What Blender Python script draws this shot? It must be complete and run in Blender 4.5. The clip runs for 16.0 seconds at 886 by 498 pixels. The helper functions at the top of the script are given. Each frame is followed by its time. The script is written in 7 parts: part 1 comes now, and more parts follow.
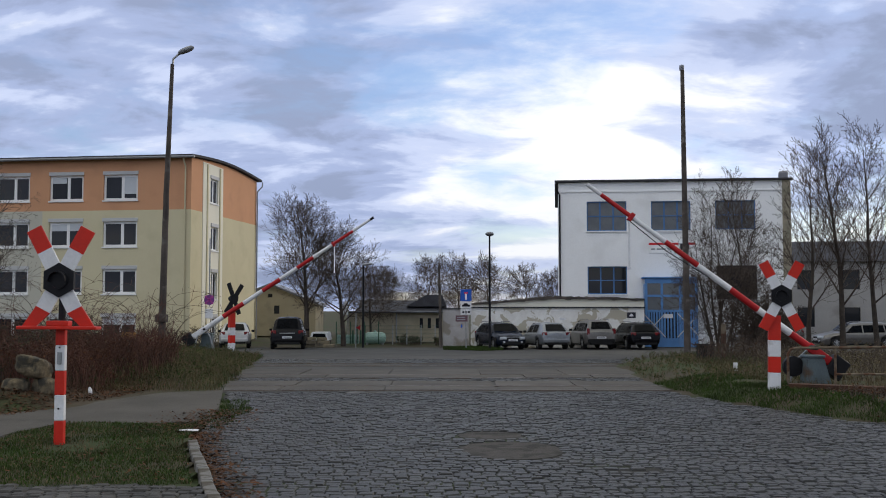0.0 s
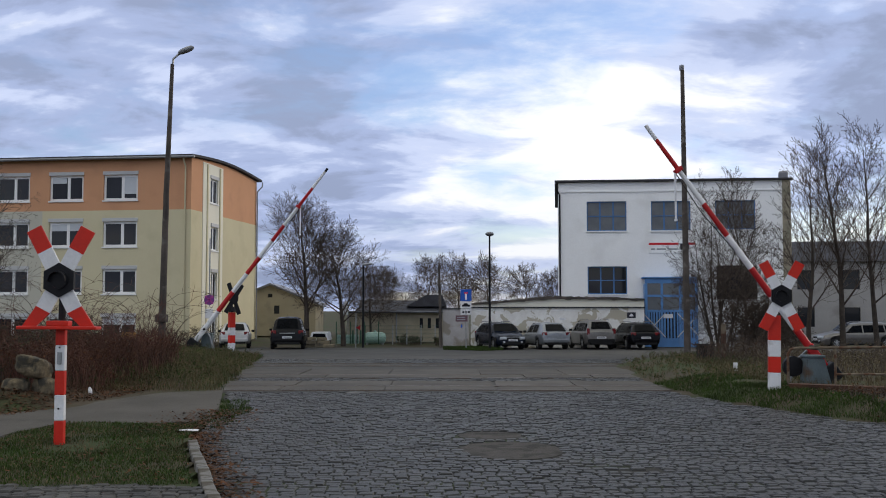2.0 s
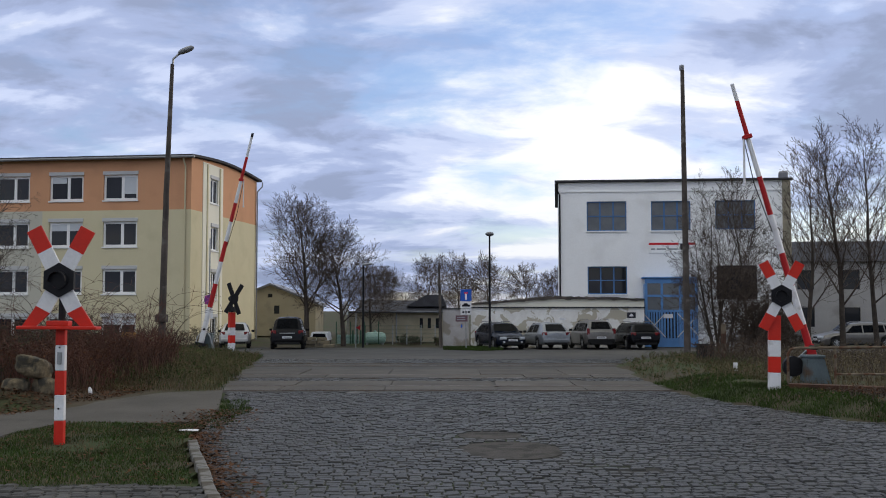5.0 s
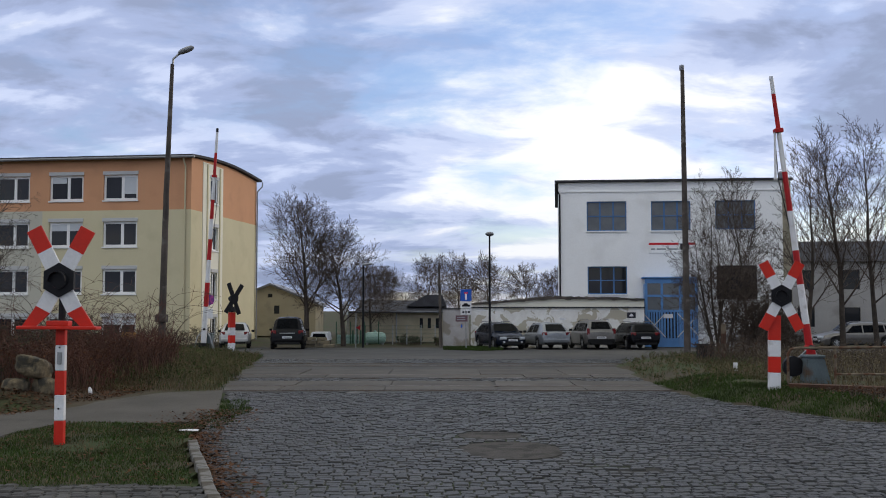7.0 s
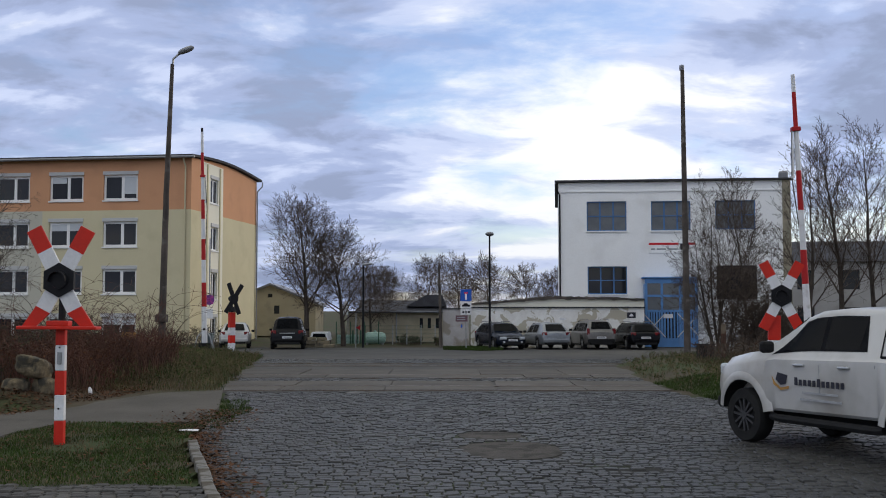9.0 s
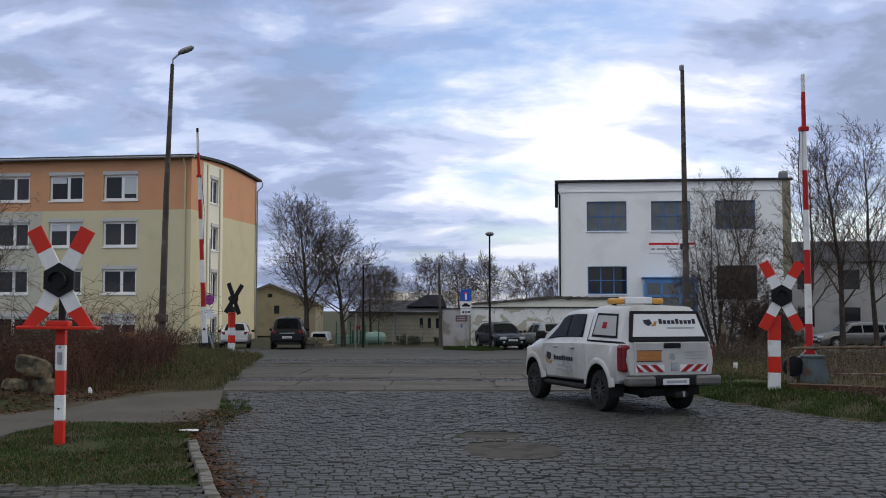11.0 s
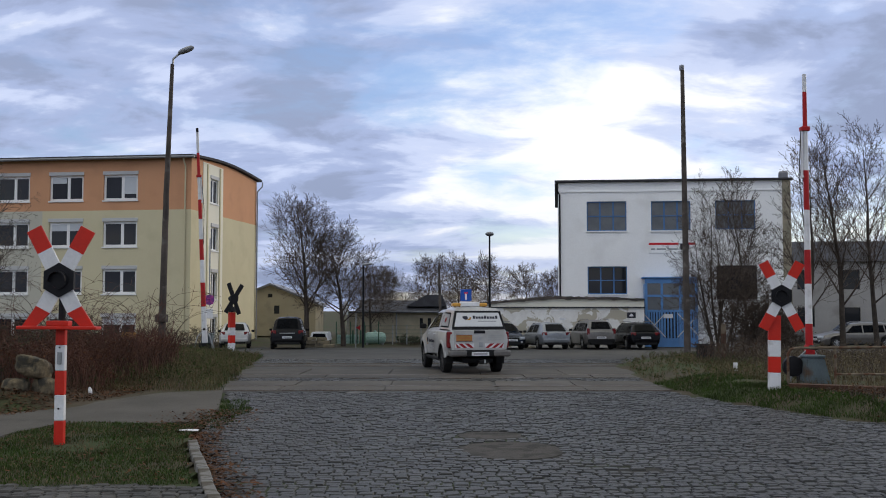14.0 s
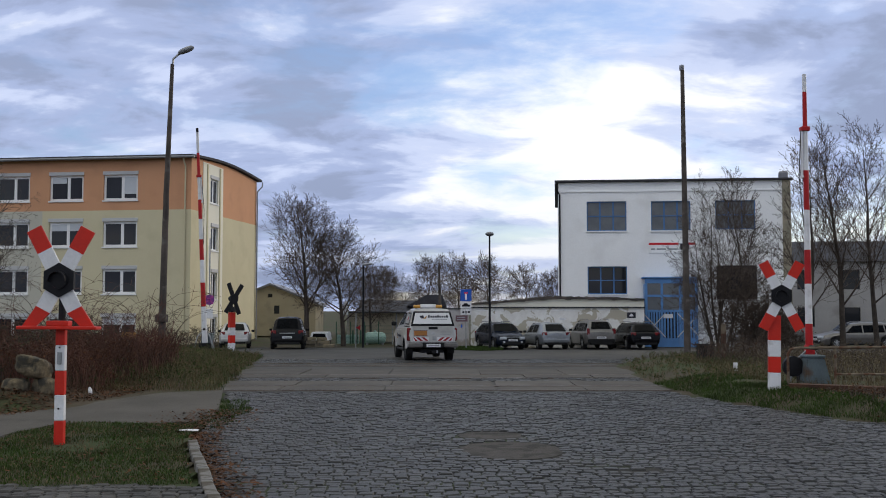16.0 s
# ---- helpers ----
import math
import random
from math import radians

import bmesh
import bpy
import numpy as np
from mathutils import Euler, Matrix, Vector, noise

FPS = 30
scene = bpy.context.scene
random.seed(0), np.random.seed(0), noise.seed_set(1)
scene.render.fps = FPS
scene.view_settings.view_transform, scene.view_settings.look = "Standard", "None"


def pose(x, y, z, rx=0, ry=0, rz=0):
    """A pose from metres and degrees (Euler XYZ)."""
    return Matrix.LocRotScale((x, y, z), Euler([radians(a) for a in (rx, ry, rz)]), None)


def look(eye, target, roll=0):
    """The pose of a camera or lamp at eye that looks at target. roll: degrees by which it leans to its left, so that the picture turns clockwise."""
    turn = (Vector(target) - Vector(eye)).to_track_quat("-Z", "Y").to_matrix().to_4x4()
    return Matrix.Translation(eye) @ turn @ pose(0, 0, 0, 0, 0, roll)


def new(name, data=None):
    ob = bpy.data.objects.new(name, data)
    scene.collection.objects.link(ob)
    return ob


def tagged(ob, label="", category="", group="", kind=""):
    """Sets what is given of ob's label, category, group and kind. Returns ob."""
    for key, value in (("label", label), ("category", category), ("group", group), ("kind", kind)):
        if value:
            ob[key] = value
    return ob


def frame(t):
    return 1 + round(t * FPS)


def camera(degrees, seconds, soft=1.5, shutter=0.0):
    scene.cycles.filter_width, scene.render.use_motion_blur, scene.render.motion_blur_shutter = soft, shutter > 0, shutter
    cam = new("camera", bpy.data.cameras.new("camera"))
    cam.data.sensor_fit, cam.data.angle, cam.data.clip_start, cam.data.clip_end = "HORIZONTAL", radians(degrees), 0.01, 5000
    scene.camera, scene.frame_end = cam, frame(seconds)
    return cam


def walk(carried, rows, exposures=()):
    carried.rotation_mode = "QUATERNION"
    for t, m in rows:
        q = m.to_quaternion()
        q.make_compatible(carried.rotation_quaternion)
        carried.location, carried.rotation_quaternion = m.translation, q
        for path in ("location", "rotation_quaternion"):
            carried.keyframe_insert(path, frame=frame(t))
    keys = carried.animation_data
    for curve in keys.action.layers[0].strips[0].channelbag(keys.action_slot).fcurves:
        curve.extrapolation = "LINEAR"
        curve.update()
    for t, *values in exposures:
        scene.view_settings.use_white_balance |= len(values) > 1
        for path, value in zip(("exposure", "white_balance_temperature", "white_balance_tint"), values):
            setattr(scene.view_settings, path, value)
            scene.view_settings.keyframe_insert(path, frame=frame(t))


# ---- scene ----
cam = camera(44.845, 16.0, soft=1.0)
walk(cam, [(0.0, pose(0, 0, 1.87, 93.283, 0, 0)), (16.0, pose(0, 0, 1.87, 93.283, 0, 0))], [(0.0, 0.09), (16.0, 0.09)])

# ---- daylight under broken winter cloud ----
SUN_AZ, SUN_EL = radians(52), radians(17)
sun_dir = Vector((math.sin(SUN_AZ) * math.cos(SUN_EL), math.cos(SUN_AZ) * math.cos(SUN_EL), math.sin(SUN_EL)))
sun = new("sun", bpy.data.lights.new("sun", "SUN"))
sun.data.energy, sun.data.angle, sun.data.color = 1.2, radians(14), (1.0, 0.90, 0.74)
sun.matrix_world = look(sun_dir * 50, (0, 0, 0))

world = bpy.data.worlds.new("sky")
scene.world = world
world.use_nodes = True


def wire_world():
    nt = world.node_tree
    nt.nodes.clear()
    N, L = nt.nodes.new, nt.links.new

    def math_node(op, a, b=None, clamp=False):
        n = N("ShaderNodeMath")
        n.operation, n.use_clamp = op, clamp
        for i, v in enumerate((a, b)):
            if v is None:
                continue
            if isinstance(v, (int, float)):
                n.inputs[i].default_value = v
            else:
                L(v, n.inputs[i])
        return n.outputs[0]

    def ramp(v, stops):
        n = N("ShaderNodeValToRGB")
        n.color_ramp.interpolation = "EASE"
        while len(n.color_ramp.elements) < len(stops):
            n.color_ramp.elements.new(0.5)
        for e, (p, c) in zip(n.color_ramp.elements, stops):
            e.position, e.color = p, (*c, 1)
        L(v, n.inputs[0])
        return n.outputs[0]

    def mix(f, a, b, blend="MIX"):
        n = N("ShaderNodeMix")
        n.data_type, n.blend_type = "RGBA", blend
        for sock, v in ((n.inputs[0], f), (n.inputs[6], a), (n.inputs[7], b)):
            if isinstance(v, (int, float)):
                sock.default_value = v
            elif isinstance(v, tuple):
                sock.default_value = (*v, 1)
            else:
                L(v, sock)
        return n.outputs[2]

    tc = N("ShaderNodeTexCoord")
    sep = N("ShaderNodeSeparateXYZ")
    L(tc.outputs["Generated"], sep.inputs[0])
    x, y, z = sep.outputs
    up = math_node("MAXIMUM", z, 0.0)
    den = math_node("ADD", up, 0.26)
    com = N("ShaderNodeCombineXYZ")
    L(math_node("DIVIDE", x, den), com.inputs[0])
    L(math_node("DIVIDE", y, den), com.inputs[1])

    def noise_at(scale, detail, offset, stretch=(1, 1, 1), rough=0.55, dist=0.0):
        m = N("ShaderNodeMapping")
        m.inputs["Location"].default_value = offset
        m.inputs["Scale"].default_value = stretch
        L(com.outputs[0], m.inputs["Vector"])
        n = N("ShaderNodeTexNoise")
        n.inputs["Scale"].default_value, n.inputs["Detail"].default_value = scale, detail
        n.inputs["Roughness"].default_value, n.inputs["Distortion"].default_value = rough, dist
        L(m.outputs[0], n.inputs["Vector"])
        return n.outputs[0]

    sky = N("ShaderNodeTexSky")
    sky.sky_type, sky.sun_disc = "NISHITA", False
    sky.sun_elevation, sky.sun_rotation = SUN_EL, SUN_AZ
    sky.air_density, sky.dust_density = 1.0, 0.6
    blue = mix(1.0, sky.outputs[0], (0.105, 0.115, 0.15), "MULTIPLY")
    big = noise_at(1.3, 3.0, (3.1, 0.4, 0.0), (1.0, 0.8, 1), 0.5)
    mid = noise_at(3.7, 9.0, (0.3, 4.2, 1.5), (0.85, 1.1, 1), 0.6, 0.25)
    lum = noise_at(4.2, 9.0, (2.7, 5.9, 4.0), (0.75, 1.1, 1), 0.55, 0.3)
    cover = math_node("ADD", math_node("MULTIPLY", big, 0.6), math_node("MULTIPLY", mid, 0.5))
    dens = ramp(cover, [(0.40, (0.1, 0.1, 0.1)), (0.58, (1, 1, 1))])
    # thin cloud glows where the low light comes through, thick cloud is blue-grey
    dot = N("ShaderNodeVectorMath")
    dot.operation = "DOT_PRODUCT"
    L(tc.outputs["Generated"], dot.inputs[0])
    dot.inputs[1].default_value = Vector((0.13, 1.0, 0.155)).normalized()
    glow = math_node("POWER", math_node("MAXIMUM", dot.outputs["Value"], 0.0), 90.0)
    tone = math_node("ADD", lum, math_node("SUBTRACT", math_node("MULTIPLY", glow, 0.36), math_node("ADD", math_node("MULTIPLY", x, 0.12), 0.070)))
    lit = ramp(tone, [(0.36, (0.31, 0.37, 0.545)), (0.46, (0.40, 0.48, 0.72)), (0.56, (0.60, 0.68, 0.91)), (0.72, (0.98, 1.0, 1.05))])
    # an overcast sky is brighter overhead than near the horizon
    over = math_node("MAXIMUM", math_node("SUBTRACT", z, 0.28), 0.0)
    haze = math_node("ADD", math_node("MULTIPLY", math_node("MULTIPLY", up, 8.0, True), 0.16), 0.84)
    # clouds opposite the low sun are lit from the front
    behind = math_node("MAXIMUM", math_node("MULTIPLY", y, -1.0), 0.0)
    com2 = N("ShaderNodeCombineXYZ")
    for k, (gain, low) in enumerate(((2.0, 0.64), (1.5, 0.50), (0.42, 0.26))):
        lift = math_node("ADD", math_node("MULTIPLY", over, gain), math_node("MULTIPLY", behind, low))
        L(math_node("ADD", lift, haze), com2.inputs[k])
    col = mix(1.0, mix(dens, blue, lit), com2.outputs[0], "MULTIPLY")
    bg = N("ShaderNodeBackground")
    L(col, bg.inputs[0])
    bg.inputs[1].default_value = 1.0
    out = N("ShaderNodeOutputWorld")
    L(bg.outputs[0], out.inputs[0])


wire_world()

# ---- materials ----


def material(name, base, rough=0.7, second=None, scale=4.0, fine=60.0, bump=0.15, metal=0.0, spread=0.18, random_value=0.0, stain=None, stain_at=(0.52, 0.62), stain_scale=0.7, island=0.0, coat=0.0, emit=0.0, warp=0.0, gloss=None):
    """base to second by coarse noise, fine grain in value and relief, a stain colour with edges of its own."""
    m = bpy.data.materials.new(name)
    m.use_nodes = True
    nt = m.node_tree
    N, L = nt.nodes.new, nt.links.new
    b = nt.nodes["Principled BSDF"]
    b.inputs["Roughness"].default_value, b.inputs["Metallic"].default_value = rough, metal
    b.inputs["Coat Weight"].default_value = coat
    b.inputs["Specular IOR Level"].default_value = gloss if gloss is not None else 0.5 if rough < 0.3 else 0.25 if rough < 0.55 else 0.2
    second = second or tuple(c * (1 - spread) for c in base)
    tc = N("ShaderNodeTexCoord")

    def noise_node(s, d, off=0.0):
        n = N("ShaderNodeTexNoise")
        n.inputs["Scale"].default_value, n.inputs["Detail"].default_value = s, d
        n.inputs["Distortion"].default_value = warp
        mp = N("ShaderNodeMapping")
        mp.inputs["Location"].default_value = (off, off * 0.7, off * 0.3)
        L(tc.outputs["Object"], mp.inputs[0])
        L(mp.outputs[0], n.inputs["Vector"])
        return n.outputs[0]

    def mixer(f, a, c, blend="MIX"):
        n = N("ShaderNodeMix")
        n.data_type, n.blend_type = "RGBA", blend
        for sock, v in ((n.inputs[0], f), (n.inputs[6], a), (n.inputs[7], c)):
            if isinstance(v, (int, float)):
                sock.default_value = v
            elif isinstance(v, tuple):
                sock.default_value = (*v, 1)
            else:
                L(v, sock)
        return n.outputs[2]

    def rng(v, lo, hi, a=0.0, c=1.0):
        n = N("ShaderNodeMapRange")
        n.inputs[1].default_value, n.inputs[2].default_value, n.inputs[3].default_value, n.inputs[4].default_value = lo, hi, a, c
        L(v, n.inputs[0])
        return n.outputs[0]

    col = mixer(rng(noise_node(scale, 5), 0.35, 0.65), base, second)
    grain = noise_node(fine, 4, 3.0)
    col = mixer(1.0, col, rng(grain, 0.25, 0.75, 1 - spread, 1 + spread * 0.6), "MULTIPLY")
    if stain:
        col = mixer(rng(noise_node(stain_scale, 7, 9.0), *stain_at), col, stain)
    if random_value:
        oi = N("ShaderNodeObjectInfo")
        col = mixer(1.0, col, rng(oi.outputs["Random"], 0, 1, 1 - random_value, 1 + random_value), "MULTIPLY")
    if island:
        ge = N("ShaderNodeNewGeometry")
        col = mixer(1.0, col, rng(ge.outputs["Random Per Island"], 0, 1, 1 - island, 1 + island), "MULTIPLY")
    L(col, b.inputs["Base Color"])
    if bump:
        bp = N("ShaderNodeBump")
        bp.inputs["Strength"].default_value, bp.inputs["Distance"].default_value = bump, 0.02
        L(grain, bp.inputs["Height"])
        L(bp.outputs[0], b.inputs["Normal"])
    if emit:
        b.inputs["Emission Color"].default_value = (*base, 1)
        b.inputs["Emission Strength"].default_value = emit
    return m


M = dict(
    soil=material("winter_ground", (0.050, 0.044, 0.026), 0.95, (0.065, 0.048, 0.030), 0.5, 9, 0.6, spread=0.3, stain=(0.034, 0.048, 0.014), stain_at=(0.45, 0.6), stain_scale=0.35),
    asphalt=material("old_asphalt", (0.060, 0.058, 0.057), 0.85, (0.078, 0.075, 0.072), 0.35, 45, 0.25, spread=0.2, stain=(0.045, 0.044, 0.044), stain_at=(0.5, 0.7)),
    path=material("pale_asphalt", (0.090, 0.081, 0.071), 0.9, (0.068, 0.062, 0.054), 0.6, 50, 0.3, spread=0.15, stain=(0.06, 0.055, 0.048), stain_at=(0.5, 0.66), stain_scale=0.9),
    slab=material("concrete_slab", (0.096, 0.087, 0.079), 0.85, (0.072, 0.066, 0.061), 0.9, 40, 0.25, spread=0.15, random_value=0.12, stain=(0.06, 0.054, 0.05), stain_at=(0.52, 0.7)),
    sett=material("granite_sett", (0.056, 0.0555, 0.055), 0.5, (0.038, 0.0375, 0.037), 0.7, 55, 0.35, spread=0.2, island=0.30, random_value=0.2),
    palesett=material("pale_granite_sett", (0.078, 0.075, 0.071), 0.7, (0.052, 0.050, 0.047), 1.2, 55, 0.3, spread=0.2, island=0.25, random_value=0.2),
    patch=material("old_concrete_patch", (0.074, 0.067, 0.062), 0.9, (0.048, 0.044, 0.041), 2.6, 40, 0.6, spread=0.25, stain=(0.03, 0.028, 0.026), stain_at=(0.5, 0.6), stain_scale=2.6),
    joint=material("sett_joint", (0.043, 0.041, 0.038), 0.95, (0.030, 0.028, 0.026), 2.0, 30, 0.4, stain=(0.035, 0.045, 0.015)),
    kerb=material("granite_kerb", (0.21, 0.203, 0.192), 0.8, (0.145, 0.14, 0.132), 3, 50, 0.2, stain=(0.06, 0.05, 0.035), stain_at=(0.54, 0.62), stain_scale=2.5),
    sandkerb=material("sandy_kerbstone", (0.27, 0.225, 0.155), 0.9, (0.19, 0.16, 0.115), 3, 40, 0.3, random_value=0.2, stain=(0.11, 0.095, 0.07), stain_at=(0.55, 0.65), stain_scale=3),
    steel=material("worn_steel", (0.16, 0.14, 0.125), 0.4, (0.12, 0.09, 0.07), 3, 40, 0.1, metal=0.8),
    paletube=material("flaking_tan_paint", (0.20, 0.165, 0.12), 0.8, (0.12, 0.09, 0.065), 4, 40, 0.2, stain=(0.10, 0.05, 0.03), stain_at=(0.5, 0.6), stain_scale=5),
    rust=material("rust", (0.10, 0.048, 0.028), 0.9, (0.055, 0.030, 0.022), 3, 40, 0.4),
    red=material("red_paint", (0.60, 0.022, 0.010), 0.45, (0.50, 0.024, 0.013), 2.5, 30, 0.05, spread=0.08),
    boomred=material("crimson_boom_paint", (0.46, 0.018, 0.022), 0.55, (0.36, 0.02, 0.022), 2.5, 30, 0.05, spread=0.12),
    frameblue=material("dull_blue_window_paint", (0.08, 0.19, 0.41), 0.55, (0.065, 0.155, 0.34), 1.5, 25, 0.06),
    warnred=material("dark_red_foil", (0.30, 0.016, 0.022), 0.5, None, 5, 30, 0, spread=0.08),
    white=material("white_paint", (0.74, 0.74, 0.76), 0.5, (0.64, 0.64, 0.66), 3, 30, 0.05, spread=0.08, stain=(0.42, 0.40, 0.38), stain_at=(0.6, 0.8), stain_scale=4),
    black=material("black_enamel", (0.008, 0.008, 0.011), 0.6, (0.013, 0.013, 0.016), 4, 40, 0.05),
    rubber=material("tyre_rubber", (0.014, 0.014, 0.015), 0.85, (0.02, 0.02, 0.02), 5, 60, 0.1),
    greypaint=material("grey_machine_paint", (0.12, 0.155, 0.17), 0.6, (0.085, 0.11, 0.12), 3, 30, 0.1, stain=(0.10, 0.07, 0.05), stain_at=(0.6, 0.75), stain_scale=3),
    galv=material("galvanised_steel", (0.36, 0.37, 0.38), 0.5, (0.28, 0.29, 0.30), 5, 40, 0.05, metal=0.6),
    pole=material("weathered_concrete_pole", (0.105, 0.088, 0.078), 0.9, (0.06, 0.052, 0.048), 1.8, 30, 0.4, spread=0.25, stain=(0.15, 0.135, 0.12), stain_at=(0.58, 0.66), stain_scale=2.2),
    orange=material("apricot_render", (0.60, 0.315, 0.18), 0.9, (0.57, 0.30, 0.17), 0.35, 25, 0.08, spread=0.05, stain=(0.50, 0.26, 0.15), stain_at=(0.55, 0.8)),
    cream=material("cream_render", (0.61, 0.55, 0.37), 0.9, (0.58, 0.52, 0.35), 0.35, 25, 0.08, spread=0.05, stain=(0.52, 0.47, 0.31), stain_at=(0.55, 0.8)),
    palecream=material("ivory_render", (0.80, 0.77, 0.66), 0.9, (0.76, 0.73, 0.62), 0.35, 25, 0.08, spread=0.04),
    offwhite=material("offwhite_render", (0.70, 0.70, 0.70), 0.9, (0.66, 0.66, 0.67), 0.4, 25, 0.08, spread=0.04),
    palestone=material("pale_stone_render", (0.52, 0.50, 0.42), 0.9, (0.48, 0.46, 0.39), 0.35, 25, 0.08, spread=0.05, stain=(0.42, 0.40, 0.34), stain_at=(0.55, 0.8)),
    greyrender=material("dull_grey_render", (0.36, 0.35, 0.345), 0.9, (0.30, 0.29, 0.285), 0.4, 25, 0.1, spread=0.08, stain=(0.22, 0.21, 0.20), stain_at=(0.52, 0.7)),
    greywash=material("grey_weathered_limewash", (0.44, 0.42, 0.42), 0.9, (0.36, 0.34, 0.33), 1.2, 18, 0.3, spread=0.1, stain=(0.26, 0.235, 0.20), stain_at=(0.54, 0.62), stain_scale=1.4, warp=0.4),
    whitewall=material("white_painted_brick", (0.91, 0.91, 0.91), 0.85, (0.87, 0.87, 0.875), 0.5, 14, 0.15, spread=0.04, stain=(0.74, 0.73, 0.72), stain_at=(0.55, 0.8), stain_scale=0.5),
    peel=material("peeling_whitewash", (0.82, 0.81, 0.79), 0.9, (0.72, 0.70, 0.67), 1.6, 14, 0.3, spread=0.08, stain=(0.46, 0.42, 0.34), stain_at=(0.55, 0.57), stain_scale=1.3, warp=0.6),
    shed=material("stained_shed_render", (0.37, 0.325, 0.245), 0.9, (0.30, 0.265, 0.20), 0.6, 20, 0.2, spread=0.12, stain=(0.20, 0.19, 0.14), stain_at=(0.5, 0.7)),
    hallcream=material("faded_cream_render", (0.40, 0.345, 0.235), 0.9, (0.35, 0.30, 0.205), 0.5, 20, 0.1, spread=0.08, stain=(0.27, 0.24, 0.17), stain_at=(0.54, 0.7)),
    tar=material("tar_roofing", (0.045, 0.045, 0.052), 0.9, (0.065, 0.063, 0.068), 0.8, 20, 0.2),
    mossytar=material("weathered_roofing_felt", (0.10, 0.085, 0.075), 0.95, (0.055, 0.05, 0.05), 1.6, 12, 0.6, spread=0.25, stain=(0.16, 0.13, 0.11), stain_at=(0.55, 0.65), stain_scale=2.0),
    slate=material("dark_roof_slate", (0.06, 0.062, 0.075), 0.8, (0.045, 0.046, 0.055), 1.5, 14, 0.4),
    blue=material("blue_gloss_paint", (0.115, 0.27, 0.55), 0.5, (0.10, 0.23, 0.49), 1.5, 25, 0.06, spread=0.08, stain=(0.16, 0.24, 0.40), stain_at=(0.58, 0.75)),
    frame=material("white_window_plastic", (0.80, 0.80, 0.80), 0.4, None, 3, 30, 0.02, spread=0.04),
    blind=material("grey_shutter_box", (0.52, 0.52, 0.53), 0.6, None, 3, 30, 0.02, spread=0.06),
    curtain=material("pale_roller_blind", (0.55, 0.58, 0.62), 0.9, None, 2, 20, 0.05, spread=0.06),
    zinc=material("zinc_sheet", (0.26, 0.27, 0.29), 0.5, (0.2, 0.2, 0.22), 1.5, 20, 0.05, metal=0.5),
    bark=material("bare_bark", (0.075, 0.060, 0.050), 0.95, (0.045, 0.038, 0.033), 4, 40, 0.5),
    twig=material("bare_twigs", (0.095, 0.073, 0.060), 0.95, (0.062, 0.048, 0.041), 2, 30, 0.1),
    redtwig=material("red_brown_bramble", (0.115, 0.052, 0.040), 0.95, (0.062, 0.036, 0.027), 1.1, 30, 0.1, island=0.5),
    grass=material("grass_blades", (0.036, 0.068, 0.010), 0.8, (0.028, 0.044, 0.010), 0.8, 20, 0, island=0.4),
    drygrass=material("dry_grass", (0.155, 0.122, 0.068), 0.9, (0.075, 0.060, 0.033), 0.8, 20, 0, island=0.4),
    leaf=material("fallen_leaves", (0.098, 0.040, 0.016), 0.9, (0.05, 0.026, 0.014), 2, 20, 0, island=0.45),
    ivy=material("evergreen_leaves", (0.035, 0.05, 0.02), 0.7, (0.05, 0.045, 0.022), 2, 20, 0, island=0.4),
    rock=material("sandstone_boulder", (0.17, 0.135, 0.085), 0.95, (0.07, 0.06, 0.045), 4, 22, 1.0, spread=0.3, stain=(0.045, 0.042, 0.034), stain_at=(0.52, 0.6), stain_scale=2.6, warp=0.6),
    signblue=material("sign_blue", (0.02, 0.10, 0.48), 0.4, None, 5, 30, 0, spread=0.05),
    signred=material("sign_red", (0.60, 0.03, 0.04), 0.4, None, 5, 30, 0, spread=0.05),
    signpurple=material("faded_sign_magenta", (0.42, 0.06, 0.28), 0.5, None, 5, 30, 0, spread=0.08),
    signbrown=material("faded_brown_sign", (0.16, 0.09, 0.11), 0.5, None, 5, 30, 0, spread=0.08),
    amber=material("amber_plastic", (0.62, 0.33, 0.07), 0.3, (0.52, 0.26, 0.05), 8, 40, 0.05),
    ambersheet=material("orange_warning_panel", (0.44, 0.17, 0.06), 0.5, None, 8, 40, 0, spread=0.08),
    taillight=material("red_lens", (0.17, 0.007, 0.010), 0.2, None, 8, 40, 0),
    headlight=material("clear_lens", (0.55, 0.58, 0.62), 0.12, None, 8, 40, 0, coat=0.5),
    # stain holds road dirt plus painted shade standing in for dark ground reflection
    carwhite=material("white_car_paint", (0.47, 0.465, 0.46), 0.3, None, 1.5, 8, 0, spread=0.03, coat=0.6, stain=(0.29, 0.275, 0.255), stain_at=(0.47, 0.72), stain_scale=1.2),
    film=material("white_window_film", (0.66, 0.66, 0.67), 0.35, None, 2, 20, 0, spread=0.04),
    carblack=material("black_car_paint", (0.004, 0.004, 0.006), 0.25, None, 1.5, 8, 0, coat=0.05, gloss=0.16),
    carnavy=material("blue_black_car_paint", (0.006, 0.010, 0.020), 0.25, None, 1.5, 8, 0, coat=0.05, gloss=0.16),
    carsilver=material("silver_car_paint", (0.27, 0.285, 0.31), 0.3, None, 1.5, 8, 0, metal=0.5, coat=0.3),
    cargrey=material("taupe_car_paint", (0.19, 0.18, 0.172), 0.3, None, 1.5, 8, 0, metal=0.5, coat=0.3),
    glass=material("tinted_car_glass", (0.004, 0.005, 0.007), 0.12, None, 3, 10, 0, gloss=0.16),
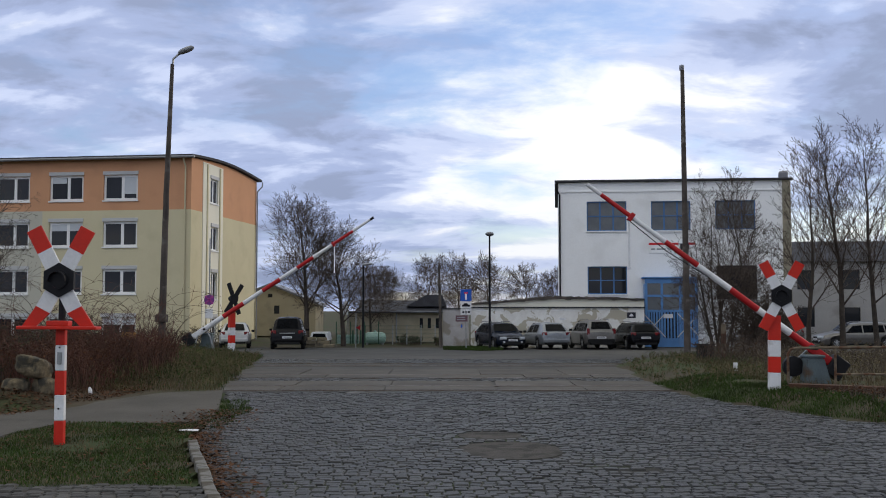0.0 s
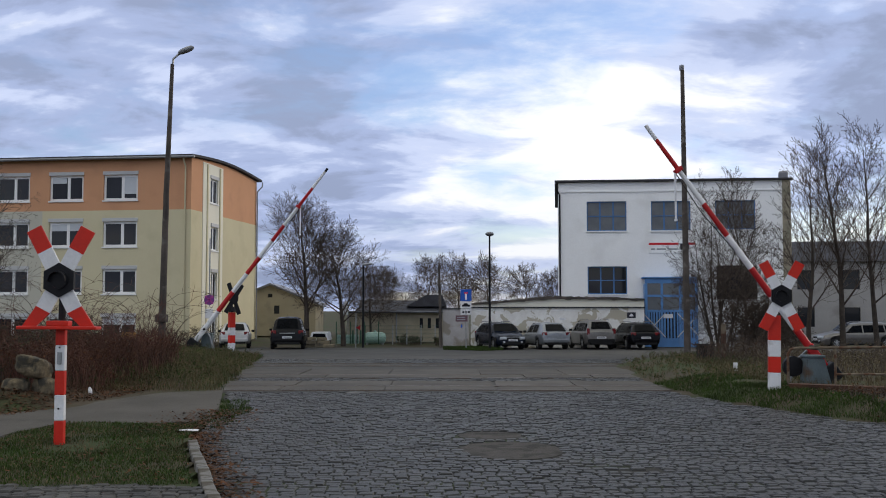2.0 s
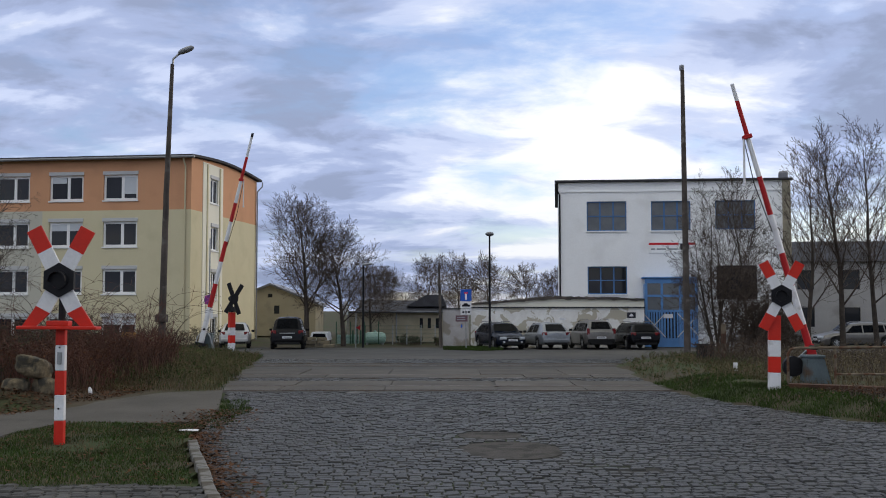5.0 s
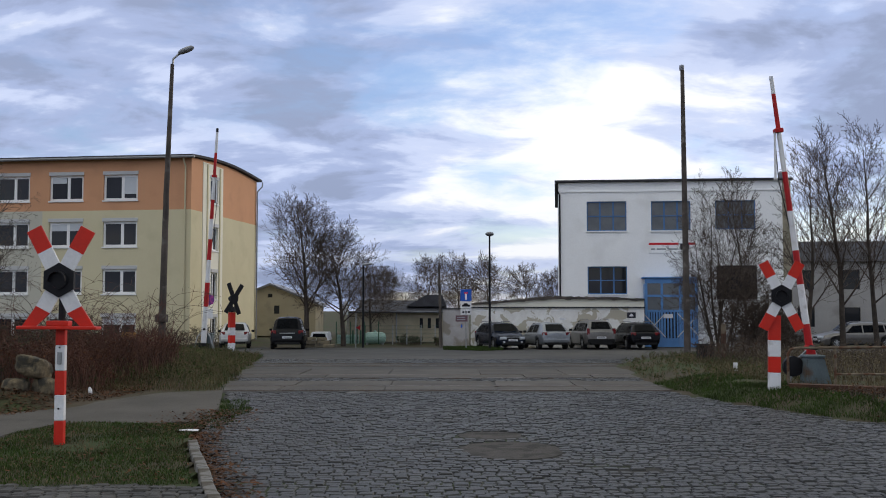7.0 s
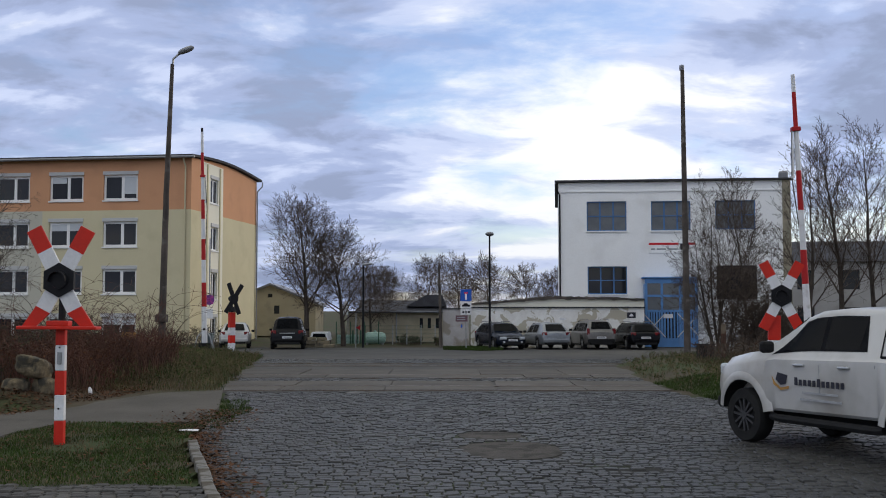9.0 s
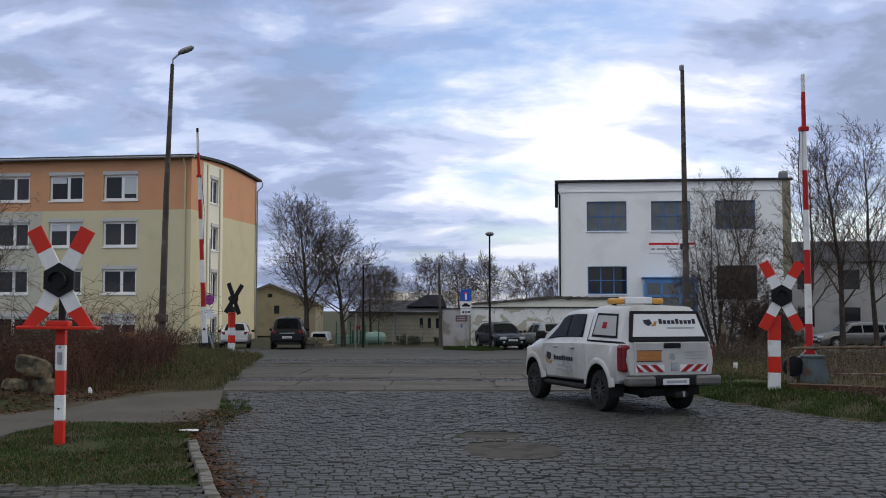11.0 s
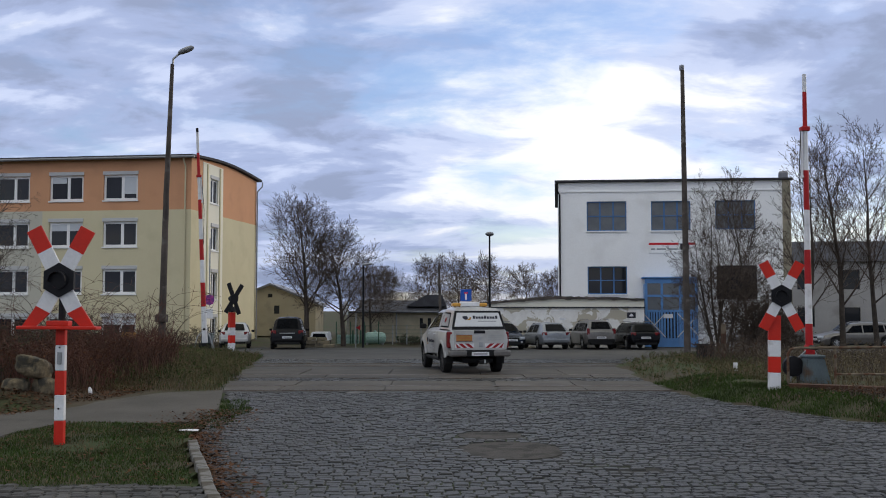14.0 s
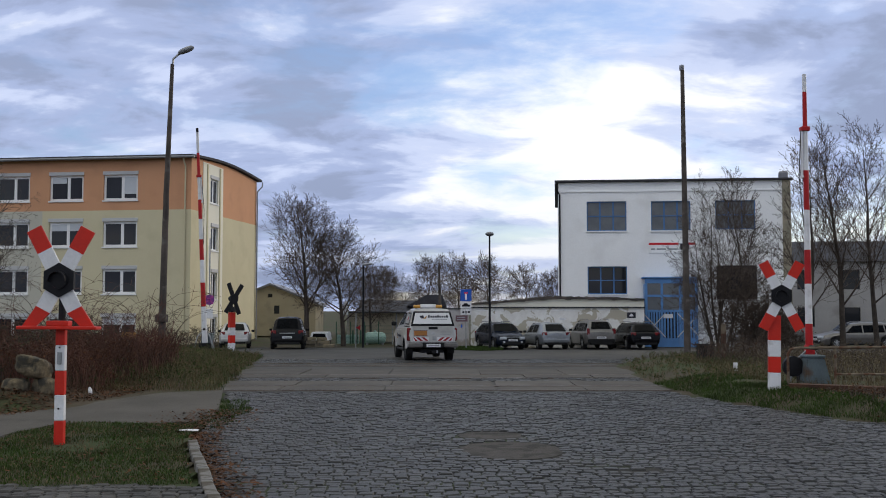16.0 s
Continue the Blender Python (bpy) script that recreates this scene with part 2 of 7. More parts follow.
    plastic=material("black_trim_plastic", (0.014, 0.014, 0.015), 0.7, None, 8, 60, 0.05),
    chrome=material("brushed_metal", (0.55, 0.56, 0.58), 0.28, None, 8, 60, 0, metal=0.9),
    alloy=material("dark_alloy", (0.10, 0.10, 0.105), 0.4, None, 8, 60, 0, metal=0.7),
    lettering=material("dark_lettering", (0.035, 0.035, 0.05), 0.6, None, 8, 60, 0),
    greylettering=material("grey_lettering", (0.36, 0.37, 0.39), 0.6, None, 8, 60, 0),
    gold=material("ochre_print", (0.45, 0.24, 0.07), 0.6, None, 8, 60, 0),
    tank=material("pale_green_tank", (0.34, 0.50, 0.43), 0.5, (0.30, 0.44, 0.38), 1.5, 20, 0.05),
    # pale grey puts the panes' sky reflection into the base colour
    sheenpane=material("painted_sheen_window_glass", (0.125, 0.135, 0.15), 0.3, (0.17, 0.18, 0.19), 0.9, 12, 0, spread=0.1),
    signviolet=material("faded_sign_violet", (0.20, 0.05, 0.24), 0.5, None, 5, 30, 0, spread=0.08),
    fence=material("green_fence_wire", (0.05, 0.11, 0.07), 0.6, None, 8, 60, 0),
    lampdim=material("red_signal_seen_from_aside", (0.45, 0.02, 0.02), 0.3, None, 20, 60, 0, emit=0.35),
    lampon=material("lit_red_signal", (1.0, 0.022, 0.008), 0.3, None, 20, 60, 0, emit=2.8),
    lampcore=material("lit_signal_filament", (1.0, 0.22, 0.04), 0.3, None, 20, 60, 0, emit=5.0),
)


def glass_pane():
    m = bpy.data.materials.new("window_glass")
    m.use_nodes = True
    b = m.node_tree.nodes["Principled BSDF"]
    b.inputs["Base Color"].default_value = (0.018, 0.02, 0.026, 1)
    b.inputs["Roughness"].default_value = 0.03
    b.inputs["IOR"].default_value = 1.5
    b.inputs["Specular IOR Level"].default_value = 0.25
    return m


M["pane"] = glass_pane()

# ---- mesh helpers ----


def part(name, bm, mat, parent=None, label="", smooth=False):
    me = bpy.data.meshes.new(name)
    bm.normal_update()
    bm.to_mesh(me)
    bm.free()
    me.materials.append(M[mat])
    if smooth:
        me.polygons.foreach_set("use_smooth", [True] * len(me.polygons))
        me.set_sharp_from_angle(angle=radians(38))
    ob = new(name, me)
    if parent:
        ob.parent = parent
    if label:
        ob["label"] = label
    return ob


def empty(name, m, label, category, group="", kind=""):
    ob = new(name)
    ob.empty_display_size = 0.2
    ob.matrix_basis = m
    return tagged(ob, label, category, group, kind)


def box(x0, x1, y0, y1, z0, z1, bev=0.0, bm=None):
    b = bmesh.new()
    v = [b.verts.new(p) for p in ((x0, y0, z0), (x1, y0, z0), (x1, y1, z0), (x0, y1, z0), (x0, y0, z1), (x1, y0, z1), (x1, y1, z1), (x0, y1, z1))]
    for f in ((3, 2, 1, 0), (4, 5, 6, 7), (0, 1, 5, 4), (1, 2, 6, 5), (2, 3, 7, 6), (3, 0, 4, 7)):
        b.faces.new([v[i] for i in f])
    if bev:
        bmesh.ops.bevel(b, geom=b.edges[:], offset=bev, segments=2, affect="EDGES", profile=0.5)
    return join(bm, b) if bm else b


def join(bm, other, m=None):
    """Adds other's faces to bm."""
    if m is not None:
        bmesh.ops.transform(other, matrix=m, verts=other.verts)
    vs = {v: bm.verts.new(v.co) for v in other.verts}
    for f in other.faces:
        bm.faces.new([vs[v] for v in f.verts])
    other.free()
    return bm


def moved(bm, m):
    bmesh.ops.transform(bm, matrix=m, verts=bm.verts)
    return bm


def prism(pts, axis, a, b, bev=0.0):
    """A flat outline pushed along an axis from a to b."""
    bm = bmesh.new()
    def place(p, d):
        return {"x": (d, p[0], p[1]), "y": (p[0], d, p[1]), "z": (p[0], p[1], d)}[axis]
    lo = [bm.verts.new(place(p, a)) for p in pts]
    hi = [bm.verts.new(place(p, b)) for p in pts]
    n = len(pts)
    bm.faces.new(lo[::-1])
    bm.faces.new(hi)
    for i in range(n):
        bm.faces.new((lo[i], lo[(i + 1) % n], hi[(i + 1) % n], hi[i]))
    bmesh.ops.recalc_face_normals(bm, faces=bm.faces[:])
    if bev:
        bmesh.ops.bevel(bm, geom=bm.edges[:], offset=bev, segments=2, affect="EDGES")
    return bm


def tube(points, radii, sides=8, bm=None, caps=True):
    """A tapered tube along points."""
    bm = bm or bmesh.new()
    pts = [Vector(p) for p in points]
    if isinstance(radii, (int, float)):
        radii = [radii] * len(pts)
    ring0, first = None, None
    for i, p in enumerate(pts):
        d = (pts[min(i + 1, len(pts) - 1)] - pts[max(i - 1, 0)]).normalized()
        a = d.orthogonal().normalized() if i == 0 else (a - d * a.dot(d)).normalized()
        c = d.cross(a)
        ring = [bm.verts.new(p + (a * math.cos(k) + c * math.sin(k)) * radii[i]) for k in [2 * math.pi * j / sides for j in range(sides)]]
        if ring0:
            for j in range(sides):
                bm.faces.new((ring0[j], ring0[(j + 1) % sides], ring[(j + 1) % sides], ring[j]))
        else:
            first = ring
        ring0 = ring
    if caps:
        bm.faces.new(first[::-1])
        bm.faces.new(ring0)
    return bm


def lathe(profile, axis="z", sides=24):
    """A turned body: (radius, height) pairs."""
    bm = bmesh.new()
    rings = []
    for r, hgt in profile:
        ring = []
        for j in range(sides):
            k = 2 * math.pi * j / sides
            c, s = r * math.cos(k), r * math.sin(k)
            ring.append(bm.verts.new({"z": (c, s, hgt), "y": (c, hgt, s), "x": (hgt, c, s)}[axis]))
        rings.append(ring)
    for a, b in zip(rings, rings[1:]):
        for j in range(sides):
            bm.faces.new((a[j], a[(j + 1) % sides], b[(j + 1) % sides], b[j]))
    bm.faces.new(rings[0][::-1])
    bm.faces.new(rings[-1])
    bmesh.ops.recalc_face_normals(bm, faces=bm.faces[:])
    return bm


def lerp_table(table, v):
    """Straight lines between (place, value) pairs."""
    if v <= table[0][0]:
        return table[0][1]
    for (a, fa), (b, fb) in zip(table, table[1:]):
        if v <= b:
            return fa + (fb - fa) * (v - a) / (b - a)
    return table[-1][1]


# ---- the lie of the land ----
ROAD_LEFT = [(-30, -1.2), (6, -1.2), (10.84, -2.33), (15.3, -3.62), (17.6, -4.0), (20.5, -4.1), (25.2, -5.15), (45.8, -7.6), (50, -9.5), (54, -40), (90, -40)]
ROAD_RIGHT = [(-30, 16), (8, 13.5), (12, 11.2), (16.3, 8.65), (18.5, 6.95), (20.7, 6.15), (23.6, 5.45), (28.8, 5.3), (31, 5.45), (37.6, 6.05), (41, 8.5), (45, 12.0), (50, 14), (54, 40), (90, 40)]


def fall(y):
    return lerp_table([(41, 0.0), (58, -0.24), (75, -0.3), (200, -0.3)], y)


def ease(v):
    v = max(0.0, min(1.0, v))
    return v * v * (3 - 2 * v)


def land(x, y):
    """Height of the ground; the verges rise beside the road."""
    z = fall(y)
    right, left = x - lerp_table(ROAD_RIGHT, y), lerp_table(ROAD_LEFT, y) - x
    n = noise.noise((x * 0.5, y * 0.5, 2.0)) * 0.06
    if right > 0:
        z += ease(right / 1.3) * (0.20 + n) * ease((y - 4) / 8) * (1 - ease((y - 38) / 10)) + 0.02
    elif left > 0:
        if y > 24.5:
            z += ease(left / 2.5) * (0.32 + 2 * n) * (1 - ease((y - 42) / 10)) * ease((y - 25) / 2.5) + 0.02
        elif y > 18.6 and left > 2.4:
            z += ease((left - 2.4) / 2.0) * (0.3 + 2 * n) * ease((y - 18.6 - max(0, 0.35 * (6.6 - left))) / 2)
    else:
        z -= 0.07
    return z


def build_ground():
    xs = [-2500, -600, -200, -90, -60, -45] + [-36 + 0.5 * i for i in range(145)] + [45, 60, 90, 200, 600, 2500]
    ys = [-800, -200, -60, -20, -5] + [0.5 * i for i in range(110)] + [55 + 2 * i for i in range(20)] + [110, 150, 220, 400, 900, 3000]
    bm = bmesh.new()
    rows = [[bm.verts.new((x, y, land(x, y))) for x in xs] for y in ys]
    for a, b in zip(rows, rows[1:]):
        for i in range(len(xs) - 1):
            bm.faces.new((a[i], a[i + 1], b[i + 1], b[i]))
    tagged(part("ground", bm, "soil", smooth=True), "winter ground of worn grass, soil and dead leaves", "ground", kind="structure")


build_ground()


def strip(y0, y1, step, left, right, lift, cols=14):
    """A paved strip between two edges, that follows the fall of the land."""
    bm = bmesh.new()
    last, n = None, max(1, round((y1 - y0) / step))
    for k in range(n + 1):
        y = y0 + (y1 - y0) * k / n
        a, b = left(y), right(y)
        row = [bm.verts.new((a + (b - a) * i / cols, y, fall(y) + lift)) for i in range(cols + 1)]
        if last:
            for i in range(cols):
                bm.faces.new((last[i], last[i + 1], row[i + 1], row[i]))
        last = row
    return bm


def edge_left(y):
    return lerp_table(ROAD_LEFT, y) + 0.12 * noise.noise((y * 1.3, 5, 0)) * (1 if y > 16 else 0)


def edge_right(y):
    return lerp_table(ROAD_RIGHT, y) + 0.16 * noise.noise((y * 1.1, 9, 0))


tagged(part("road_bed", strip(-12, 25.05, 0.25, edge_left, edge_right, -0.019), "joint"), "dark soil-filled bed between the road setts", "road", kind="structure")
tagged(part("road", strip(38.6, 62, 0.5, edge_left, edge_right, 0.0, 30), "asphalt"), "grey patched asphalt of the yard beyond the tracks", "road", kind="structure")

# ---- paving: setts, slabs, rails, path, kerb ----


def sett_bm(w, d, hgt, seed, m=None):
    """One sett: worn top with sloping flanks."""
    rnd = random.Random(seed)
    bm = bmesh.new()
    j = lambda s: rnd.uniform(-s, s)
    base = [bm.verts.new((sx * w / 2, sy * d / 2, -0.05)) for sx, sy in ((-1, -1), (1, -1), (1, 1), (-1, 1))]
    rim = [bm.verts.new((sx * w / 2 + j(0.006), sy * d / 2 + j(0.006), hgt - 0.013 + j(0.003))) for sx, sy in ((-1, -1), (1, -1), (1, 1), (-1, 1))]
    top = [bm.verts.new((sx * (w / 2 - 0.012) + j(0.005), sy * (d / 2 - 0.012) + j(0.005), hgt + j(0.005))) for sx, sy in ((-1, -1), (1, -1), (1, 1), (-1, 1))]
    for a, b in ((base, rim), (rim, top)):
        for i in range(4):
            bm.faces.new((a[i], a[(i + 1) % 4], b[(i + 1) % 4], b[i]))
    bm.faces.new(top)
    return bm


def sett_rows(y0, y1, left, right, rowd, w0, w1, seed, skip):
    """Places of setts in courses across the road: x, y, width, depth, turn."""
    rnd = random.Random(seed)
    y = y0
    while y < y1:
        d = rowd * rnd.uniform(0.88, 1.12)
        x, b = left(y) + rnd.uniform(0, 0.1), right(y)
        while x < b:
            w = rnd.uniform(w0, w1)
            cx, cy = x + w / 2, y + d / 2 + 0.05 * math.sin(x * 0.8 + y * 0.35) + rnd.uniform(-0.012, 0.012)
            if not skip(cx, cy):
                yield cx, cy, w - rnd.uniform(0.008, 0.018), d - rnd.uniform(0.010, 0.026), rnd.uniform(-0.05, 0.05), rnd.uniform(-0.012, 0.006)
            x += w
        y += d


def bulk_setts(name, places, mat, label, z=0.0):
    vs, fs = [], []
    rnd = random.Random(77)
    for x, y, w, d, a, dz in places:
        c, s = math.cos(a), math.sin(a)
        b = len(vs)
        tx, ty = rnd.uniform(-0.04, 0.04), rnd.uniform(-0.04, 0.04)
        for inset, hh in ((0.0, -0.05), (0.0, -0.013), (0.012, 0.0)):
            for sx, sy in ((-1, -1), (1, -1), (1, 1), (-1, 1)):
                lx, ly = sx * (w / 2 - inset) + rnd.uniform(-0.006, 0.006), sy * (d / 2 - inset) + rnd.uniform(-0.006, 0.006)
                vs.append((x + lx * c - ly * s, y + lx * s + ly * c, z + dz + hh + (lx * tx + ly * ty if hh > -0.05 else 0) + 0.012 * noise.noise((x * 0.9, y * 0.9, 0))))
        for k in (0, 4):
            for i in range(4):
                fs.append((b + k + i, b + k + (i + 1) % 4, b + k + 4 + (i + 1) % 4, b + k + 4 + i))
        fs.append((b + 8, b + 9, b + 10, b + 11))
    me = bpy.data.meshes.new(name)
    me.from_pydata(vs, [], fs)
    me.materials.append(M[mat])
    return tagged(new(name, me), label, "setts", kind="stuff")


def in_patch(x, y, grow=0.0):
    return ((x - 0.92) / (0.72 + grow)) ** 2 + ((y - 14.62) / (0.95 + grow)) ** 2 < 1 or ((x - 0.72) / (0.52 + grow)) ** 2 + ((y - 16.35) / (0.55 + grow)) ** 2 < 1


def in_rut(x, y):
    """Short sunken seams where setts are missing."""
    return any(abs(y - y0 - 0.05 * math.sin(x * 4)) < 0.07 and a < x < b and math.sin(x * 13 + y0) > -0.75 for y0, a, b in ((13.0, 1.55, 2.65), (12.72, 2.0, 3.1), (13.3, 1.4, 1.9)))


def near_zone(x, y):
    return 10.3 < y < 12.1 and -0.9 < x < 4.2


def pave():
    bed = empty("sett_paving", pose(0, 0, 0), "grey granite setts nearest the kerb, worn and uneven", "setts", kind="structure")
    kinds = [part("sett", sett_bm(0.12 + 0.02 * (k % 4), 0.125 + 0.015 * (k // 4), 0.0, k), "sett", bed) for k in range(8)]
    places, count = [], 0
    first = {}
    for p in sett_rows(-8.0, 25.0, lambda y: edge_left(y) + 0.02, edge_right, 0.155, 0.12, 0.195, 5, lambda x, y: in_patch(x, y, 0.0) or in_rut(x, y)):
        x, y, w, d, a, dz = p
        if near_zone(x, y) and count < 290:
            k = min(range(8), key=lambda q: abs(0.12 + 0.02 * (q % 4) - w) + abs(0.125 + 0.015 * (q // 4) - d))
            if k in first:
                ob = new("sett", kinds[k].data)
                ob.parent = bed
            else:
                ob, first[k] = kinds[k], 1
            ob.matrix_basis = Matrix.Translation((x, y, dz)) @ Matrix.Rotation(a, 4, "Z")
            count += 1
        else:
            places.append(p)
    for k in range(8):
        if k not in first:
            kinds[k].matrix_basis = pose(-0.3 + 0.2 * k, 9.0, 0.0)
    between = [p for a, b, k in ((28.62, 29.72, 21), (38.25, 41.5, 22)) for p in sett_rows(a, b, lambda y: edge_left(y) + 0.05, edge_right, 0.155, 0.12, 0.195, k, lambda x, y: noise.noise((x * 0.7, y * 0.7, 6)) > 0.28)]
    bulk_setts("track_setts", between, "sett", "worn granite setts between and beyond the tracks", 0.012)
    bulk_setts("road_setts", places, "sett", "blue-grey granite setts of the worn road")
    side = list(sett_rows(-2.0, 11.4, lambda y: -7.0, lambda y: lerp_table(ROAD_LEFT, y) - 0.16, 0.15, 0.13, 0.17, 8, lambda x, y: y > 11.3 + 0.08 * math.sin(x * 5)))
    bulk_setts("pavement_setts", side, "palesett", "pale granite setts of the pavement", 0.06)


def flat_shape(name, pts, z, mat, label, thick=0.05, kind="structure", cat="pavement"):
    bm = prism(pts, "z", z - thick, z)
    return tagged(part(name, bm, mat), label, cat, kind=kind)


def ellipse(cx, cy, rx, ry, n=40, seed=1):
    return [(cx + rx * math.cos(2 * math.pi * k / n) * (1 + 0.04 * noise.noise((k * 0.5, seed, 0))), cy + ry * math.sin(2 * math.pi * k / n) * (1 + 0.04 * noise.noise((k * 0.5, seed, 9)))) for k in range(n)]


flat_shape("repair_patch", ellipse(0.92, 14.62, 0.70, 0.92), -0.010, "patch", "round concrete repair patch in the setts", cat="road patch")
flat_shape("repair_patch", ellipse(0.72, 16.35, 0.50, 0.52, 30, 4), -0.013, "patch", "small concrete repair patch in the setts", cat="road patch")
flat_shape("pavement_bed", [(-9, -6), (-1.35, -6), (-1.35, 6), (-2.55, 10.84), (-2.72, 11.5), (-7.2, 11.4), (-9, 10.4)], 0.035, "joint", "dark bed under the pavement setts", 0.2)


def path_edges():
    """Footpath that leaves the road by the tracks and runs back past the grass plot."""
    near = [(-3.95, 18.35), (-4.3, 17.95), (-5.2, 17.75), (-6.35, 17.65), (-6.55, 16.2), (-6.2, 13.5), (-7.05, 11.4), (-7.05, -6)]
    far = [(-11, -6), (-11, 16.5), (-8.1, 17.6), (-7.9, 19.2), (-7.2, 21.4), (-6.35, 24.4), (-5.15, 25.3), (-4.35, 21.0)]
    return near + far


tagged(part("footpath", prism(path_edges(), "z", -0.15, 0.02), "path"), "pale worn asphalt footpath beside the road", "pavement", kind="structure")


def grass_plot():
    pts = [(-3.66, 15.3), (-3.95, 17.5), (-4.6, 17.75), (-6.2, 17.6), (-6.4, 16.2), (-6.1, 13.4), (-5.5, 11.2), (-4.4, 11.05), (-3.0, 11.35), (-2.66, 11.5)]
    bm = bmesh.new()
    xs, ys = [-6.6 + 0.2 * i for i in range(21)], [10.8 + 0.2 * i for i in range(36)]
    def inside(x, y):
        c = False
        for (xa, ya), (xb, yb) in zip(pts, pts[1:] + pts[:1]):
            if (ya > y) != (yb > y) and x < (xb - xa) * (y - ya) / (yb - ya) + xa:
                c = not c
        return c
    grid = {}
    for i, x in enumerate(xs):
        for j, y in enumerate(ys):
            e = 0.03 + 0.03 * noise.noise((x, y, 3)) - 0.02 * max(0, 11.8 - y)
            grid[i, j] = (x, y, e)
    vert = {}
    def v(k):
        if k not in vert:
            vert[k] = bm.verts.new(grid[k])
        return vert[k]
    for i in range(len(xs) - 1):
        for j in range(len(ys) - 1):
            if inside(xs[i] + 0.1, ys[j] + 0.1):
                bm.faces.new([v(k) for k in ((i, j), (i + 1, j), (i + 1, j + 1), (i, j + 1))])
    ext = bmesh.ops.extrude_edge_only(bm, edges=[e for e in bm.edges if e.is_boundary])
    for q in ext["geom"]:
        if isinstance(q, bmesh.types.BMVert):
            q.co.z = -0.1
    tagged(part("grass_plot", bm, "soil", smooth=True), "small plot of worn grass behind the kerb", "grass", kind="structure")
    return pts


PLOT = grass_plot()


def kerb():
    th = empty("kerb", pose(0, 0, 0), "pale granite kerbstones along the pavement", "kerb", kind="structure")
    a, b = Vector((-1.75, 8.9, 0)), Vector((-3.46, 15.0, 0))
    n = 7
    ang = math.degrees(math.atan2(b.y - a.y, b.x - a.x)) - 90
    ln = (b - a).length / n
    bm = box(-0.065, 0.065, 0.008, ln - 0.008, -0.2, 0.085, 0.014)
    me = None
    for k in range(n):
        p = a + (b - a) * k / n
        if me is None:
            ob = part("kerbstone", bm, "kerb", th)
            me = ob.data
        else:
            ob = new("kerbstone", me)
            ob.parent = th
        ob.matrix_basis = pose(p.x - 0.02, p.y, 0.01 * math.sin(k * 2.1), 0, 0, ang + (k % 3 - 1) * 0.6)


kerb()


def crossing():
    """Level crossing: two slabbed tracks and one farther rail pair, asphalt between."""
    tagged(part("crossing_asphalt", strip(25.05, 38.6, 0.5, edge_left, edge_right, -0.012, 20), "asphalt"), "grey asphalt between the tracks", "road", kind="structure")
    th = empty("crossing_slabs", pose(0, 0, 0), "weathered concrete crossing slabs between the rails", "crossing slabs", kind="structure")
    rnd = random.Random(3)
    for y0, y1, xs in ((25.42, 26.64, [-5.6, -3.9, -1.38, 1.32, 3.4, 5.4]), (26.86, 28.5, [-5.7, -3.7, -1.30, 1.30, 3.3, 5.4]), (30.05, 31.28, [-6.0, -3.3, -0.4, 2.3, 4.2, 5.6]), (31.50, 34.4, [-6.3, -4.2, -1.6, 1.1, 3.6, 5.9])):
        for a, b in zip(xs, xs[1:]):
            d = rnd.uniform(-0.008, 0.008)
            skew = rnd.uniform(-0.12, 0.12)
            part("slab", prism([(a + 0.02, y0), (b - 0.02, y0), (b - 0.02 + skew * 0.4, y1), (a + 0.02 + skew * 0.4, y1)], "z", -0.12, 0.012 + d), "slab", th)
    for y in (25.25, 26.75, 29.9, 31.4, 36.5, 38.0):
        rl = tagged(part("rail", box(-60, 60, y - 0.033, y + 0.033, -0.10, 0.016, 0.006), "steel"), "worn steel rail set in the road", "rail", "rails", "structure")
        g = tagged(part("rail_groove", box(-7.5, 8, y + 0.034, y + 0.094, -0.10, -0.008), "joint"), "dark flange groove beside the rail", "rail groove", "rail grooves", "structure")


crossing()
flat_shape("access_cover", [(-2.2, 24.55), (-1.45, 24.55), (-1.45, 24.85), (-2.2, 24.85)], 0.006, "kerb", "flat pale cover plate before the tracks", cat="cover plate")
pave()

# ---- crossing signs, barriers, poles ----


def arm_bm(a, b, w0, thick, angle, cut=None):
    """A flat bar from a to b along a direction in the sign's plane."""
    c, s = math.cos(angle), math.sin(angle)
    n = (-s * w0 / 2, c * w0 / 2)
    p = [(a * c + n[0], a * s + n[1]), (a * c - n[0], a * s - n[1]), (b * c - n[0], b * s - n[1]), (b * c + n[0], b * s + n[1])]
    if cut is not None:
        p = [(x, max(z, cut)) for x, z in p]
    return prism(p, "y", -thick / 2, thick / 2)


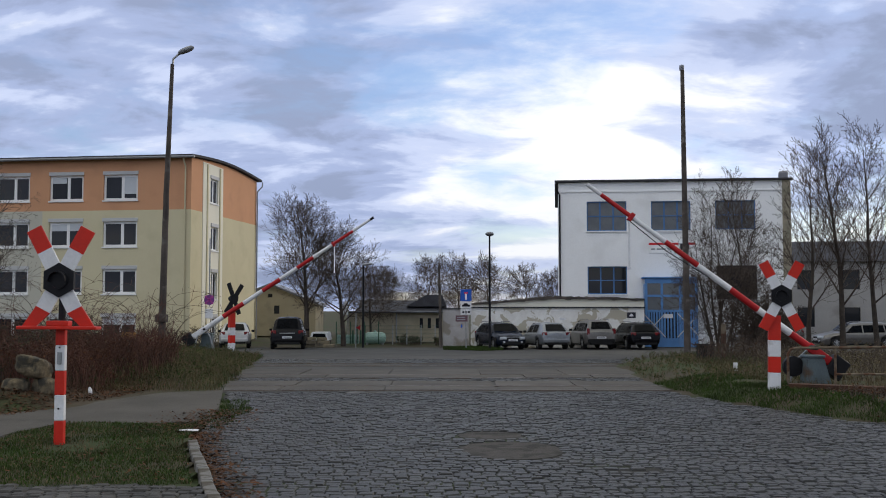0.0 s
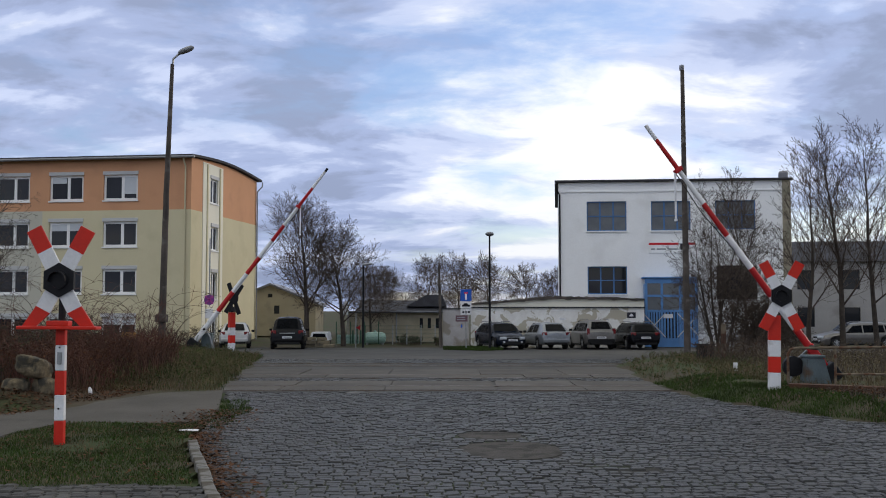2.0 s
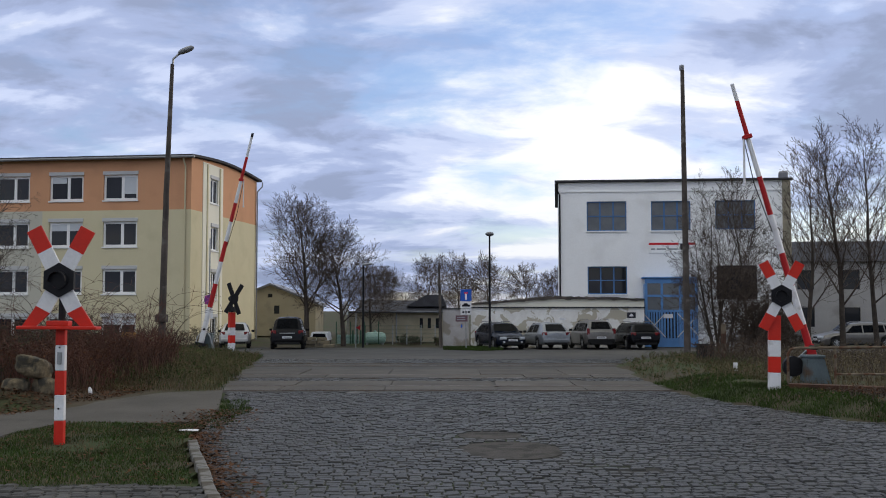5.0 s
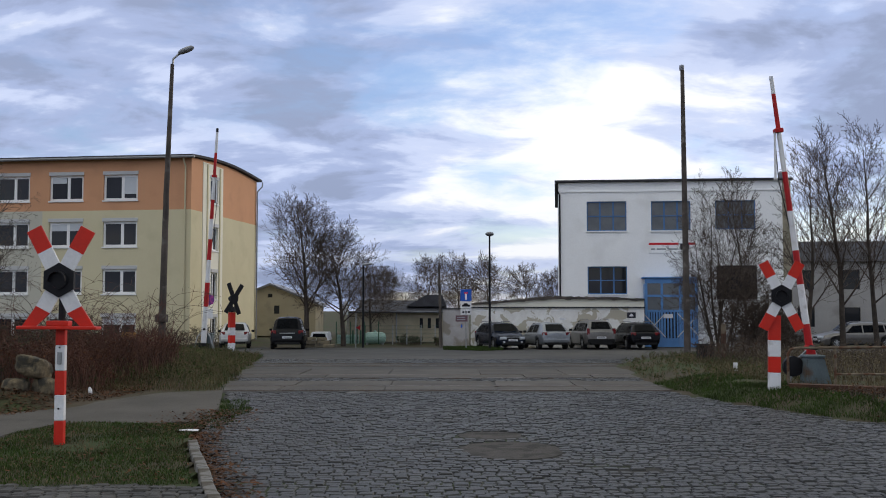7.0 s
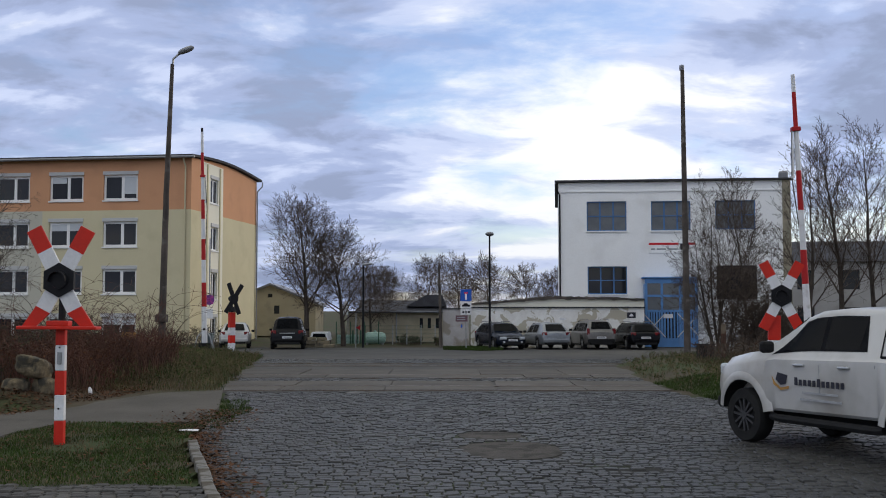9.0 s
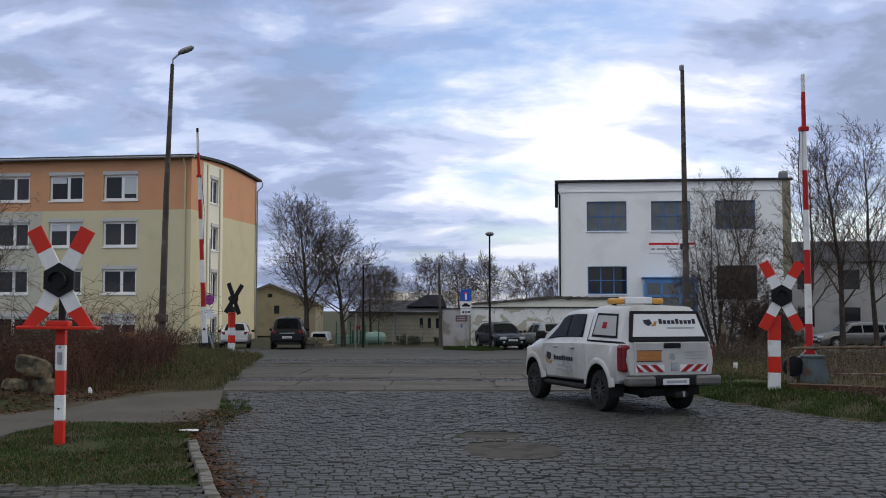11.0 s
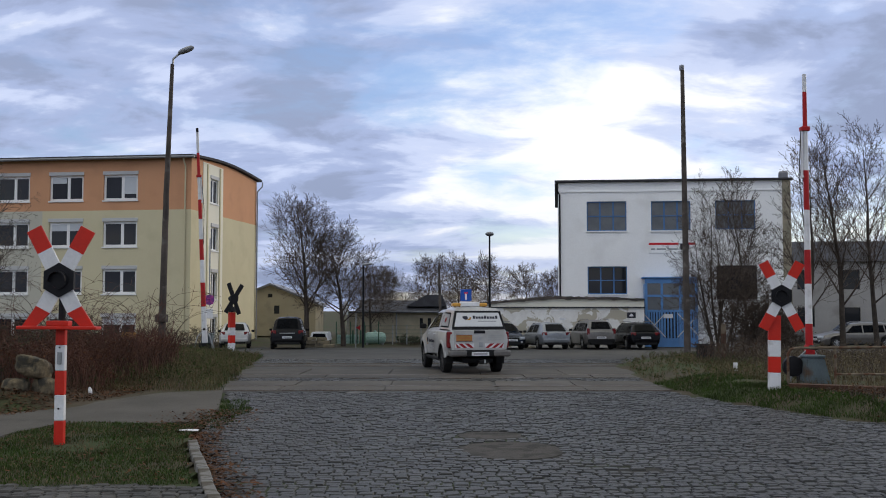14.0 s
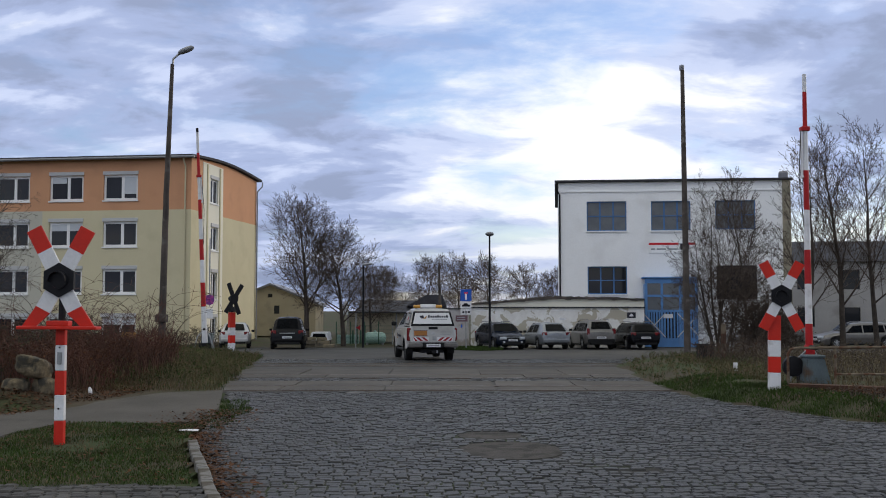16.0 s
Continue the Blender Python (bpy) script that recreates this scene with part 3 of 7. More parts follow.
def crossbuck(m, label, centre, post_w, bands, bar, s=1.0, back=False, tilt=0.0, shift=0.0, lens="lampon"):
    """Crossing sign: striped post, two crossed arms, hooded red lamp in a hexagonal board. Built facing -y."""
    th = empty("crossing_sign", m, label, "railway sign", "crossing signs")
    top = bands[-1][1]
    for z0, z1, col in bands:
        bm = box(-post_w / 2, post_w / 2, -post_w * 0.4, post_w * 0.4, z0, z1 - 0.002, 0.012)
        part("post_band", bm, col, th, {"red": "red painted post section", "white": "white painted post section", "black": "black post section"}[col])
    if top < centre:
        part("mast", tube([(0, 0.0, top - 0.05), (0, 0.03, centre - 0.1)], 0.05, 10), "black", th, "black mast")
    head = empty("sign_head", pose(shift, -post_w * 0.4 - 0.06, centre, 0, tilt, 0), "", "")
    head.parent = th
    for key in ("label", "category"):
        if key in head:
            del head[key]
    for k, ang in enumerate((62, 118, 242, 298)):
        a = radians(ang)
        low = k >= 2 and bar
        cut = -0.64 if low else None
        d = 0.002 if k % 2 else -0.002
        white, red = ("black", "black") if back else ("white", "red")
        part("arm_inner", moved(arm_bm(0.14 * s, 0.46 * s, 0.215 * s, 0.03, a), Matrix.Translation((0, d, 0))), white, head)
        part("arm_end", moved(arm_bm(0.462 * s, (0.86 if low else 0.80) * s, 0.215 * s, 0.032, a, cut), Matrix.Translation((0, d, 0))), red, head)
    hexa = [(0.24 * s * math.sin(radians(60 * i)), 0.24 * s * math.cos(radians(60 * i))) for i in range(6)]
    part("lamp_board", prism(hexa, "y", -0.05, 0.02), "black", head, "black hexagonal lamp board")
    if bar:
        part("base_bar", box(-0.55, 0.55, -0.10, 0.14, -0.68, -0.635, 0.012), "red", head, "red steel base bar")
        part("base_block", box(-0.15, 0.15, -0.06, 0.12, -0.632, -0.56, 0.01), "red", head, "red mounting block")
    if back:
        part("lamp_case", lathe([(0.10, 0.03), (0.14, 0.06), (0.13, 0.28), (0.08, 0.32)], "y", 18), "black", head, "black lamp housing", True)
        return th, None
    # lamp: bright lens deep in the case; added round disc hides it between blinks
    case = bmesh.new()
    for r0, r1, y0, y1 in ((0.125, 0.11, -0.16, -0.05),):
        n = 24
        ring = []
        for j in range(n):
            k = 2 * math.pi * j / n
            c_, s_ = math.cos(k), math.sin(k)
            front = y0 if s_ > -0.2 else y0 + 0.07
            ring.append([case.verts.new(p) for p in ((r0 * c_, front, r0 * s_), (r0 * c_, y1, r0 * s_), (r1 * c_, y1, r1 * s_), (r1 * c_, front, r1 * s_))])
        for j in range(n):
            a, b = ring[j], ring[(j + 1) % n]
            for q in range(4):
                case.faces.new((a[q], a[(q + 1) % 4], b[(q + 1) % 4], b[q]))
    bmesh.ops.recalc_face_normals(case, faces=case.faces[:])
    part("lamp_hood", case, "black", head, "black lamp hood", True)
    part("lamp_lens", lathe([(0.094, -0.054), (0.085, -0.062), (0.05, -0.067), (0.01, -0.07)], "y", 24), lens, head, "red signal lens, always lit, covered between blinks by the added disc", True)
    if lens == "lampon":
        part("filament", lathe([(0.022, -0.0705), (0.018, -0.076), (0.006, -0.078)], "y", 12), "lampcore", head, "bright bulb core", True)
    shutter = part("shutter", lathe([(0.1085, -0.0815), (0.1085, -0.088), (0.05, -0.094)], "y", 24), "black", head, "added dark disc that covers the always lit lens between blinks", True)
    return th, shutter


LB = 0.353
sign_a, blink_cover_a = crossbuck(
    pose(-5.3, 14.96, 0.0), "red and white crossing sign with blinking lamp, striped post", 2.29, 0.132,
    [(-0.1, LB, "red"), (LB, 2 * LB, "white"), (2 * LB, 3 * LB - 0.02, "red"), (3 * LB - 0.02, 4 * LB - 0.02, "white"), (4 * LB - 0.02, 1.66, "red")], True, tilt=0.5)
part("post_plate", box(-0.03, 0.03, -0.075, -0.056, 1.13, 1.30, 0.006), "galv", sign_a, "small grey cover plate")
for z in (0.52, 1.36):
    part("bolt", moved(lathe([(0.014, -0.066), (0.010, -0.056)], "y", 8), pose(0.0, 0, z)), "plastic", sign_a, "dark bolt head")
sign_b, blink_cover_b = crossbuck(
    pose(6.92, 22.56, 0.22, 0, 1.0, -12), "red and white crossing sign on a thick striped post", 1.96, 0.25,
    [(-0.15, 0.36, "white"), (0.36, 0.69, "red"), (0.69, 1.03, "white"), (1.03, 1.55, "red")], False, 0.98, shift=0.13, lens="lampdim")
sign_c, _ = crossbuck(
    pose(-9.62, 49.0, 0.05, 0, 0, 42), "back of a crossing sign, dark, on a striped post", 2.36, 0.27,
    [(-0.3, 0.35, "white"), (0.35, 0.70, "red"), (0.70, 1.05, "white"), (1.05, 1.75, "red")], False, 0.95, True, 6)
part("collar", lathe([(0.22, 1.76), (0.24, 1.80), (0.13, 1.98), (0.08, 2.0)], "z", 16), "black", sign_c, "black post cap", True)


def barrier(m, label, length, bands, r0, r1, prop_at, prop_len, mach, drum=True, root="boomred"):
    """Half barrier: machine case with counterweight, striped boom along +x that lifts, hanging prop."""
    th = empty("crossing_barrier", m, label, "barrier", "crossing barriers")
    boom = bmesh.new()
    def rad(d):
        return r0 + (r1 - r0) * d / length
    whites = []
    for a, b, col in bands:
        whites.append((tube([(a, 0, 0), (b, 0, 0)], [rad(a), rad(b)], 12), col))
    join(boom, box(-0.55, 0.05, -0.09, 0.09, -0.10, 0.10, 0.02))
    boom = part("boom", boom, root, th, "tapered red and white striped boom", True)
    for w, col in whites:
        part(col + "_band", w, "boomred" if col == "red" else col, boom, col + " painted boom section", True)
    part("counterweight", box(-0.95, -0.55, -0.17, 0.17, -0.26, 0.22, 0.03), "black", boom, "black iron counterweight")
    part("joint", box(prop_at - 0.05, prop_at + 0.05, -0.09, 0.09, -0.11, 0.09, 0.015), "boomred", boom, "clamp that holds the prop")
    part("tie_wire", tube([(prop_at, 0.0, -0.10), (prop_at * 0.78, 0.0, -0.16), (prop_at * 0.55, 0.0, -rad(prop_at * 0.5))], 0.012, 5), "black", boom, "dark tie wire under the boom")
    prop = bmesh.new()
    tube([(0, -0.03, 0), (0, -0.03, -prop_len)], 0.018, 6, prop)
    tube([(0, 0.03, 0), (0, 0.03, -prop_len)], 0.018, 6, prop)
    join(prop, box(-0.03, 0.03, -0.06, 0.06, -prop_len - 0.03, -prop_len + 0.02, 0.008))
    prop = part("prop", prop, "white", boom, "white hanging boom prop")
    part("pedestal", prism([(-0.30, -mach), (0.30, -mach), (0.25, -0.22), (-0.13, -0.22)], "y", 0.16, 0.60, 0.025), "greypaint", th, "grey steel drive case, narrower towards its top")
    part("case_lid", box(-0.15, 0.27, 0.14, 0.62, -0.218, -0.16, 0.02), "greypaint", th, "flat grey case lid")
    part("case_door", box(-0.16, 0.18, 0.135, 0.158, -mach + 0.12, -0.34, 0.012), "greypaint", th, "grey inspection door")
    if drum:
        part("drum", moved(lathe([(0.10, 0.05), (0.23, 0.08), (0.23, 0.20), (0.10, 0.23)], "y", 18), pose(0.46, 0.1, -0.42)), "black", th, "black cable drum", True)
    part("shaft", moved(lathe([(0.05, -0.12), (0.05, 0.5)], "y", 12), Matrix.Identity(4)), "black", th, "black pivot shaft", True)
    for sgn in (-1, 1):
        part("bracket", tube([(0.0, 0.10, 0.02), (0.26 * sgn, -0.1, -0.3), (0.42 * sgn, -0.14, -mach)], 0.03, 6), "galv", th, "bent steel bracket")
    return th, boom, prop


BR = [(0, 0.53, "red"), (0.53, 1.44, "white"), (1.44, 2.22, "red"), (2.22, 3.13, "white"), (3.13, 4.04, "red"), (4.04, 5.0, "white"), (5.0, 5.86, "red"), (5.86, 6.27, "white")]
BL = [(0, 0.9, "white"), (0.9, 1.86, "red"), (1.86, 2.77, "white"), (2.77, 3.6, "red"), (3.6, 4.42, "white"), (4.42, 5.2, "red"), (5.2, 6.15, "white"), (6.15, 7.1, "red"), (7.1, 7.93, "white"), (7.93, 8.1, "black")]
bar_r, boom_r, prop_r = barrier(pose(8.33, 24.5, 1.04, 0, 0, 180), "striped half barrier with grey drive case, rising beside the road", 6.27, BR, 0.085, 0.045, 5.0, 1.1, 0.85)
bar_l, boom_l, prop_l = barrier(pose(-9.53, 43.0, 1.13), "striped half barrier on the far side of the tracks, rising", 8.1, BL, 0.105, 0.05, 6.15, 1.05, 1.0, False, "white")


def street_pole():
    th = empty("street_lamp", pose(-8.9, 34.0, 0.2), "tall brown concrete street lamp with one short arm", "street lamp")
    part("pole", tube([(0, 0, -0.3), (0.10, 0, 5.5), (0.23, 0, 9.55)], [0.125, 0.088, 0.058], 12), "pole", th, "", True)
    part("arm", tube([(0.23, 0, 9.5), (0.26, 0, 9.72), (0.42, -0.02, 9.86), (0.60, -0.03, 9.93)], 0.035, 8), "galv", th, "grey steel arm", True)
    head = lathe([(0.05, 0), (0.11, 0.10), (0.13, 0.32), (0.10, 0.48), (0.03, 0.54)], "x", 14)
    part("lamp_head", moved(head, Matrix.Translation((0.42, -0.03, 9.90)) @ pose(0, 0, 0, 0, -22, 0) @ Matrix.Diagonal((1, 1, 0.75, 1))), "zinc", th, "dark grey lamp head", True)
    part("clamp", box(-0.16, 0.18, -0.17, 0.17, 1.3, 1.55, 0.02), "pole", th, "clamp band")


def bare_pole():
    th = empty("concrete_pole", pose(10.12, 45.0, -0.1), "tall bare weathered pole without lamp or wires", "pole")
    part("shaft", tube([(0.09, 0, -0.3), (0.05, 0, 6.5), (0.02, 0, 12.15)], [0.145, 0.115, 0.08], 12), "pole", th, "", True)
    part("cap", lathe([(0.10, 12.14), (0.11, 12.2), (0.10, 12.34), (0.03, 12.38)], "z", 12), "zinc", th, "dark sheet cap", True)


def park_lamp(x, y, z, hgt, label, side=False):
    th = empty("park_lamp", pose(x, y, z), label, "street lamp", "slim lamps")
    part("mast", tube([(0, 0, -0.2), (0, 0, 1.0), (0, 0, hgt)], [0.075, 0.065, 0.045], 10), "black", th, "", True)
    if side:
        head = lathe([(0.03, 0), (0.13, 0.1), (0.15, 0.5), (0.05, 0.62)], "x", 14)
        part("lamp_head", moved(head, Matrix.Translation((-0.08, 0, hgt)) @ pose(0, 0, 0, 0, -8, 0) @ Matrix.Diagonal((1, 1, 0.5, 1))), "zinc", th, "dark lamp head", True)
    else:
        part("lamp_head", lathe([(0.08, hgt - 0.06), (0.20, hgt), (0.24, hgt + 0.08), (0.16, hgt + 0.15), (0.05, hgt + 0.18)], "z", 18), "zinc", th, "flat round lamp head", True)


street_pole()
bare_pole()
park_lamp(2.5, 57.5, -0.24, 6.15, "slim dark lamp post with a flat round head")
park_lamp(-4.6, 62.0, -0.25, 4.75, "slim dark lamp post with a side-mounted head", True)


def info_sign():
    th = empty("road_sign", pose(1.25, 58.5, -0.24), "blue dead-end sign with white plates on a thin post", "road sign")
    part("post", tube([(0, 0.05, -0.2), (0, 0.05, 3.25)], 0.03, 8), "galv", th, "grey tube post", True)
    part("blue_plate", box(-0.30, 0.30, -0.015, 0.015, 2.62, 3.26, 0.006), "signblue", th, "blue square plate")
    part("symbol_stem", box(-0.055, 0.055, -0.021, -0.016, 2.70, 3.02), "white", th, "white road symbol")
    part("symbol_bar", box(-0.105, 0.105, -0.021, -0.016, 3.03, 3.10), "signred", th, "red bar of the symbol")
    part("car_plate", box(-0.30, 0.30, -0.015, 0.015, 2.22, 2.60, 0.006), "white", th, "white plate with a black car")
    car = prism([(-0.22, 2.33), (0.22, 2.33), (0.22, 2.42), (0.12, 2.44), (0.07, 2.51), (-0.09, 2.51), (-0.15, 2.43), (-0.22, 2.41)], "y", -0.021, -0.016)
    part("car_symbol", car, "black", th, "black car symbol")
    part("text_plate", box(-0.30, 0.30, -0.015, 0.015, 1.88, 2.19, 0.006), "white", th, "white plate with dark lettering")
    for i in range(3):
        part("letter_bar", box(-0.2 + 0.15 * i, -0.09 + 0.15 * i, -0.021, -0.016, 1.98, 2.08), "lettering", th, "dark bar of writing")
    br = empty("street_name_sign", pose(1.0, 57.9, -0.24), "faded brown sign with pale writing on a thin post", "road sign")
    part("post", tube([(0.24, 0.04, -0.2), (0.24, 0.04, 2.1)], 0.025, 8), "galv", br, "grey tube post", True)
    part("plate", box(-0.32, 0.32, -0.012, 0.012, 1.52, 1.85, 0.006), "signbrown", br, "brown plate")
    for z in (1.60, 1.72):
        part("letter_bar", box(-0.25, 0.2, -0.018, -0.013, z, z + 0.05), "greylettering", br, "pale bar of writing")
    sm = part("arrow_mark", prism([(-0.02, 1.15), (0.05, 1.27), (0.0, 1.40), (-0.05, 1.27)], "y", -0.012, 0.012), "signblue", br, "small blue badge")


def no_stop_sign():
    th = empty("no_stopping_sign", pose(-10.44, 48.0, -0.1), "faded round no-stopping sign on a grey post", "road sign")
    part("post", tube([(0, 0.04, -0.3), (0, 0.04, 2.75)], 0.03, 8), "galv", th, "grey tube post", True)
    part("disc", lathe([(0.30, -0.012), (0.30, 0.012)], "y", 28), "signpurple", th, "faded magenta disc")
    part("field", lathe([(0.23, -0.018), (0.23, -0.013)], "y", 28), "signviolet", th, "faded blue field")
    for s in (45, -45):
        part("stroke", moved(box(-0.25, 0.25, -0.024, -0.019, -0.035, 0.035), pose(0, 0, 0, 0, s, 0)), "signpurple", th, "magenta stroke")
    for o in th.children[1:]:
        o.location.z = 2.45
    part("white_plate", box(-0.17, 0.17, -0.012, 0.012, 1.62, 2.05, 0.006), "white", th, "white plate")


info_sign()
no_stop_sign()


def guard_rail():
    th = empty("tubular_guard_rail", pose(7.55, 23.6, 0.2), "low tubular steel rail, rusty and flaking", "railing")
    part("top_rail", tube([(0, 0, 0.05), (0, 0, 0.72), (0.06, 0, 0.82), (0.16, 0, 0.85), (2.5, 0.1, 0.87), (9.0, 0.3, 0.9)], 0.03, 8), "paletube", th, "rusty top rail", True)
    part("lower_rail", tube([(1.05, 0.03, 0.28), (3.0, 0.1, 0.27), (9.0, 0.3, 0.3)], 0.025, 8), "paletube", th, "", True)
    for x in (1.05, 3.2, 5.4, 7.6):
        part("post", tube([(x, 0.04, -0.2), (x, 0.04, 0.84)], 0.03, 8), "paletube", th, "", True)
    be = empty("rusty_trough", pose(7.15, 22.3, 0.20), "low rusty steel trough along the verge", "steel trough")
    part("side", moved(box(0, 4.6, 0, 0.05, -0.15, 0.16, 0.01), pose(0, 0, 0, 0, 1.2, -14)), "rust", be)
    part("cover", moved(box(0, 4.6, 0.05, 0.5, 0.11, 0.15, 0.01), pose(0, 0, 0, 0, 1.2, -14)), "rust", be)
    mk = empty("marker_post", pose(9.28, 35.6, 0.22), "weathered red and white marker post by the tracks", "marker post")
    for i in range(4):
        part("band", lathe([(0.085, 0.33 * i - 0.1), (0.085, 0.33 * i + 0.228)], "z", 12), "rust" if i % 2 == 0 else "paletube", mk, "painted band")
    st = empty("marker_stub", pose(8.0, 29.5, 0.15), "short white marker stub in the grass", "marker post")
    part("stub", box(-0.055, 0.055, -0.04, 0.04, -0.1, 0.30, 0.012), "white", st)
    cb = empty("signal_cabinet", pose(9.1, 36.4, 0.15), "dark weathered relay box beside the tracks", "cabinet")
    part("case", box(-0.5, 0.0, -0.2, 0.2, -0.1, 0.55, 0.02), "plastic", cb)
    part("lid", box(-0.55, 0.05, -0.25, 0.25, 0.552, 0.60, 0.015), "plastic", cb)


guard_rail()

# ---- buildings ----


def wall_with_holes(x0, x1, z0, z1, holes, thick, axis_y=0.0):
    """A wall in the xz plane from y=0 back to y=thick, cut by rectangular holes (x0, x1, z0, z1)."""
    xs = sorted({x0, x1, *[h[0] for h in holes], *[h[1] for h in holes]})
    zs = sorted({z0, z1, *[h[2] for h in holes], *[h[3] for h in holes]})
    xs, zs = [x for x in xs if x0 <= x <= x1], [z for z in zs if z0 <= z <= z1]
    def solid(i, j):
        if not (0 <= i < len(xs) - 1 and 0 <= j < len(zs) - 1):
            return False
        cx, cz = (xs[i] + xs[i + 1]) / 2, (zs[j] + zs[j + 1]) / 2
        return not any(h[0] < cx < h[1] and h[2] < cz < h[3] for h in holes)
    bm = bmesh.new()
    cache = {}
    def v(i, j, k):
        if (i, j, k) not in cache:
            cache[i, j, k] = bm.verts.new((xs[i], axis_y + thick * k, zs[j]))
        return cache[i, j, k]
    for i in range(len(xs) - 1):
        for j in range(len(zs) - 1):
            if not solid(i, j):
                continue
            bm.faces.new((v(i, j, 0), v(i + 1, j, 0), v(i + 1, j + 1, 0), v(i, j + 1, 0)))
            bm.faces.new((v(i, j, 1), v(i, j + 1, 1), v(i + 1, j + 1, 1), v(i + 1, j, 1)))
            if not solid(i - 1, j):
                bm.faces.new((v(i, j, 0), v(i, j + 1, 0), v(i, j + 1, 1), v(i, j, 1)))
            if not solid(i + 1, j):
                bm.faces.new((v(i + 1, j, 0), v(i + 1, j, 1), v(i + 1, j + 1, 1), v(i + 1, j + 1, 0)))
            if not solid(i, j - 1):
                bm.faces.new((v(i, j, 0), v(i, j, 1), v(i + 1, j, 1), v(i + 1, j, 0)))
            if not solid(i, j + 1):
                bm.faces.new((v(i, j + 1, 0), v(i + 1, j + 1, 0), v(i + 1, j + 1, 1), v(i, j + 1, 1)))
    bmesh.ops.recalc_face_normals(bm, faces=bm.faces[:])
    return bm


def window(parent, m, w, hgt, bars_x, bars_z, frame_mat, depth=0.12, fw=0.07, sill=True, blind=None, name="window", shutter=0.0, glass="pane"):
    """A window set in its hole: frame with bars, panes, sill and a roller-shutter box."""
    win = bmesh.new()
    box(-w / 2, w / 2, depth, depth + 0.06, 0, fw, bm=win)
    box(-w / 2, w / 2, depth, depth + 0.06, hgt - fw, hgt, bm=win)
    box(-w / 2, -w / 2 + fw, depth, depth + 0.06, fw, hgt - fw, bm=win)
    box(w / 2 - fw, w / 2, depth, depth + 0.06, fw, hgt - fw, bm=win)
    bars = [box(x - fw * 0.7, x + fw * 0.7, depth, depth + 0.055, fw, hgt - fw) for x in bars_x]
    xs = [-w / 2 + fw, *sorted(bars_x), w / 2 - fw]
    for z in bars_z:
        for a, b in zip(xs, xs[1:]):
            bars.append(box(a + fw * 0.7, b - fw * 0.7, depth + 0.002, depth + 0.055, z - fw * 0.45, z + fw * 0.45))
    ob = part(name, win, frame_mat, parent)
    ob.matrix_basis = m
    for b in bars:
        part("glazing_bar", b, frame_mat, ob)
    zs = [fw, *sorted(bars_z), hgt - fw]
    for a, b in zip(xs, xs[1:]):
        for c, d in zip(zs, zs[1:]):
            part("pane", box(a, b, depth + 0.03, depth + 0.04, c, d), glass, ob)
    if sill:
        part("sill", box(-w / 2 - 0.05, w / 2 + 0.05, -0.08, depth, -0.09, -0.002, 0.01), "frame", ob, "pale window sill")
    if shutter:
        part("shutter_box", box(-w / 2 - 0.04, w / 2 + 0.04, -0.06, 0.10, hgt + 0.002, hgt + shutter, 0.015), "blind", ob, "grey roller-shutter box")
    if blind:
        part("blind", box(blind[0], blind[1], depth + 0.012, depth + 0.028, hgt * (1 - blind[2]), hgt - fw), "curtain", ob, "pale lowered blind")
    return ob


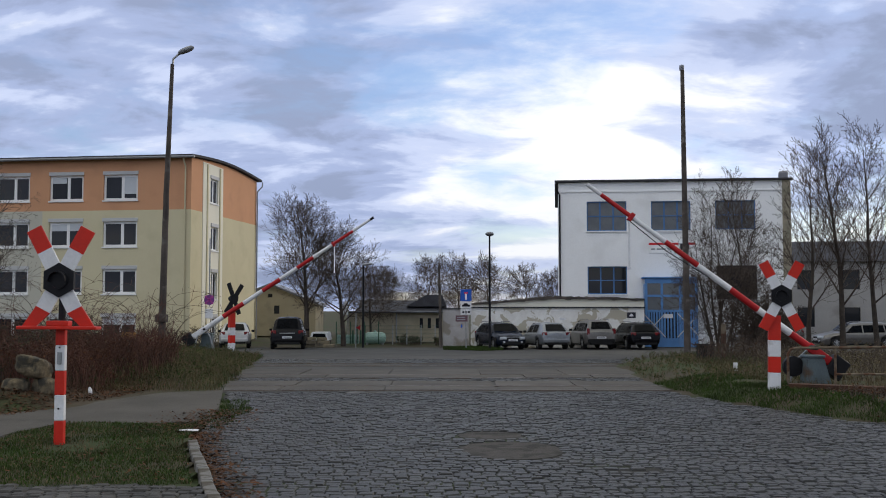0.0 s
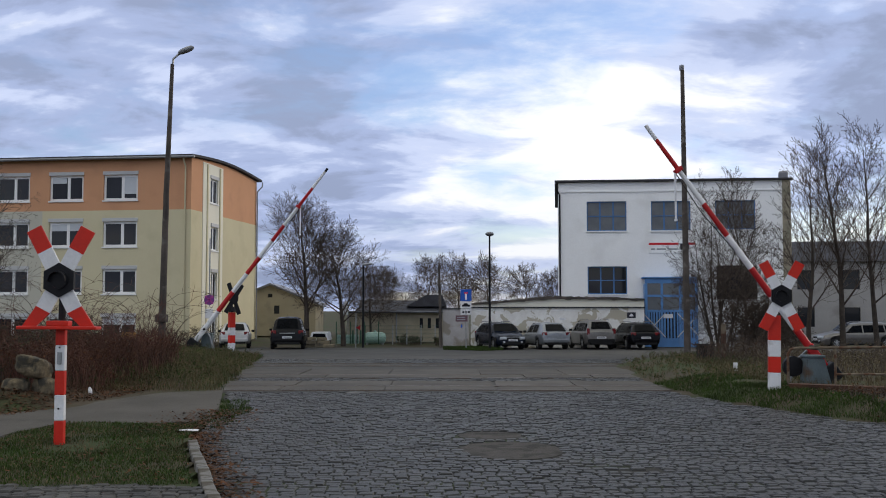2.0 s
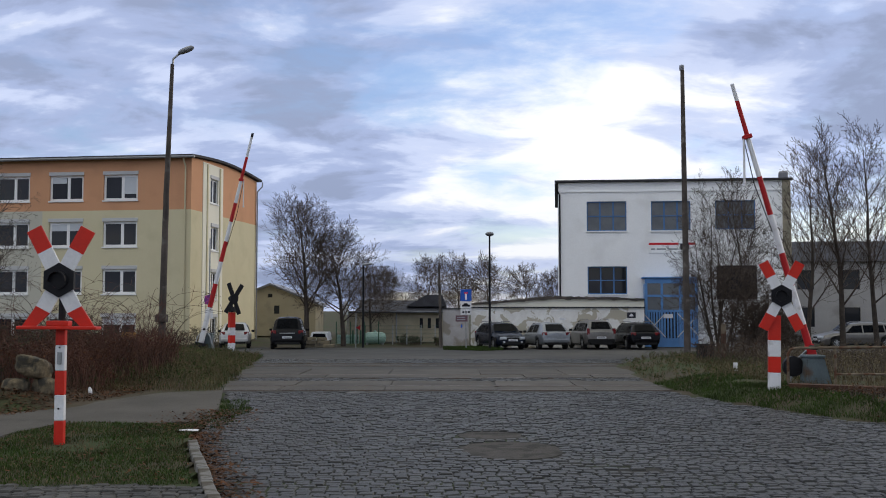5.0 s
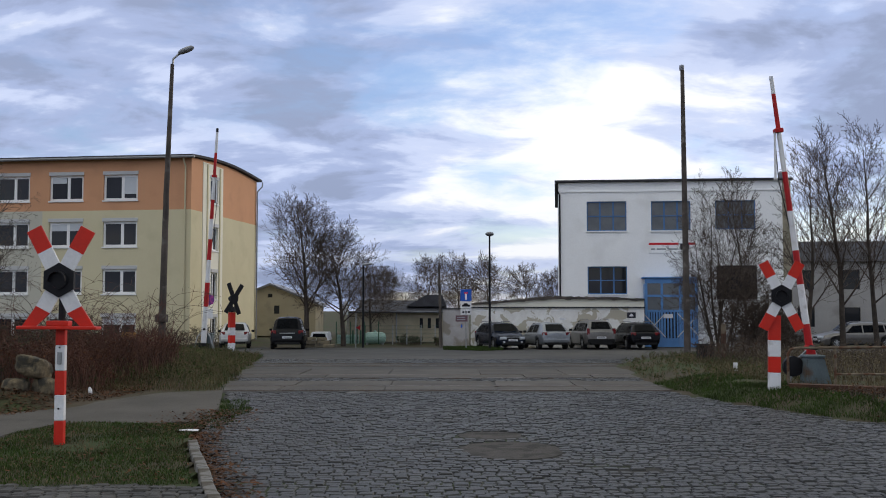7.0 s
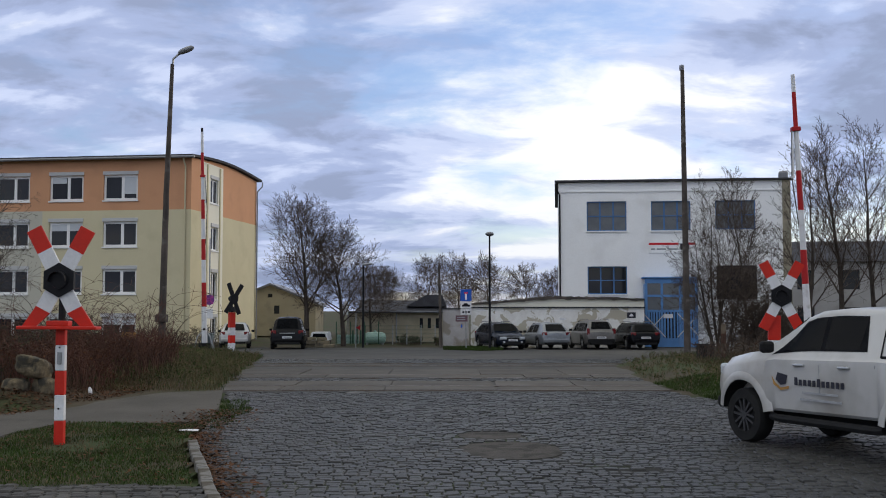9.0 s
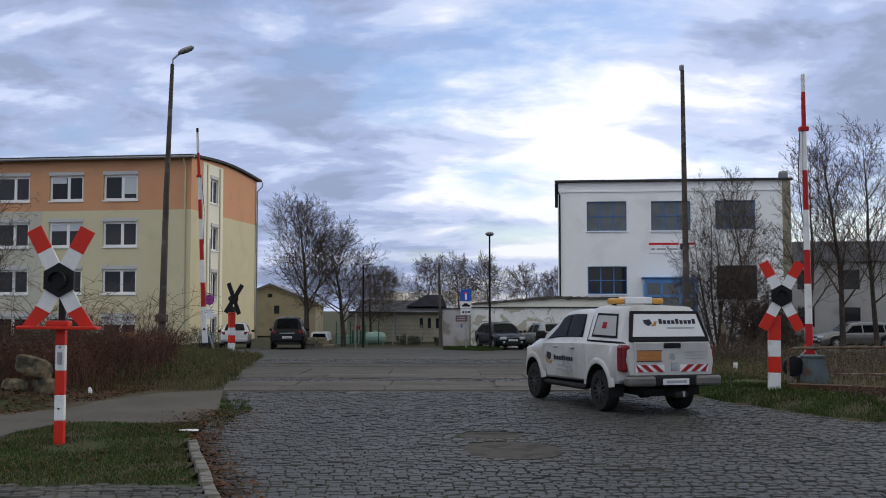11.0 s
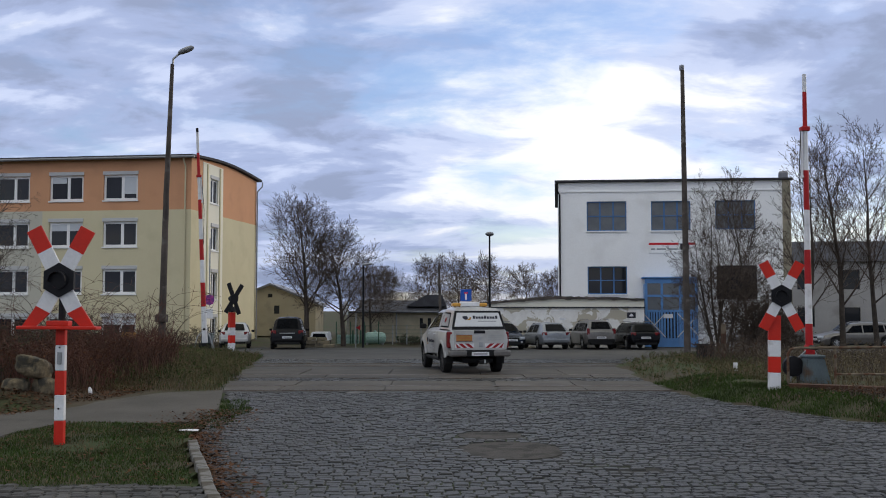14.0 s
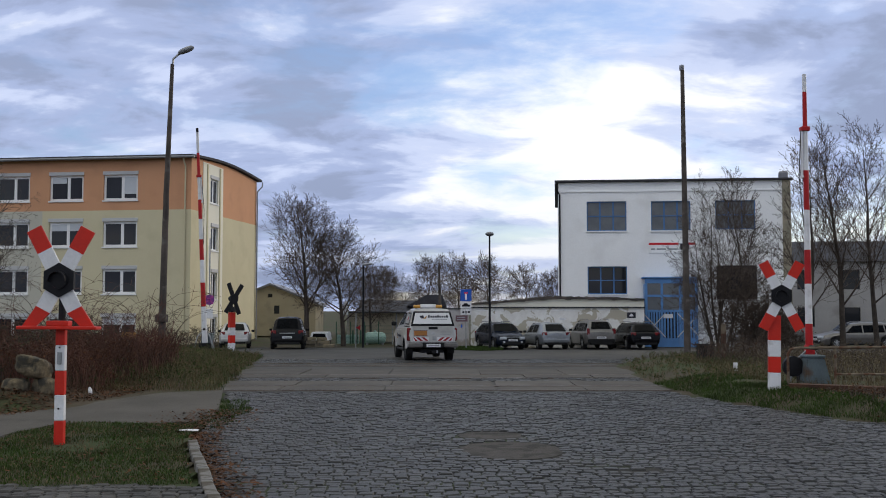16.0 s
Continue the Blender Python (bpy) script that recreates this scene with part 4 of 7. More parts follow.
def school():
    th = empty("apartment_building", pose(-16.25, 69.0, -0.3, 0, 0, -8.3), "four-storey block rendered cream with an apricot top floor", "building")
    Z = 0.3
    W, D, H = 46.0, 13.3, 11.77 + Z
    cols = [-4.83 - 3.76 * i for i in range(11)]
    rows = [(9.06, 10.72), (6.02, 7.66), (2.95, 4.55), (-0.02, 1.45)]
    w = 2.36
    holes = [(x - w / 2, x + w / 2, a + Z, b + Z) for x in cols for a, b in rows]
    split = 8.40 + Z
    cx = -10.25
    pieces = [("front_top", "orange", -W, 0.0, split, H), ("front_main", "cream", cx, 0.0, 0.0, split), ("front_pale", "palestone", -W, cx, 0.0, split)]
    for n, mt, a, b, c, d in pieces:
        part("wall", wall_with_holes(a, b, c, d, [q for q in holes if a <= q[0] and q[1] <= b and c <= q[2] and q[3] <= d], 0.35), mt, th,
             {"orange": "apricot rendered wall", "cream": "cream rendered wall", "palestone": "pale stone-coloured rendered wall"}[mt])
    # gable: cream, apricot top, ivory stair strip with a window column
    sw = [(3.35, 4.85, 9.15 + Z, 10.80 + Z), (3.5, 4.85, 5.95 + Z, 7.55 + Z), (3.6, 4.8, 2.65 + Z, 4.45 + Z), (3.6, 4.8, -0.15 + Z, 1.4 + Z)]
    turn = Matrix.Rotation(radians(90), 4, "Z")
    for mt, a, b, c, d, proud in (("orange", 0.352, 2.0, split, H, 0), ("orange", 5.8, D, split, H, 0), ("cream", 0.352, 2.0, 0, split, 0), ("cream", 5.8, D, 0, split, 0), ("palecream", 2.002, 5.798, 0, H, -0.04)):
        bm = wall_with_holes(a, b, c, d, [q for q in sw if a <= q[0] and q[1] <= b], 0.35, proud)
        part("wall", moved(bm, turn), mt, th, {"orange": "apricot rendered gable", "cream": "cream rendered gable", "palecream": "ivory stair strip"}[mt])
    for y in (2.75, 5.15):
        part("pilaster", moved(box(y - 0.09, y + 0.09, -0.10, -0.042, 0, H - 0.1), turn), "cream", th, "narrow cream rib")
    part("wall", box(-W, 0, D - 0.3, D, 0, H), "cream", th)
    part("wall", box(-W, -W + 0.3, 0.36, D - 0.31, 0, H), "cream", th)
    for zf in (2.4, 5.5, 8.6):
        part("floor_slab", box(-W + 0.31, -0.36, 0.36, D - 0.31, zf + Z - 0.1, zf + Z + 0.1), "offwhite", th)
    part("partition", box(-W + 0.31, -0.36, 4.5, 4.6, 0.05, H - 0.1), "offwhite", th, "inner wall")
    # shallow barrel roof with a fascia
    arc = [(-0.45 + (D + 0.9) * k / 12, 0.32 * math.sin(math.pi * k / 12)) for k in range(13)]
    prof = [(y, H + 0.002 + z) for y, z in arc] + [(y, H + 0.16 + z) for y, z in reversed(arc)]
    part("roof", prism(prof, "x", -W - 0.3, 0.28), "tar", th, "dark shallow curved roof")
    part("gable_head", prism([(0.0, H - 0.05), (D, H - 0.05)] + [(D - D * k / 8, H - 0.01 + 0.30 * math.sin(math.pi * k / 8)) for k in range(9)], "x", -0.30, -0.004), "orange", th, "apricot gable head")
    part("gutter", tube([(-W, -0.56, H - 0.02), (0.4, -0.56, H - 0.02)], 0.08, 8), "zinc", th, "zinc gutter", True)
    part("downpipe", tube([(-0.38, -0.5, H - 0.05), (-0.38, -0.3, H - 0.35), (-0.38, -0.09, H - 0.6), (-0.38, -0.09, 0.0)], 0.055, 8), "cream", th, "downpipe", True)
    part("downpipe", tube([(0.38, D + 0.3, H - 0.05), (0.38, D + 0.2, H - 0.4), (0.1, D - 0.1, H - 0.8), (0.1, D - 0.1, 0.0)], 0.055, 8), "zinc", th, "downpipe", True)
    for j, (a, b) in enumerate(rows):
        for i, x in enumerate(cols):
            bl = (0.05, 1.1, 0.75) if (j, i) == (0, 0) else (-1.1, -0.05, 0.3) if (j, i) == (0, 1) else (-1.1, 1.1, 0.35) if (j * 3 + i) % 5 == 4 else None
            window(th, pose(x, 0, a + Z), w, b - a, [0.12], [], "frame", blind=bl, shutter=0.24, fw=0.14)
    for q in sw:
        ob = window(th, turn @ pose((q[0] + q[1]) / 2, -0.04, q[2]), q[1] - q[0], q[3] - q[2], [0.0], [], "frame", shutter=0.24, fw=0.10)


def works():
    th = empty("factory_building", pose(7.12, 66.0, -0.3, 0, 0, -6), "white two-storey works building with a flat roof", "building")
    Z = 0.3
    W, D, H = 13.9, 16.0, 9.75 + Z
    wins = [(1.73, 4.15, 6.75, 8.57, True), (5.63, 8.0, 6.75, 8.55, True), (9.48, 11.86, 6.8, 8.56, True), (1.76, 4.15, 2.87, 4.57, True), (9.5, 11.9, 2.55, 4.6, False)]
    gate = (5.55, 8.15, 0.0, 3.6 + Z)
    holes = [(a, b, c + Z, d + Z) for a, b, c, d, _ in wins] + [gate]
    part("wall", wall_with_holes(0, W, 0, H, holes, 0.4), "whitewall", th, "white painted front wall")
    part("wall", box(0, 0.4, 0.41, D, 0, H), "whitewall", th)
    part("wall", box(W - 0.4, W, 0.41, D, 0, H), "whitewall", th)
    part("wall", box(0.41, W - 0.41, D - 0.4, D, 0, H), "whitewall", th)
    part("floor_slab", box(0.41, W - 0.41, 0.41, D - 0.41, 5.0, 5.25), "offwhite", th)
    part("cornice", box(-0.06, W + 0.06, -0.07, -0.002, H - 0.62, H - 0.50, 0.015), "whitewall", th, "thin white cornice")
    part("roof", box(-0.22, W + 0.15, -0.25, D + 0.2, H + 0.002, H + 0.13, 0.02), "tar", th, "black roof edge")
    part("gutter_pipe", tube([(-0.12, -0.2, H - 0.02), (-0.1, -0.15, H - 0.5), (0.08, -0.08, H - 0.75), (0.08, -0.08, 0)], 0.05, 8), "black", th, "black downpipe", True)
    part("chimney", lathe([(0.28, H + 0.1), (0.30, H + 0.15), (0.30, H + 0.5), (0.24, H + 0.62)], "z", 16), "zinc", th, "round zinc vent").location = (W - 0.2, 0.8, 0)
    part("pilaster", box(W - 0.45, W + 0.03, -0.09, -0.002, 0, H), "shed", th, "grey corner pier")
    for a, b, c, d, blue in wins:
        w = b - a
        if blue:
            window(th, pose((a + b) / 2, 0, c + Z), w, d - c, [-w / 6, w / 6], [(d - c) * 0.5], "frameblue", 0.11, 0.06, True, glass="sheenpane" if c > 5 else "pane")
        else:
            part("boarded_window", box(a + 0.003, b - 0.003, 0.08, 0.13, c + Z + 0.003, d + Z - 0.003), "black", th, "window boarded up in black")
    # company board: red stripe and bars of writing
    part("sign_board", box(5.47, 8.24, -0.035, -0.003, 5.35 + Z, 6.02 + Z, 0.006), "whitewall", th, "white company board")
    part("stripe", box(5.47, 7.25, -0.042, -0.036, 5.86 + Z, 6.0 + Z), "signred", th, "red stripe")
    part("stripe", box(7.75, 8.24, -0.042, -0.036, 5.86 + Z, 6.0 + Z), "signred", th, "red stripe")
    for i, (a, b) in enumerate(((5.6, 5.85), (5.95, 6.5), (6.6, 7.2), (7.35, 7.5), (7.55, 7.9))):
        part("letter_bar", box(a, b, -0.042, -0.036, 5.56 + Z, 5.66 + Z if i < 3 else 5.95 + Z), "greylettering" if i < 3 else "lettering", th, "bar of writing")
    # blue timber porch with a double gate
    g = part("gate", box(5.12, 8.22, -1.10, -1.02, 3.50 + Z, 3.80 + Z, 0.01), "blue", th, "blue timber gate porch")
    part("canopy", box(5.0, 8.32, -1.22, 0.0, 3.802 + Z, 3.88 + Z, 0.01), "blue", g, "flat blue canopy")
    xs = [5.16, 6.05, 6.55, 7.25, 8.12]
    for x in (5.2, 6.12, 7.2, 8.14):
        part("mullion", box(x - 0.07, x + 0.07, -1.10, -1.0, 0.0, 3.498 + Z), "blue", g, "blue post")
    for z in (0.15, 1.85, 2.75):
        for a, b in ((5.272, 6.048), (6.192, 7.128), (7.272, 8.068)):
            part("rail", box(a, b, -1.09, -1.02, z + Z - 0.07, z + Z + 0.07), "blue", g, "blue rail")
    for a, b in ((5.272, 6.048), (6.192, 7.128), (7.272, 8.068)):
        for c, d in ((1.92, 2.68), (2.82, 3.498)):
            part("pane", box(a, b, -1.06, -1.05, c + Z, d + Z), "sheenpane", g)
        part("panel", box(a, b, -1.05, -1.03, 0.0, 0.078 + Z), "blue", g)
        n = 5
        for i in range(n):
            x = a + (b - a) * (i + 0.5) / n
            part("slat", box(x - 0.05, x + 0.05, -1.07, -1.04, 0.22 + Z, 1.78 + Z), "blue", g)
        part("dark_infill", box(a, b, -1.032, -1.02, 0.22 + Z, 1.78 + Z), "plastic", g, "dark mesh behind the slats")
    for s in (-1, 1):
        cx = 5.66 if s < 0 else 7.67
        for q in (38, -38):
            part("brace", moved(box(-0.95, 0.95, -1.135, -1.12, -0.03, 0.03), Matrix.Translation((cx, 0, 1.0 + Z)) @ pose(0, 0, 0, 0, q * 1.25, 0)), "blind", g, "pale cross brace")
    part("notice", box(6.2, 6.75, -1.125, -1.101, 1.42 + Z, 1.66 + Z), "white", g, "white notice")
    for x in (5.12, 8.18):
        part("cheek", box(x, x + 0.06, -1.0, -0.003, 0, 3.498 + Z), "blue", g, "blue side cheek")


def annex():
    th = empty("garage_wall", pose(11.7, 62.5, -0.3, 0, 0, -4), "long low garage with peeling whitewash and tar roof", "building")
    Z = 0.3
    part("wall", box(-10.1, 0, 0, 0.35, 0, 2.02 + Z), "peel", th, "peeling whitewashed wall")
    part("ledge", box(-10.15, 0.02, -0.10, 0.30, 2.022 + Z, 2.09 + Z, 0.01), "tar", th, "dark tarred ledge")
    top = [(-10.1, 2.092 + Z), (0, 2.092 + Z), (0, 2.45 + Z), (-1.2, 2.5 + Z), (-5.2, 2.55 + Z), (-10.1, 2.2 + Z)]
    part("parapet", prism(top, "y", 0.02, 0.36), "palecream", th, "ivory parapet band")
    under = [(-10.3, 2.2), (-5.2, 2.55), (-1.2, 2.5), (0.03, 2.45)]
    rnd = random.Random(12)
    xs = [-10.3 + 10.33 * k / 46 for k in range(47)]
    low = [(x, lerp_table(under, x) + Z + 0.003) for x in xs]
    high = [(x, lerp_table(under, x) + Z + lerp_table([(-10.3, 0.09), (-5.2, 0.17), (0.03, 0.11)], x) + rnd.uniform(-0.03, 0.03)) for x in reversed(xs)]
    part("roof", prism(low + high, "y", -0.1, 4.0), "mossytar", th, "sagging ragged tar-paper roof")
    for x in (-8.9, -7.1, -5.9, -4.4, -3.1, -1.7, -0.6):
        z = lerp_table(under, x) + Z
        w = rnd.uniform(0.2, 0.5)
        part("torn_edge", prism([(x - w, z + 0.02), (x - w * 0.3, z - rnd.uniform(0.02, 0.07)), (x + w * 0.5, z - rnd.uniform(0.0, 0.05)), (x + w, z + 0.03)], "y", -0.125, -0.102), "mossytar", th, "torn roofing felt edge")
    part("side_wall", box(-10.1, -9.8, 0.36, 4.0, 0, 2.19 + Z), "peel", th)
    part("house_plate", box(-1.0, -0.5, -0.03, -0.003, 1.44 + Z, 1.77 + Z, 0.006), "lettering", th, "dark plate with a white mark")
    part("plate_mark", prism([(-0.88, 1.53 + Z), (-0.62, 1.53 + Z), (-0.66, 1.64 + Z), (-0.75, 1.69 + Z), (-0.84, 1.62 + Z)], "y", -0.037, -0.031), "white", th, "white mark")
    part("small_plate", box(-4.9, -4.55, -0.02, -0.003, 1.32 + Z, 1.45 + Z), "white", th, "small white plate")
    lw = empty("boundary_wall", pose(11.7, 62.2, -0.3, 0, 0, -4), "low weathered grey wall with a tall timber post beside the garage", "wall")
    part("wall", box(-11.75, -10.2, 0, 0.3, 0, 1.95 + Z), "greywash", lw)
    part("coping", box(-11.8, -10.16, -0.06, 0.36, 1.952 + Z, 2.02 + Z, 0.01), "tar", lw, "dark coping")
    part("post", tube([(-11.86, -0.1, 0), (-11.89, -0.1, 2.4), (-11.95, -0.1, 4.75)], [0.10, 0.085, 0.065], 10), "pole", lw, "tall leaning timber post", True)


def sheds():
    th = empty("flat_roofed_shed", pose(-6.6, 74.0, -0.3), "low flat-roofed shed with stained greenish render", "shed")
    part("wall", wall_with_holes(0, 6.7, 0, 2.0, [(5.0, 5.22, 0.95, 1.65), (5.55, 5.77, 0.95, 1.65), (6.1, 6.32, 0.95, 1.65)], 0.3), "shed", th)
    for x in (5.0, 5.55, 6.1):
        part("window", box(x, x + 0.22, 0.12, 0.14, 0.95, 1.65), "pane", th)
    part("side_wall", box(0, 0.3, 0.31, 5, 0, 2.0), "shed", th)
    part("side_wall", box(6.4, 6.7, 0.31, 5, 0, 2.0), "shed", th)
    part("roof", box(-0.35, 6.95, -0.4, 5.2, 2.002, 2.14, 0.02), "tar", th, "thin dark roof")
    part("fascia", box(-0.36, 6.96, -0.44, -0.402, 2.05, 2.16), "zinc", th, "pale metal roof edge")
    part("pipe", tube([(3.4, -0.08, 0), (3.4, -0.08, 2.0)], 0.05, 8), "zinc", th, "downpipe", True)
    hs = empty("slate_roofed_house", pose(-5.0, 84.0, -0.3), "low white house with dark slate roofs behind the shed", "house")
    part("wall", box(-1.4, 5.0, 0, 6.4, 0, 2.0), "offwhite", hs, "white wall")
    part("roof", prism([(-0.5, 2.002), (7.0, 2.002), (3.2, 3.0)], "x", -1.7, 5.3), "slate", hs, "dark low slate roof")
    part("roof", prism([(2.1, 2.5), (5.25, 2.5), (4.95, 3.42), (3.7, 3.42)], "y", 0.6, 6.3), "slate", hs, "hipped slate roof")
    part("fascia", box(-1.72, 5.32, -0.56, -0.502, 1.93, 2.06), "zinc", hs, "pale metal roof edge")
    fb = empty("distant_hall", pose(-14.8, 92.0, -0.3), "pale cream gabled hall with a grey roof behind the trees", "building")
    part("wall", prism([(-3.9, 0), (3.9, 0), (3.9, 2.75), (0, 4.35), (-3.9, 2.75)], "y", 0, 6.0), "hallcream", fb, "cream gable wall")
    for sgn in (-1, 1):
        part("roof", prism([(0, 4.36), (sgn * 4.25, 2.62), (sgn * 4.25, 2.76), (0, 4.52)], "y", -0.35, 6.3), "zinc", fb, "grey roof slope")
    part("window", box(0.35, 0.8, -0.03, -0.003, 1.9, 2.6, 0.01), "pane", fb)
    part("vent", box(-0.2, 0.2, -0.03, -0.003, 3.3, 3.6, 0.01), "plastic", fb, "dark gable vent")
    rb = empty("row_building", pose(24.5, 78.0, -0.3, 0, 0, -6), "pale two-storey building with dark windows behind bare trees", "building")
    hol = [(1.2 + 3.2 * i, 2.4 + 3.2 * i, z, z + 1.4) for i in range(6) for z in (1.0, 3.7)]
    part("wall", wall_with_holes(0, 22, 0, 5.7, hol, 0.35), "greyrender", rb)
    part("roof", prism([(-0.5, 5.702), (9.5, 5.702), (4.5, 7.45)], "x", -0.4, 22.4), "slate", rb, "dark pitched roof")
    for q in hol:
        part("window", box(q[0], q[1], 0.15, 0.17, q[2], q[3]), "pane", rb)


school()
works()
annex()
sheds()

# ---- vehicles: a lofted shell with wheel arches, windows laid on it, wheels and fittings ----


class Shell:
    """Cross-sections along y from tables of (y, value): top line, belt line, half widths."""

    def __init__(self, top, belt, wide, roof, floor, arches, arch_r, low=None, arch_z=0.33, flare=0.022, soft=0.0):
        self.top, self.belt, self.wide, self.roof, self.floor, self.arches, self.arch_r = top, belt, wide, roof, floor, arches, arch_r
        self.arch_z, self.flare, self.soft = arch_z, flare, soft
        self.low = low or [(-9, floor), (9, floor)]

    def section(self, y):
        top, w, wt = lerp_table(self.top, y), lerp_table(self.wide, y), lerp_table(self.roof, y)
        belt = min(lerp_table(self.belt, y), top - 0.012)
        lo = lerp_table(self.low, y)
        za, out = lo + 0.02, 0.0
        for c in self.arches:
            d = abs(y - c)
            if d < self.arch_r:
                za = max(za, self.arch_z + math.sqrt(self.arch_r ** 2 - d * d))
            out = max(out, self.flare * ease((self.arch_r + 0.14 - d) / 0.10))
        rise = top - belt
        wt = min(wt, w - 0.03)
        mid = max(za + 0.07, lo + (belt - lo) * 0.66)
        mid = min(mid, belt - 0.05) if belt - 0.05 > za + 0.03 else za + 0.02
        k = self.soft
        return [(0, lo), (w - 0.27, lo), (w - 0.26, za), (w - 0.085 + out * 1.5, za), (w - 0.045 + out * 1.3, za + 0.04), (w + out * 0.4, mid), (w - 0.012, max(mid + 0.01, belt - 0.05)), (w - 0.065, belt),
                (wt + 0.02 + 0.04 * k, belt + rise * (0.86 - 0.06 * k)), (wt - 0.05 + 0.03 * k, belt + rise * (0.965 - 0.045 * k)), (wt * (0.80 - 0.06 * k), top - 0.008 - 0.016 * k), (0, top + 0.014 * min(1, rise * 4))]

    def mesh(self, y0, y1, step=0.055):
        bm = bmesh.new()
        n = round((y1 - y0) / step)
        ys = sorted({*[y0 + (y1 - y0) * i / n for i in range(n + 1)], *[p for p, _ in self.top if y0 < p < y1]})
        rings = []
        for y in ys:
            s = self.section(y)
            rings.append([bm.verts.new((x, y, z)) for x, z in s] + [bm.verts.new((-x, y, z)) for x, z in s[-2:0:-1]])
        m = len(rings[0])
        for a, b in zip(rings, rings[1:]):
            for j in range(m):
                bm.faces.new((a[j], b[j], b[(j + 1) % m], a[(j + 1) % m]))
        bm.faces.new(rings[0])
        bm.faces.new(rings[-1][::-1])
        bmesh.ops.recalc_face_normals(bm, faces=bm.faces[:])
        return bm

    def side(self, y, v, sgn, lift=0.007):
        """A point on the window band between belt (v=0) and roof (v=1)."""
        s = self.section(y)
        (xa, za), (xb, zb) = s[7], s[8]
        return (sgn * (xa + (xb - xa) * v + lift), y, za + (zb - za) * v + 0.2 * lift)

    def side_window(self, low, high, sgn, v0=0.08, v1=0.93, lift=0.007, cols=8):
        bm = bmesh.new()
        rows = []
        for k in range(4):
            v = v0 + (v1 - v0) * k / 3
            a, b = low[0] + (high[0] - low[0]) * k / 3, low[1] + (high[1] - low[1]) * k / 3
            rows.append([bm.verts.new(self.side(a + (b - a) * i / cols, v, sgn, lift)) for i in range(cols + 1)])
        return self.quads(bm, rows, sgn > 0)

    @staticmethod
    def quads(bm, rows, flip=False):
        for a, b in zip(rows, rows[1:]):
            for i in range(len(a) - 1):
                f = (a[i], a[i + 1], b[i + 1], b[i])
                bm.faces.new(f if not flip else f[::-1])
        ext = bmesh.ops.extrude_face_region(bm, geom=bm.faces[:])
        return bm

    def cross_window(self, ya, yb, fill=0.86, lift=0.012, cols=6, n=5):
        """A screen across the car between two places on the top line."""
        bm = bmesh.new()
        rows = []
        for k in range(n + 1):
            y = ya + (yb - ya) * k / n
            t, wt = lerp_table(self.top, y), min(lerp_table(self.roof, y), lerp_table(self.wide, y) - 0.03)
            row = []
            for i in range(cols + 1):
                u = -1 + 2 * i / cols
                row.append(bm.verts.new((u * fill * wt, y + (lift if ya > 0 else -lift) * 0.8, t + lift + 0.010 * (1 - u * u))))
            rows.append(row)
        return self.quads(bm, rows)


def wheel(parent, x, y, r, w, rim_mat, spokes=5):
    out = 1 if x > 0 else -1
    tyre = part("wheel", lathe([(0.02, -w * 0.28), (r * 0.58, -w * 0.28), (r * 0.62, -w / 2), (r * 0.93, -w / 2), (r * 0.985, -w * 0.38), (r, -w * 0.2), (r, w * 0.2), (r * 0.985, w * 0.38), (r * 0.93, w / 2), (r * 0.62, w / 2), (r * 0.58, w * 0.28), (0.02, w * 0.28)], "x", 32), "rubber", parent, "", True)
    tyre.matrix_basis = pose(x, y, r)
    rim = lathe([(0.02, out * w * 0.31), (r * 0.57, out * w * 0.34), (r * 0.60, out * w * 0.515), (r * 0.64, out * w * 0.51), (r * 0.64, out * w * 0.31), (0.02, out * w * 0.295)], "x", 24)
    rim = part("rim", rim, "plastic", tyre, "dark rim well")
    for k in range(spokes):
        a = 360 * k / spokes
        bm = bmesh.new()
        for s in (-1, 1):
            join(bm, prism([(s * 0.012 * 1.0 - 0.014 + s * 0.01, 0.05), (s * 0.012 + 0.014 + s * 0.01, 0.05), (s * 0.05 + 0.016, r * 0.585), (s * 0.05 - 0.016, r * 0.585)], "x", min(out * w * 0.38, out * w * 0.49), max(out * w * 0.38, out * w * 0.49)))
        part("spoke", moved(bm, pose(0, 0, 0, a, 0, 0)), rim_mat, tyre)
    part("hub", lathe([(r * 0.16, out * w * 0.38), (r * 0.15, out * w * 0.50)], "x", 14), rim_mat, tyre)
    return tyre


def rear_fittings(th, y, w, lamp_z, lamp_h, plate_z, lamp_w=0.16, chrome=None, bumper="plastic", bz=(0.32, 0.56)):
    for s in (-1, 1):
        part("tail_light", moved(box(-lamp_w / 2, lamp_w / 2, -0.05, 0.12, -lamp_h / 2, lamp_h / 2, 0.03), pose(s * (w - lamp_w / 2 + 0.02), y + 0.05, lamp_z, 0, 0, s * 16)), "taillight", th, "red tail light")
    part("number_plate", box(-0.26, 0.26, y - 0.025, y - 0.005, plate_z - 0.055, plate_z + 0.055, 0.004), "white", th, "white number plate")
    part("plate_bar", box(-0.20, 0.20, y - 0.03, y - 0.026, plate_z - 0.025, plate_z + 0.025), "greylettering", th, "grey bar of writing")
    part("bumper", box(-w + 0.03, w - 0.03, y - 0.06, y + 0.2, bz[0], bz[1], 0.06), bumper, th, "rear bumper")
    if chrome:
        part("trim_strip", box(-0.42, 0.42, y - 0.022, y - 0.002, chrome, chrome + 0.035, 0.006), "chrome", th, "chrome strip")


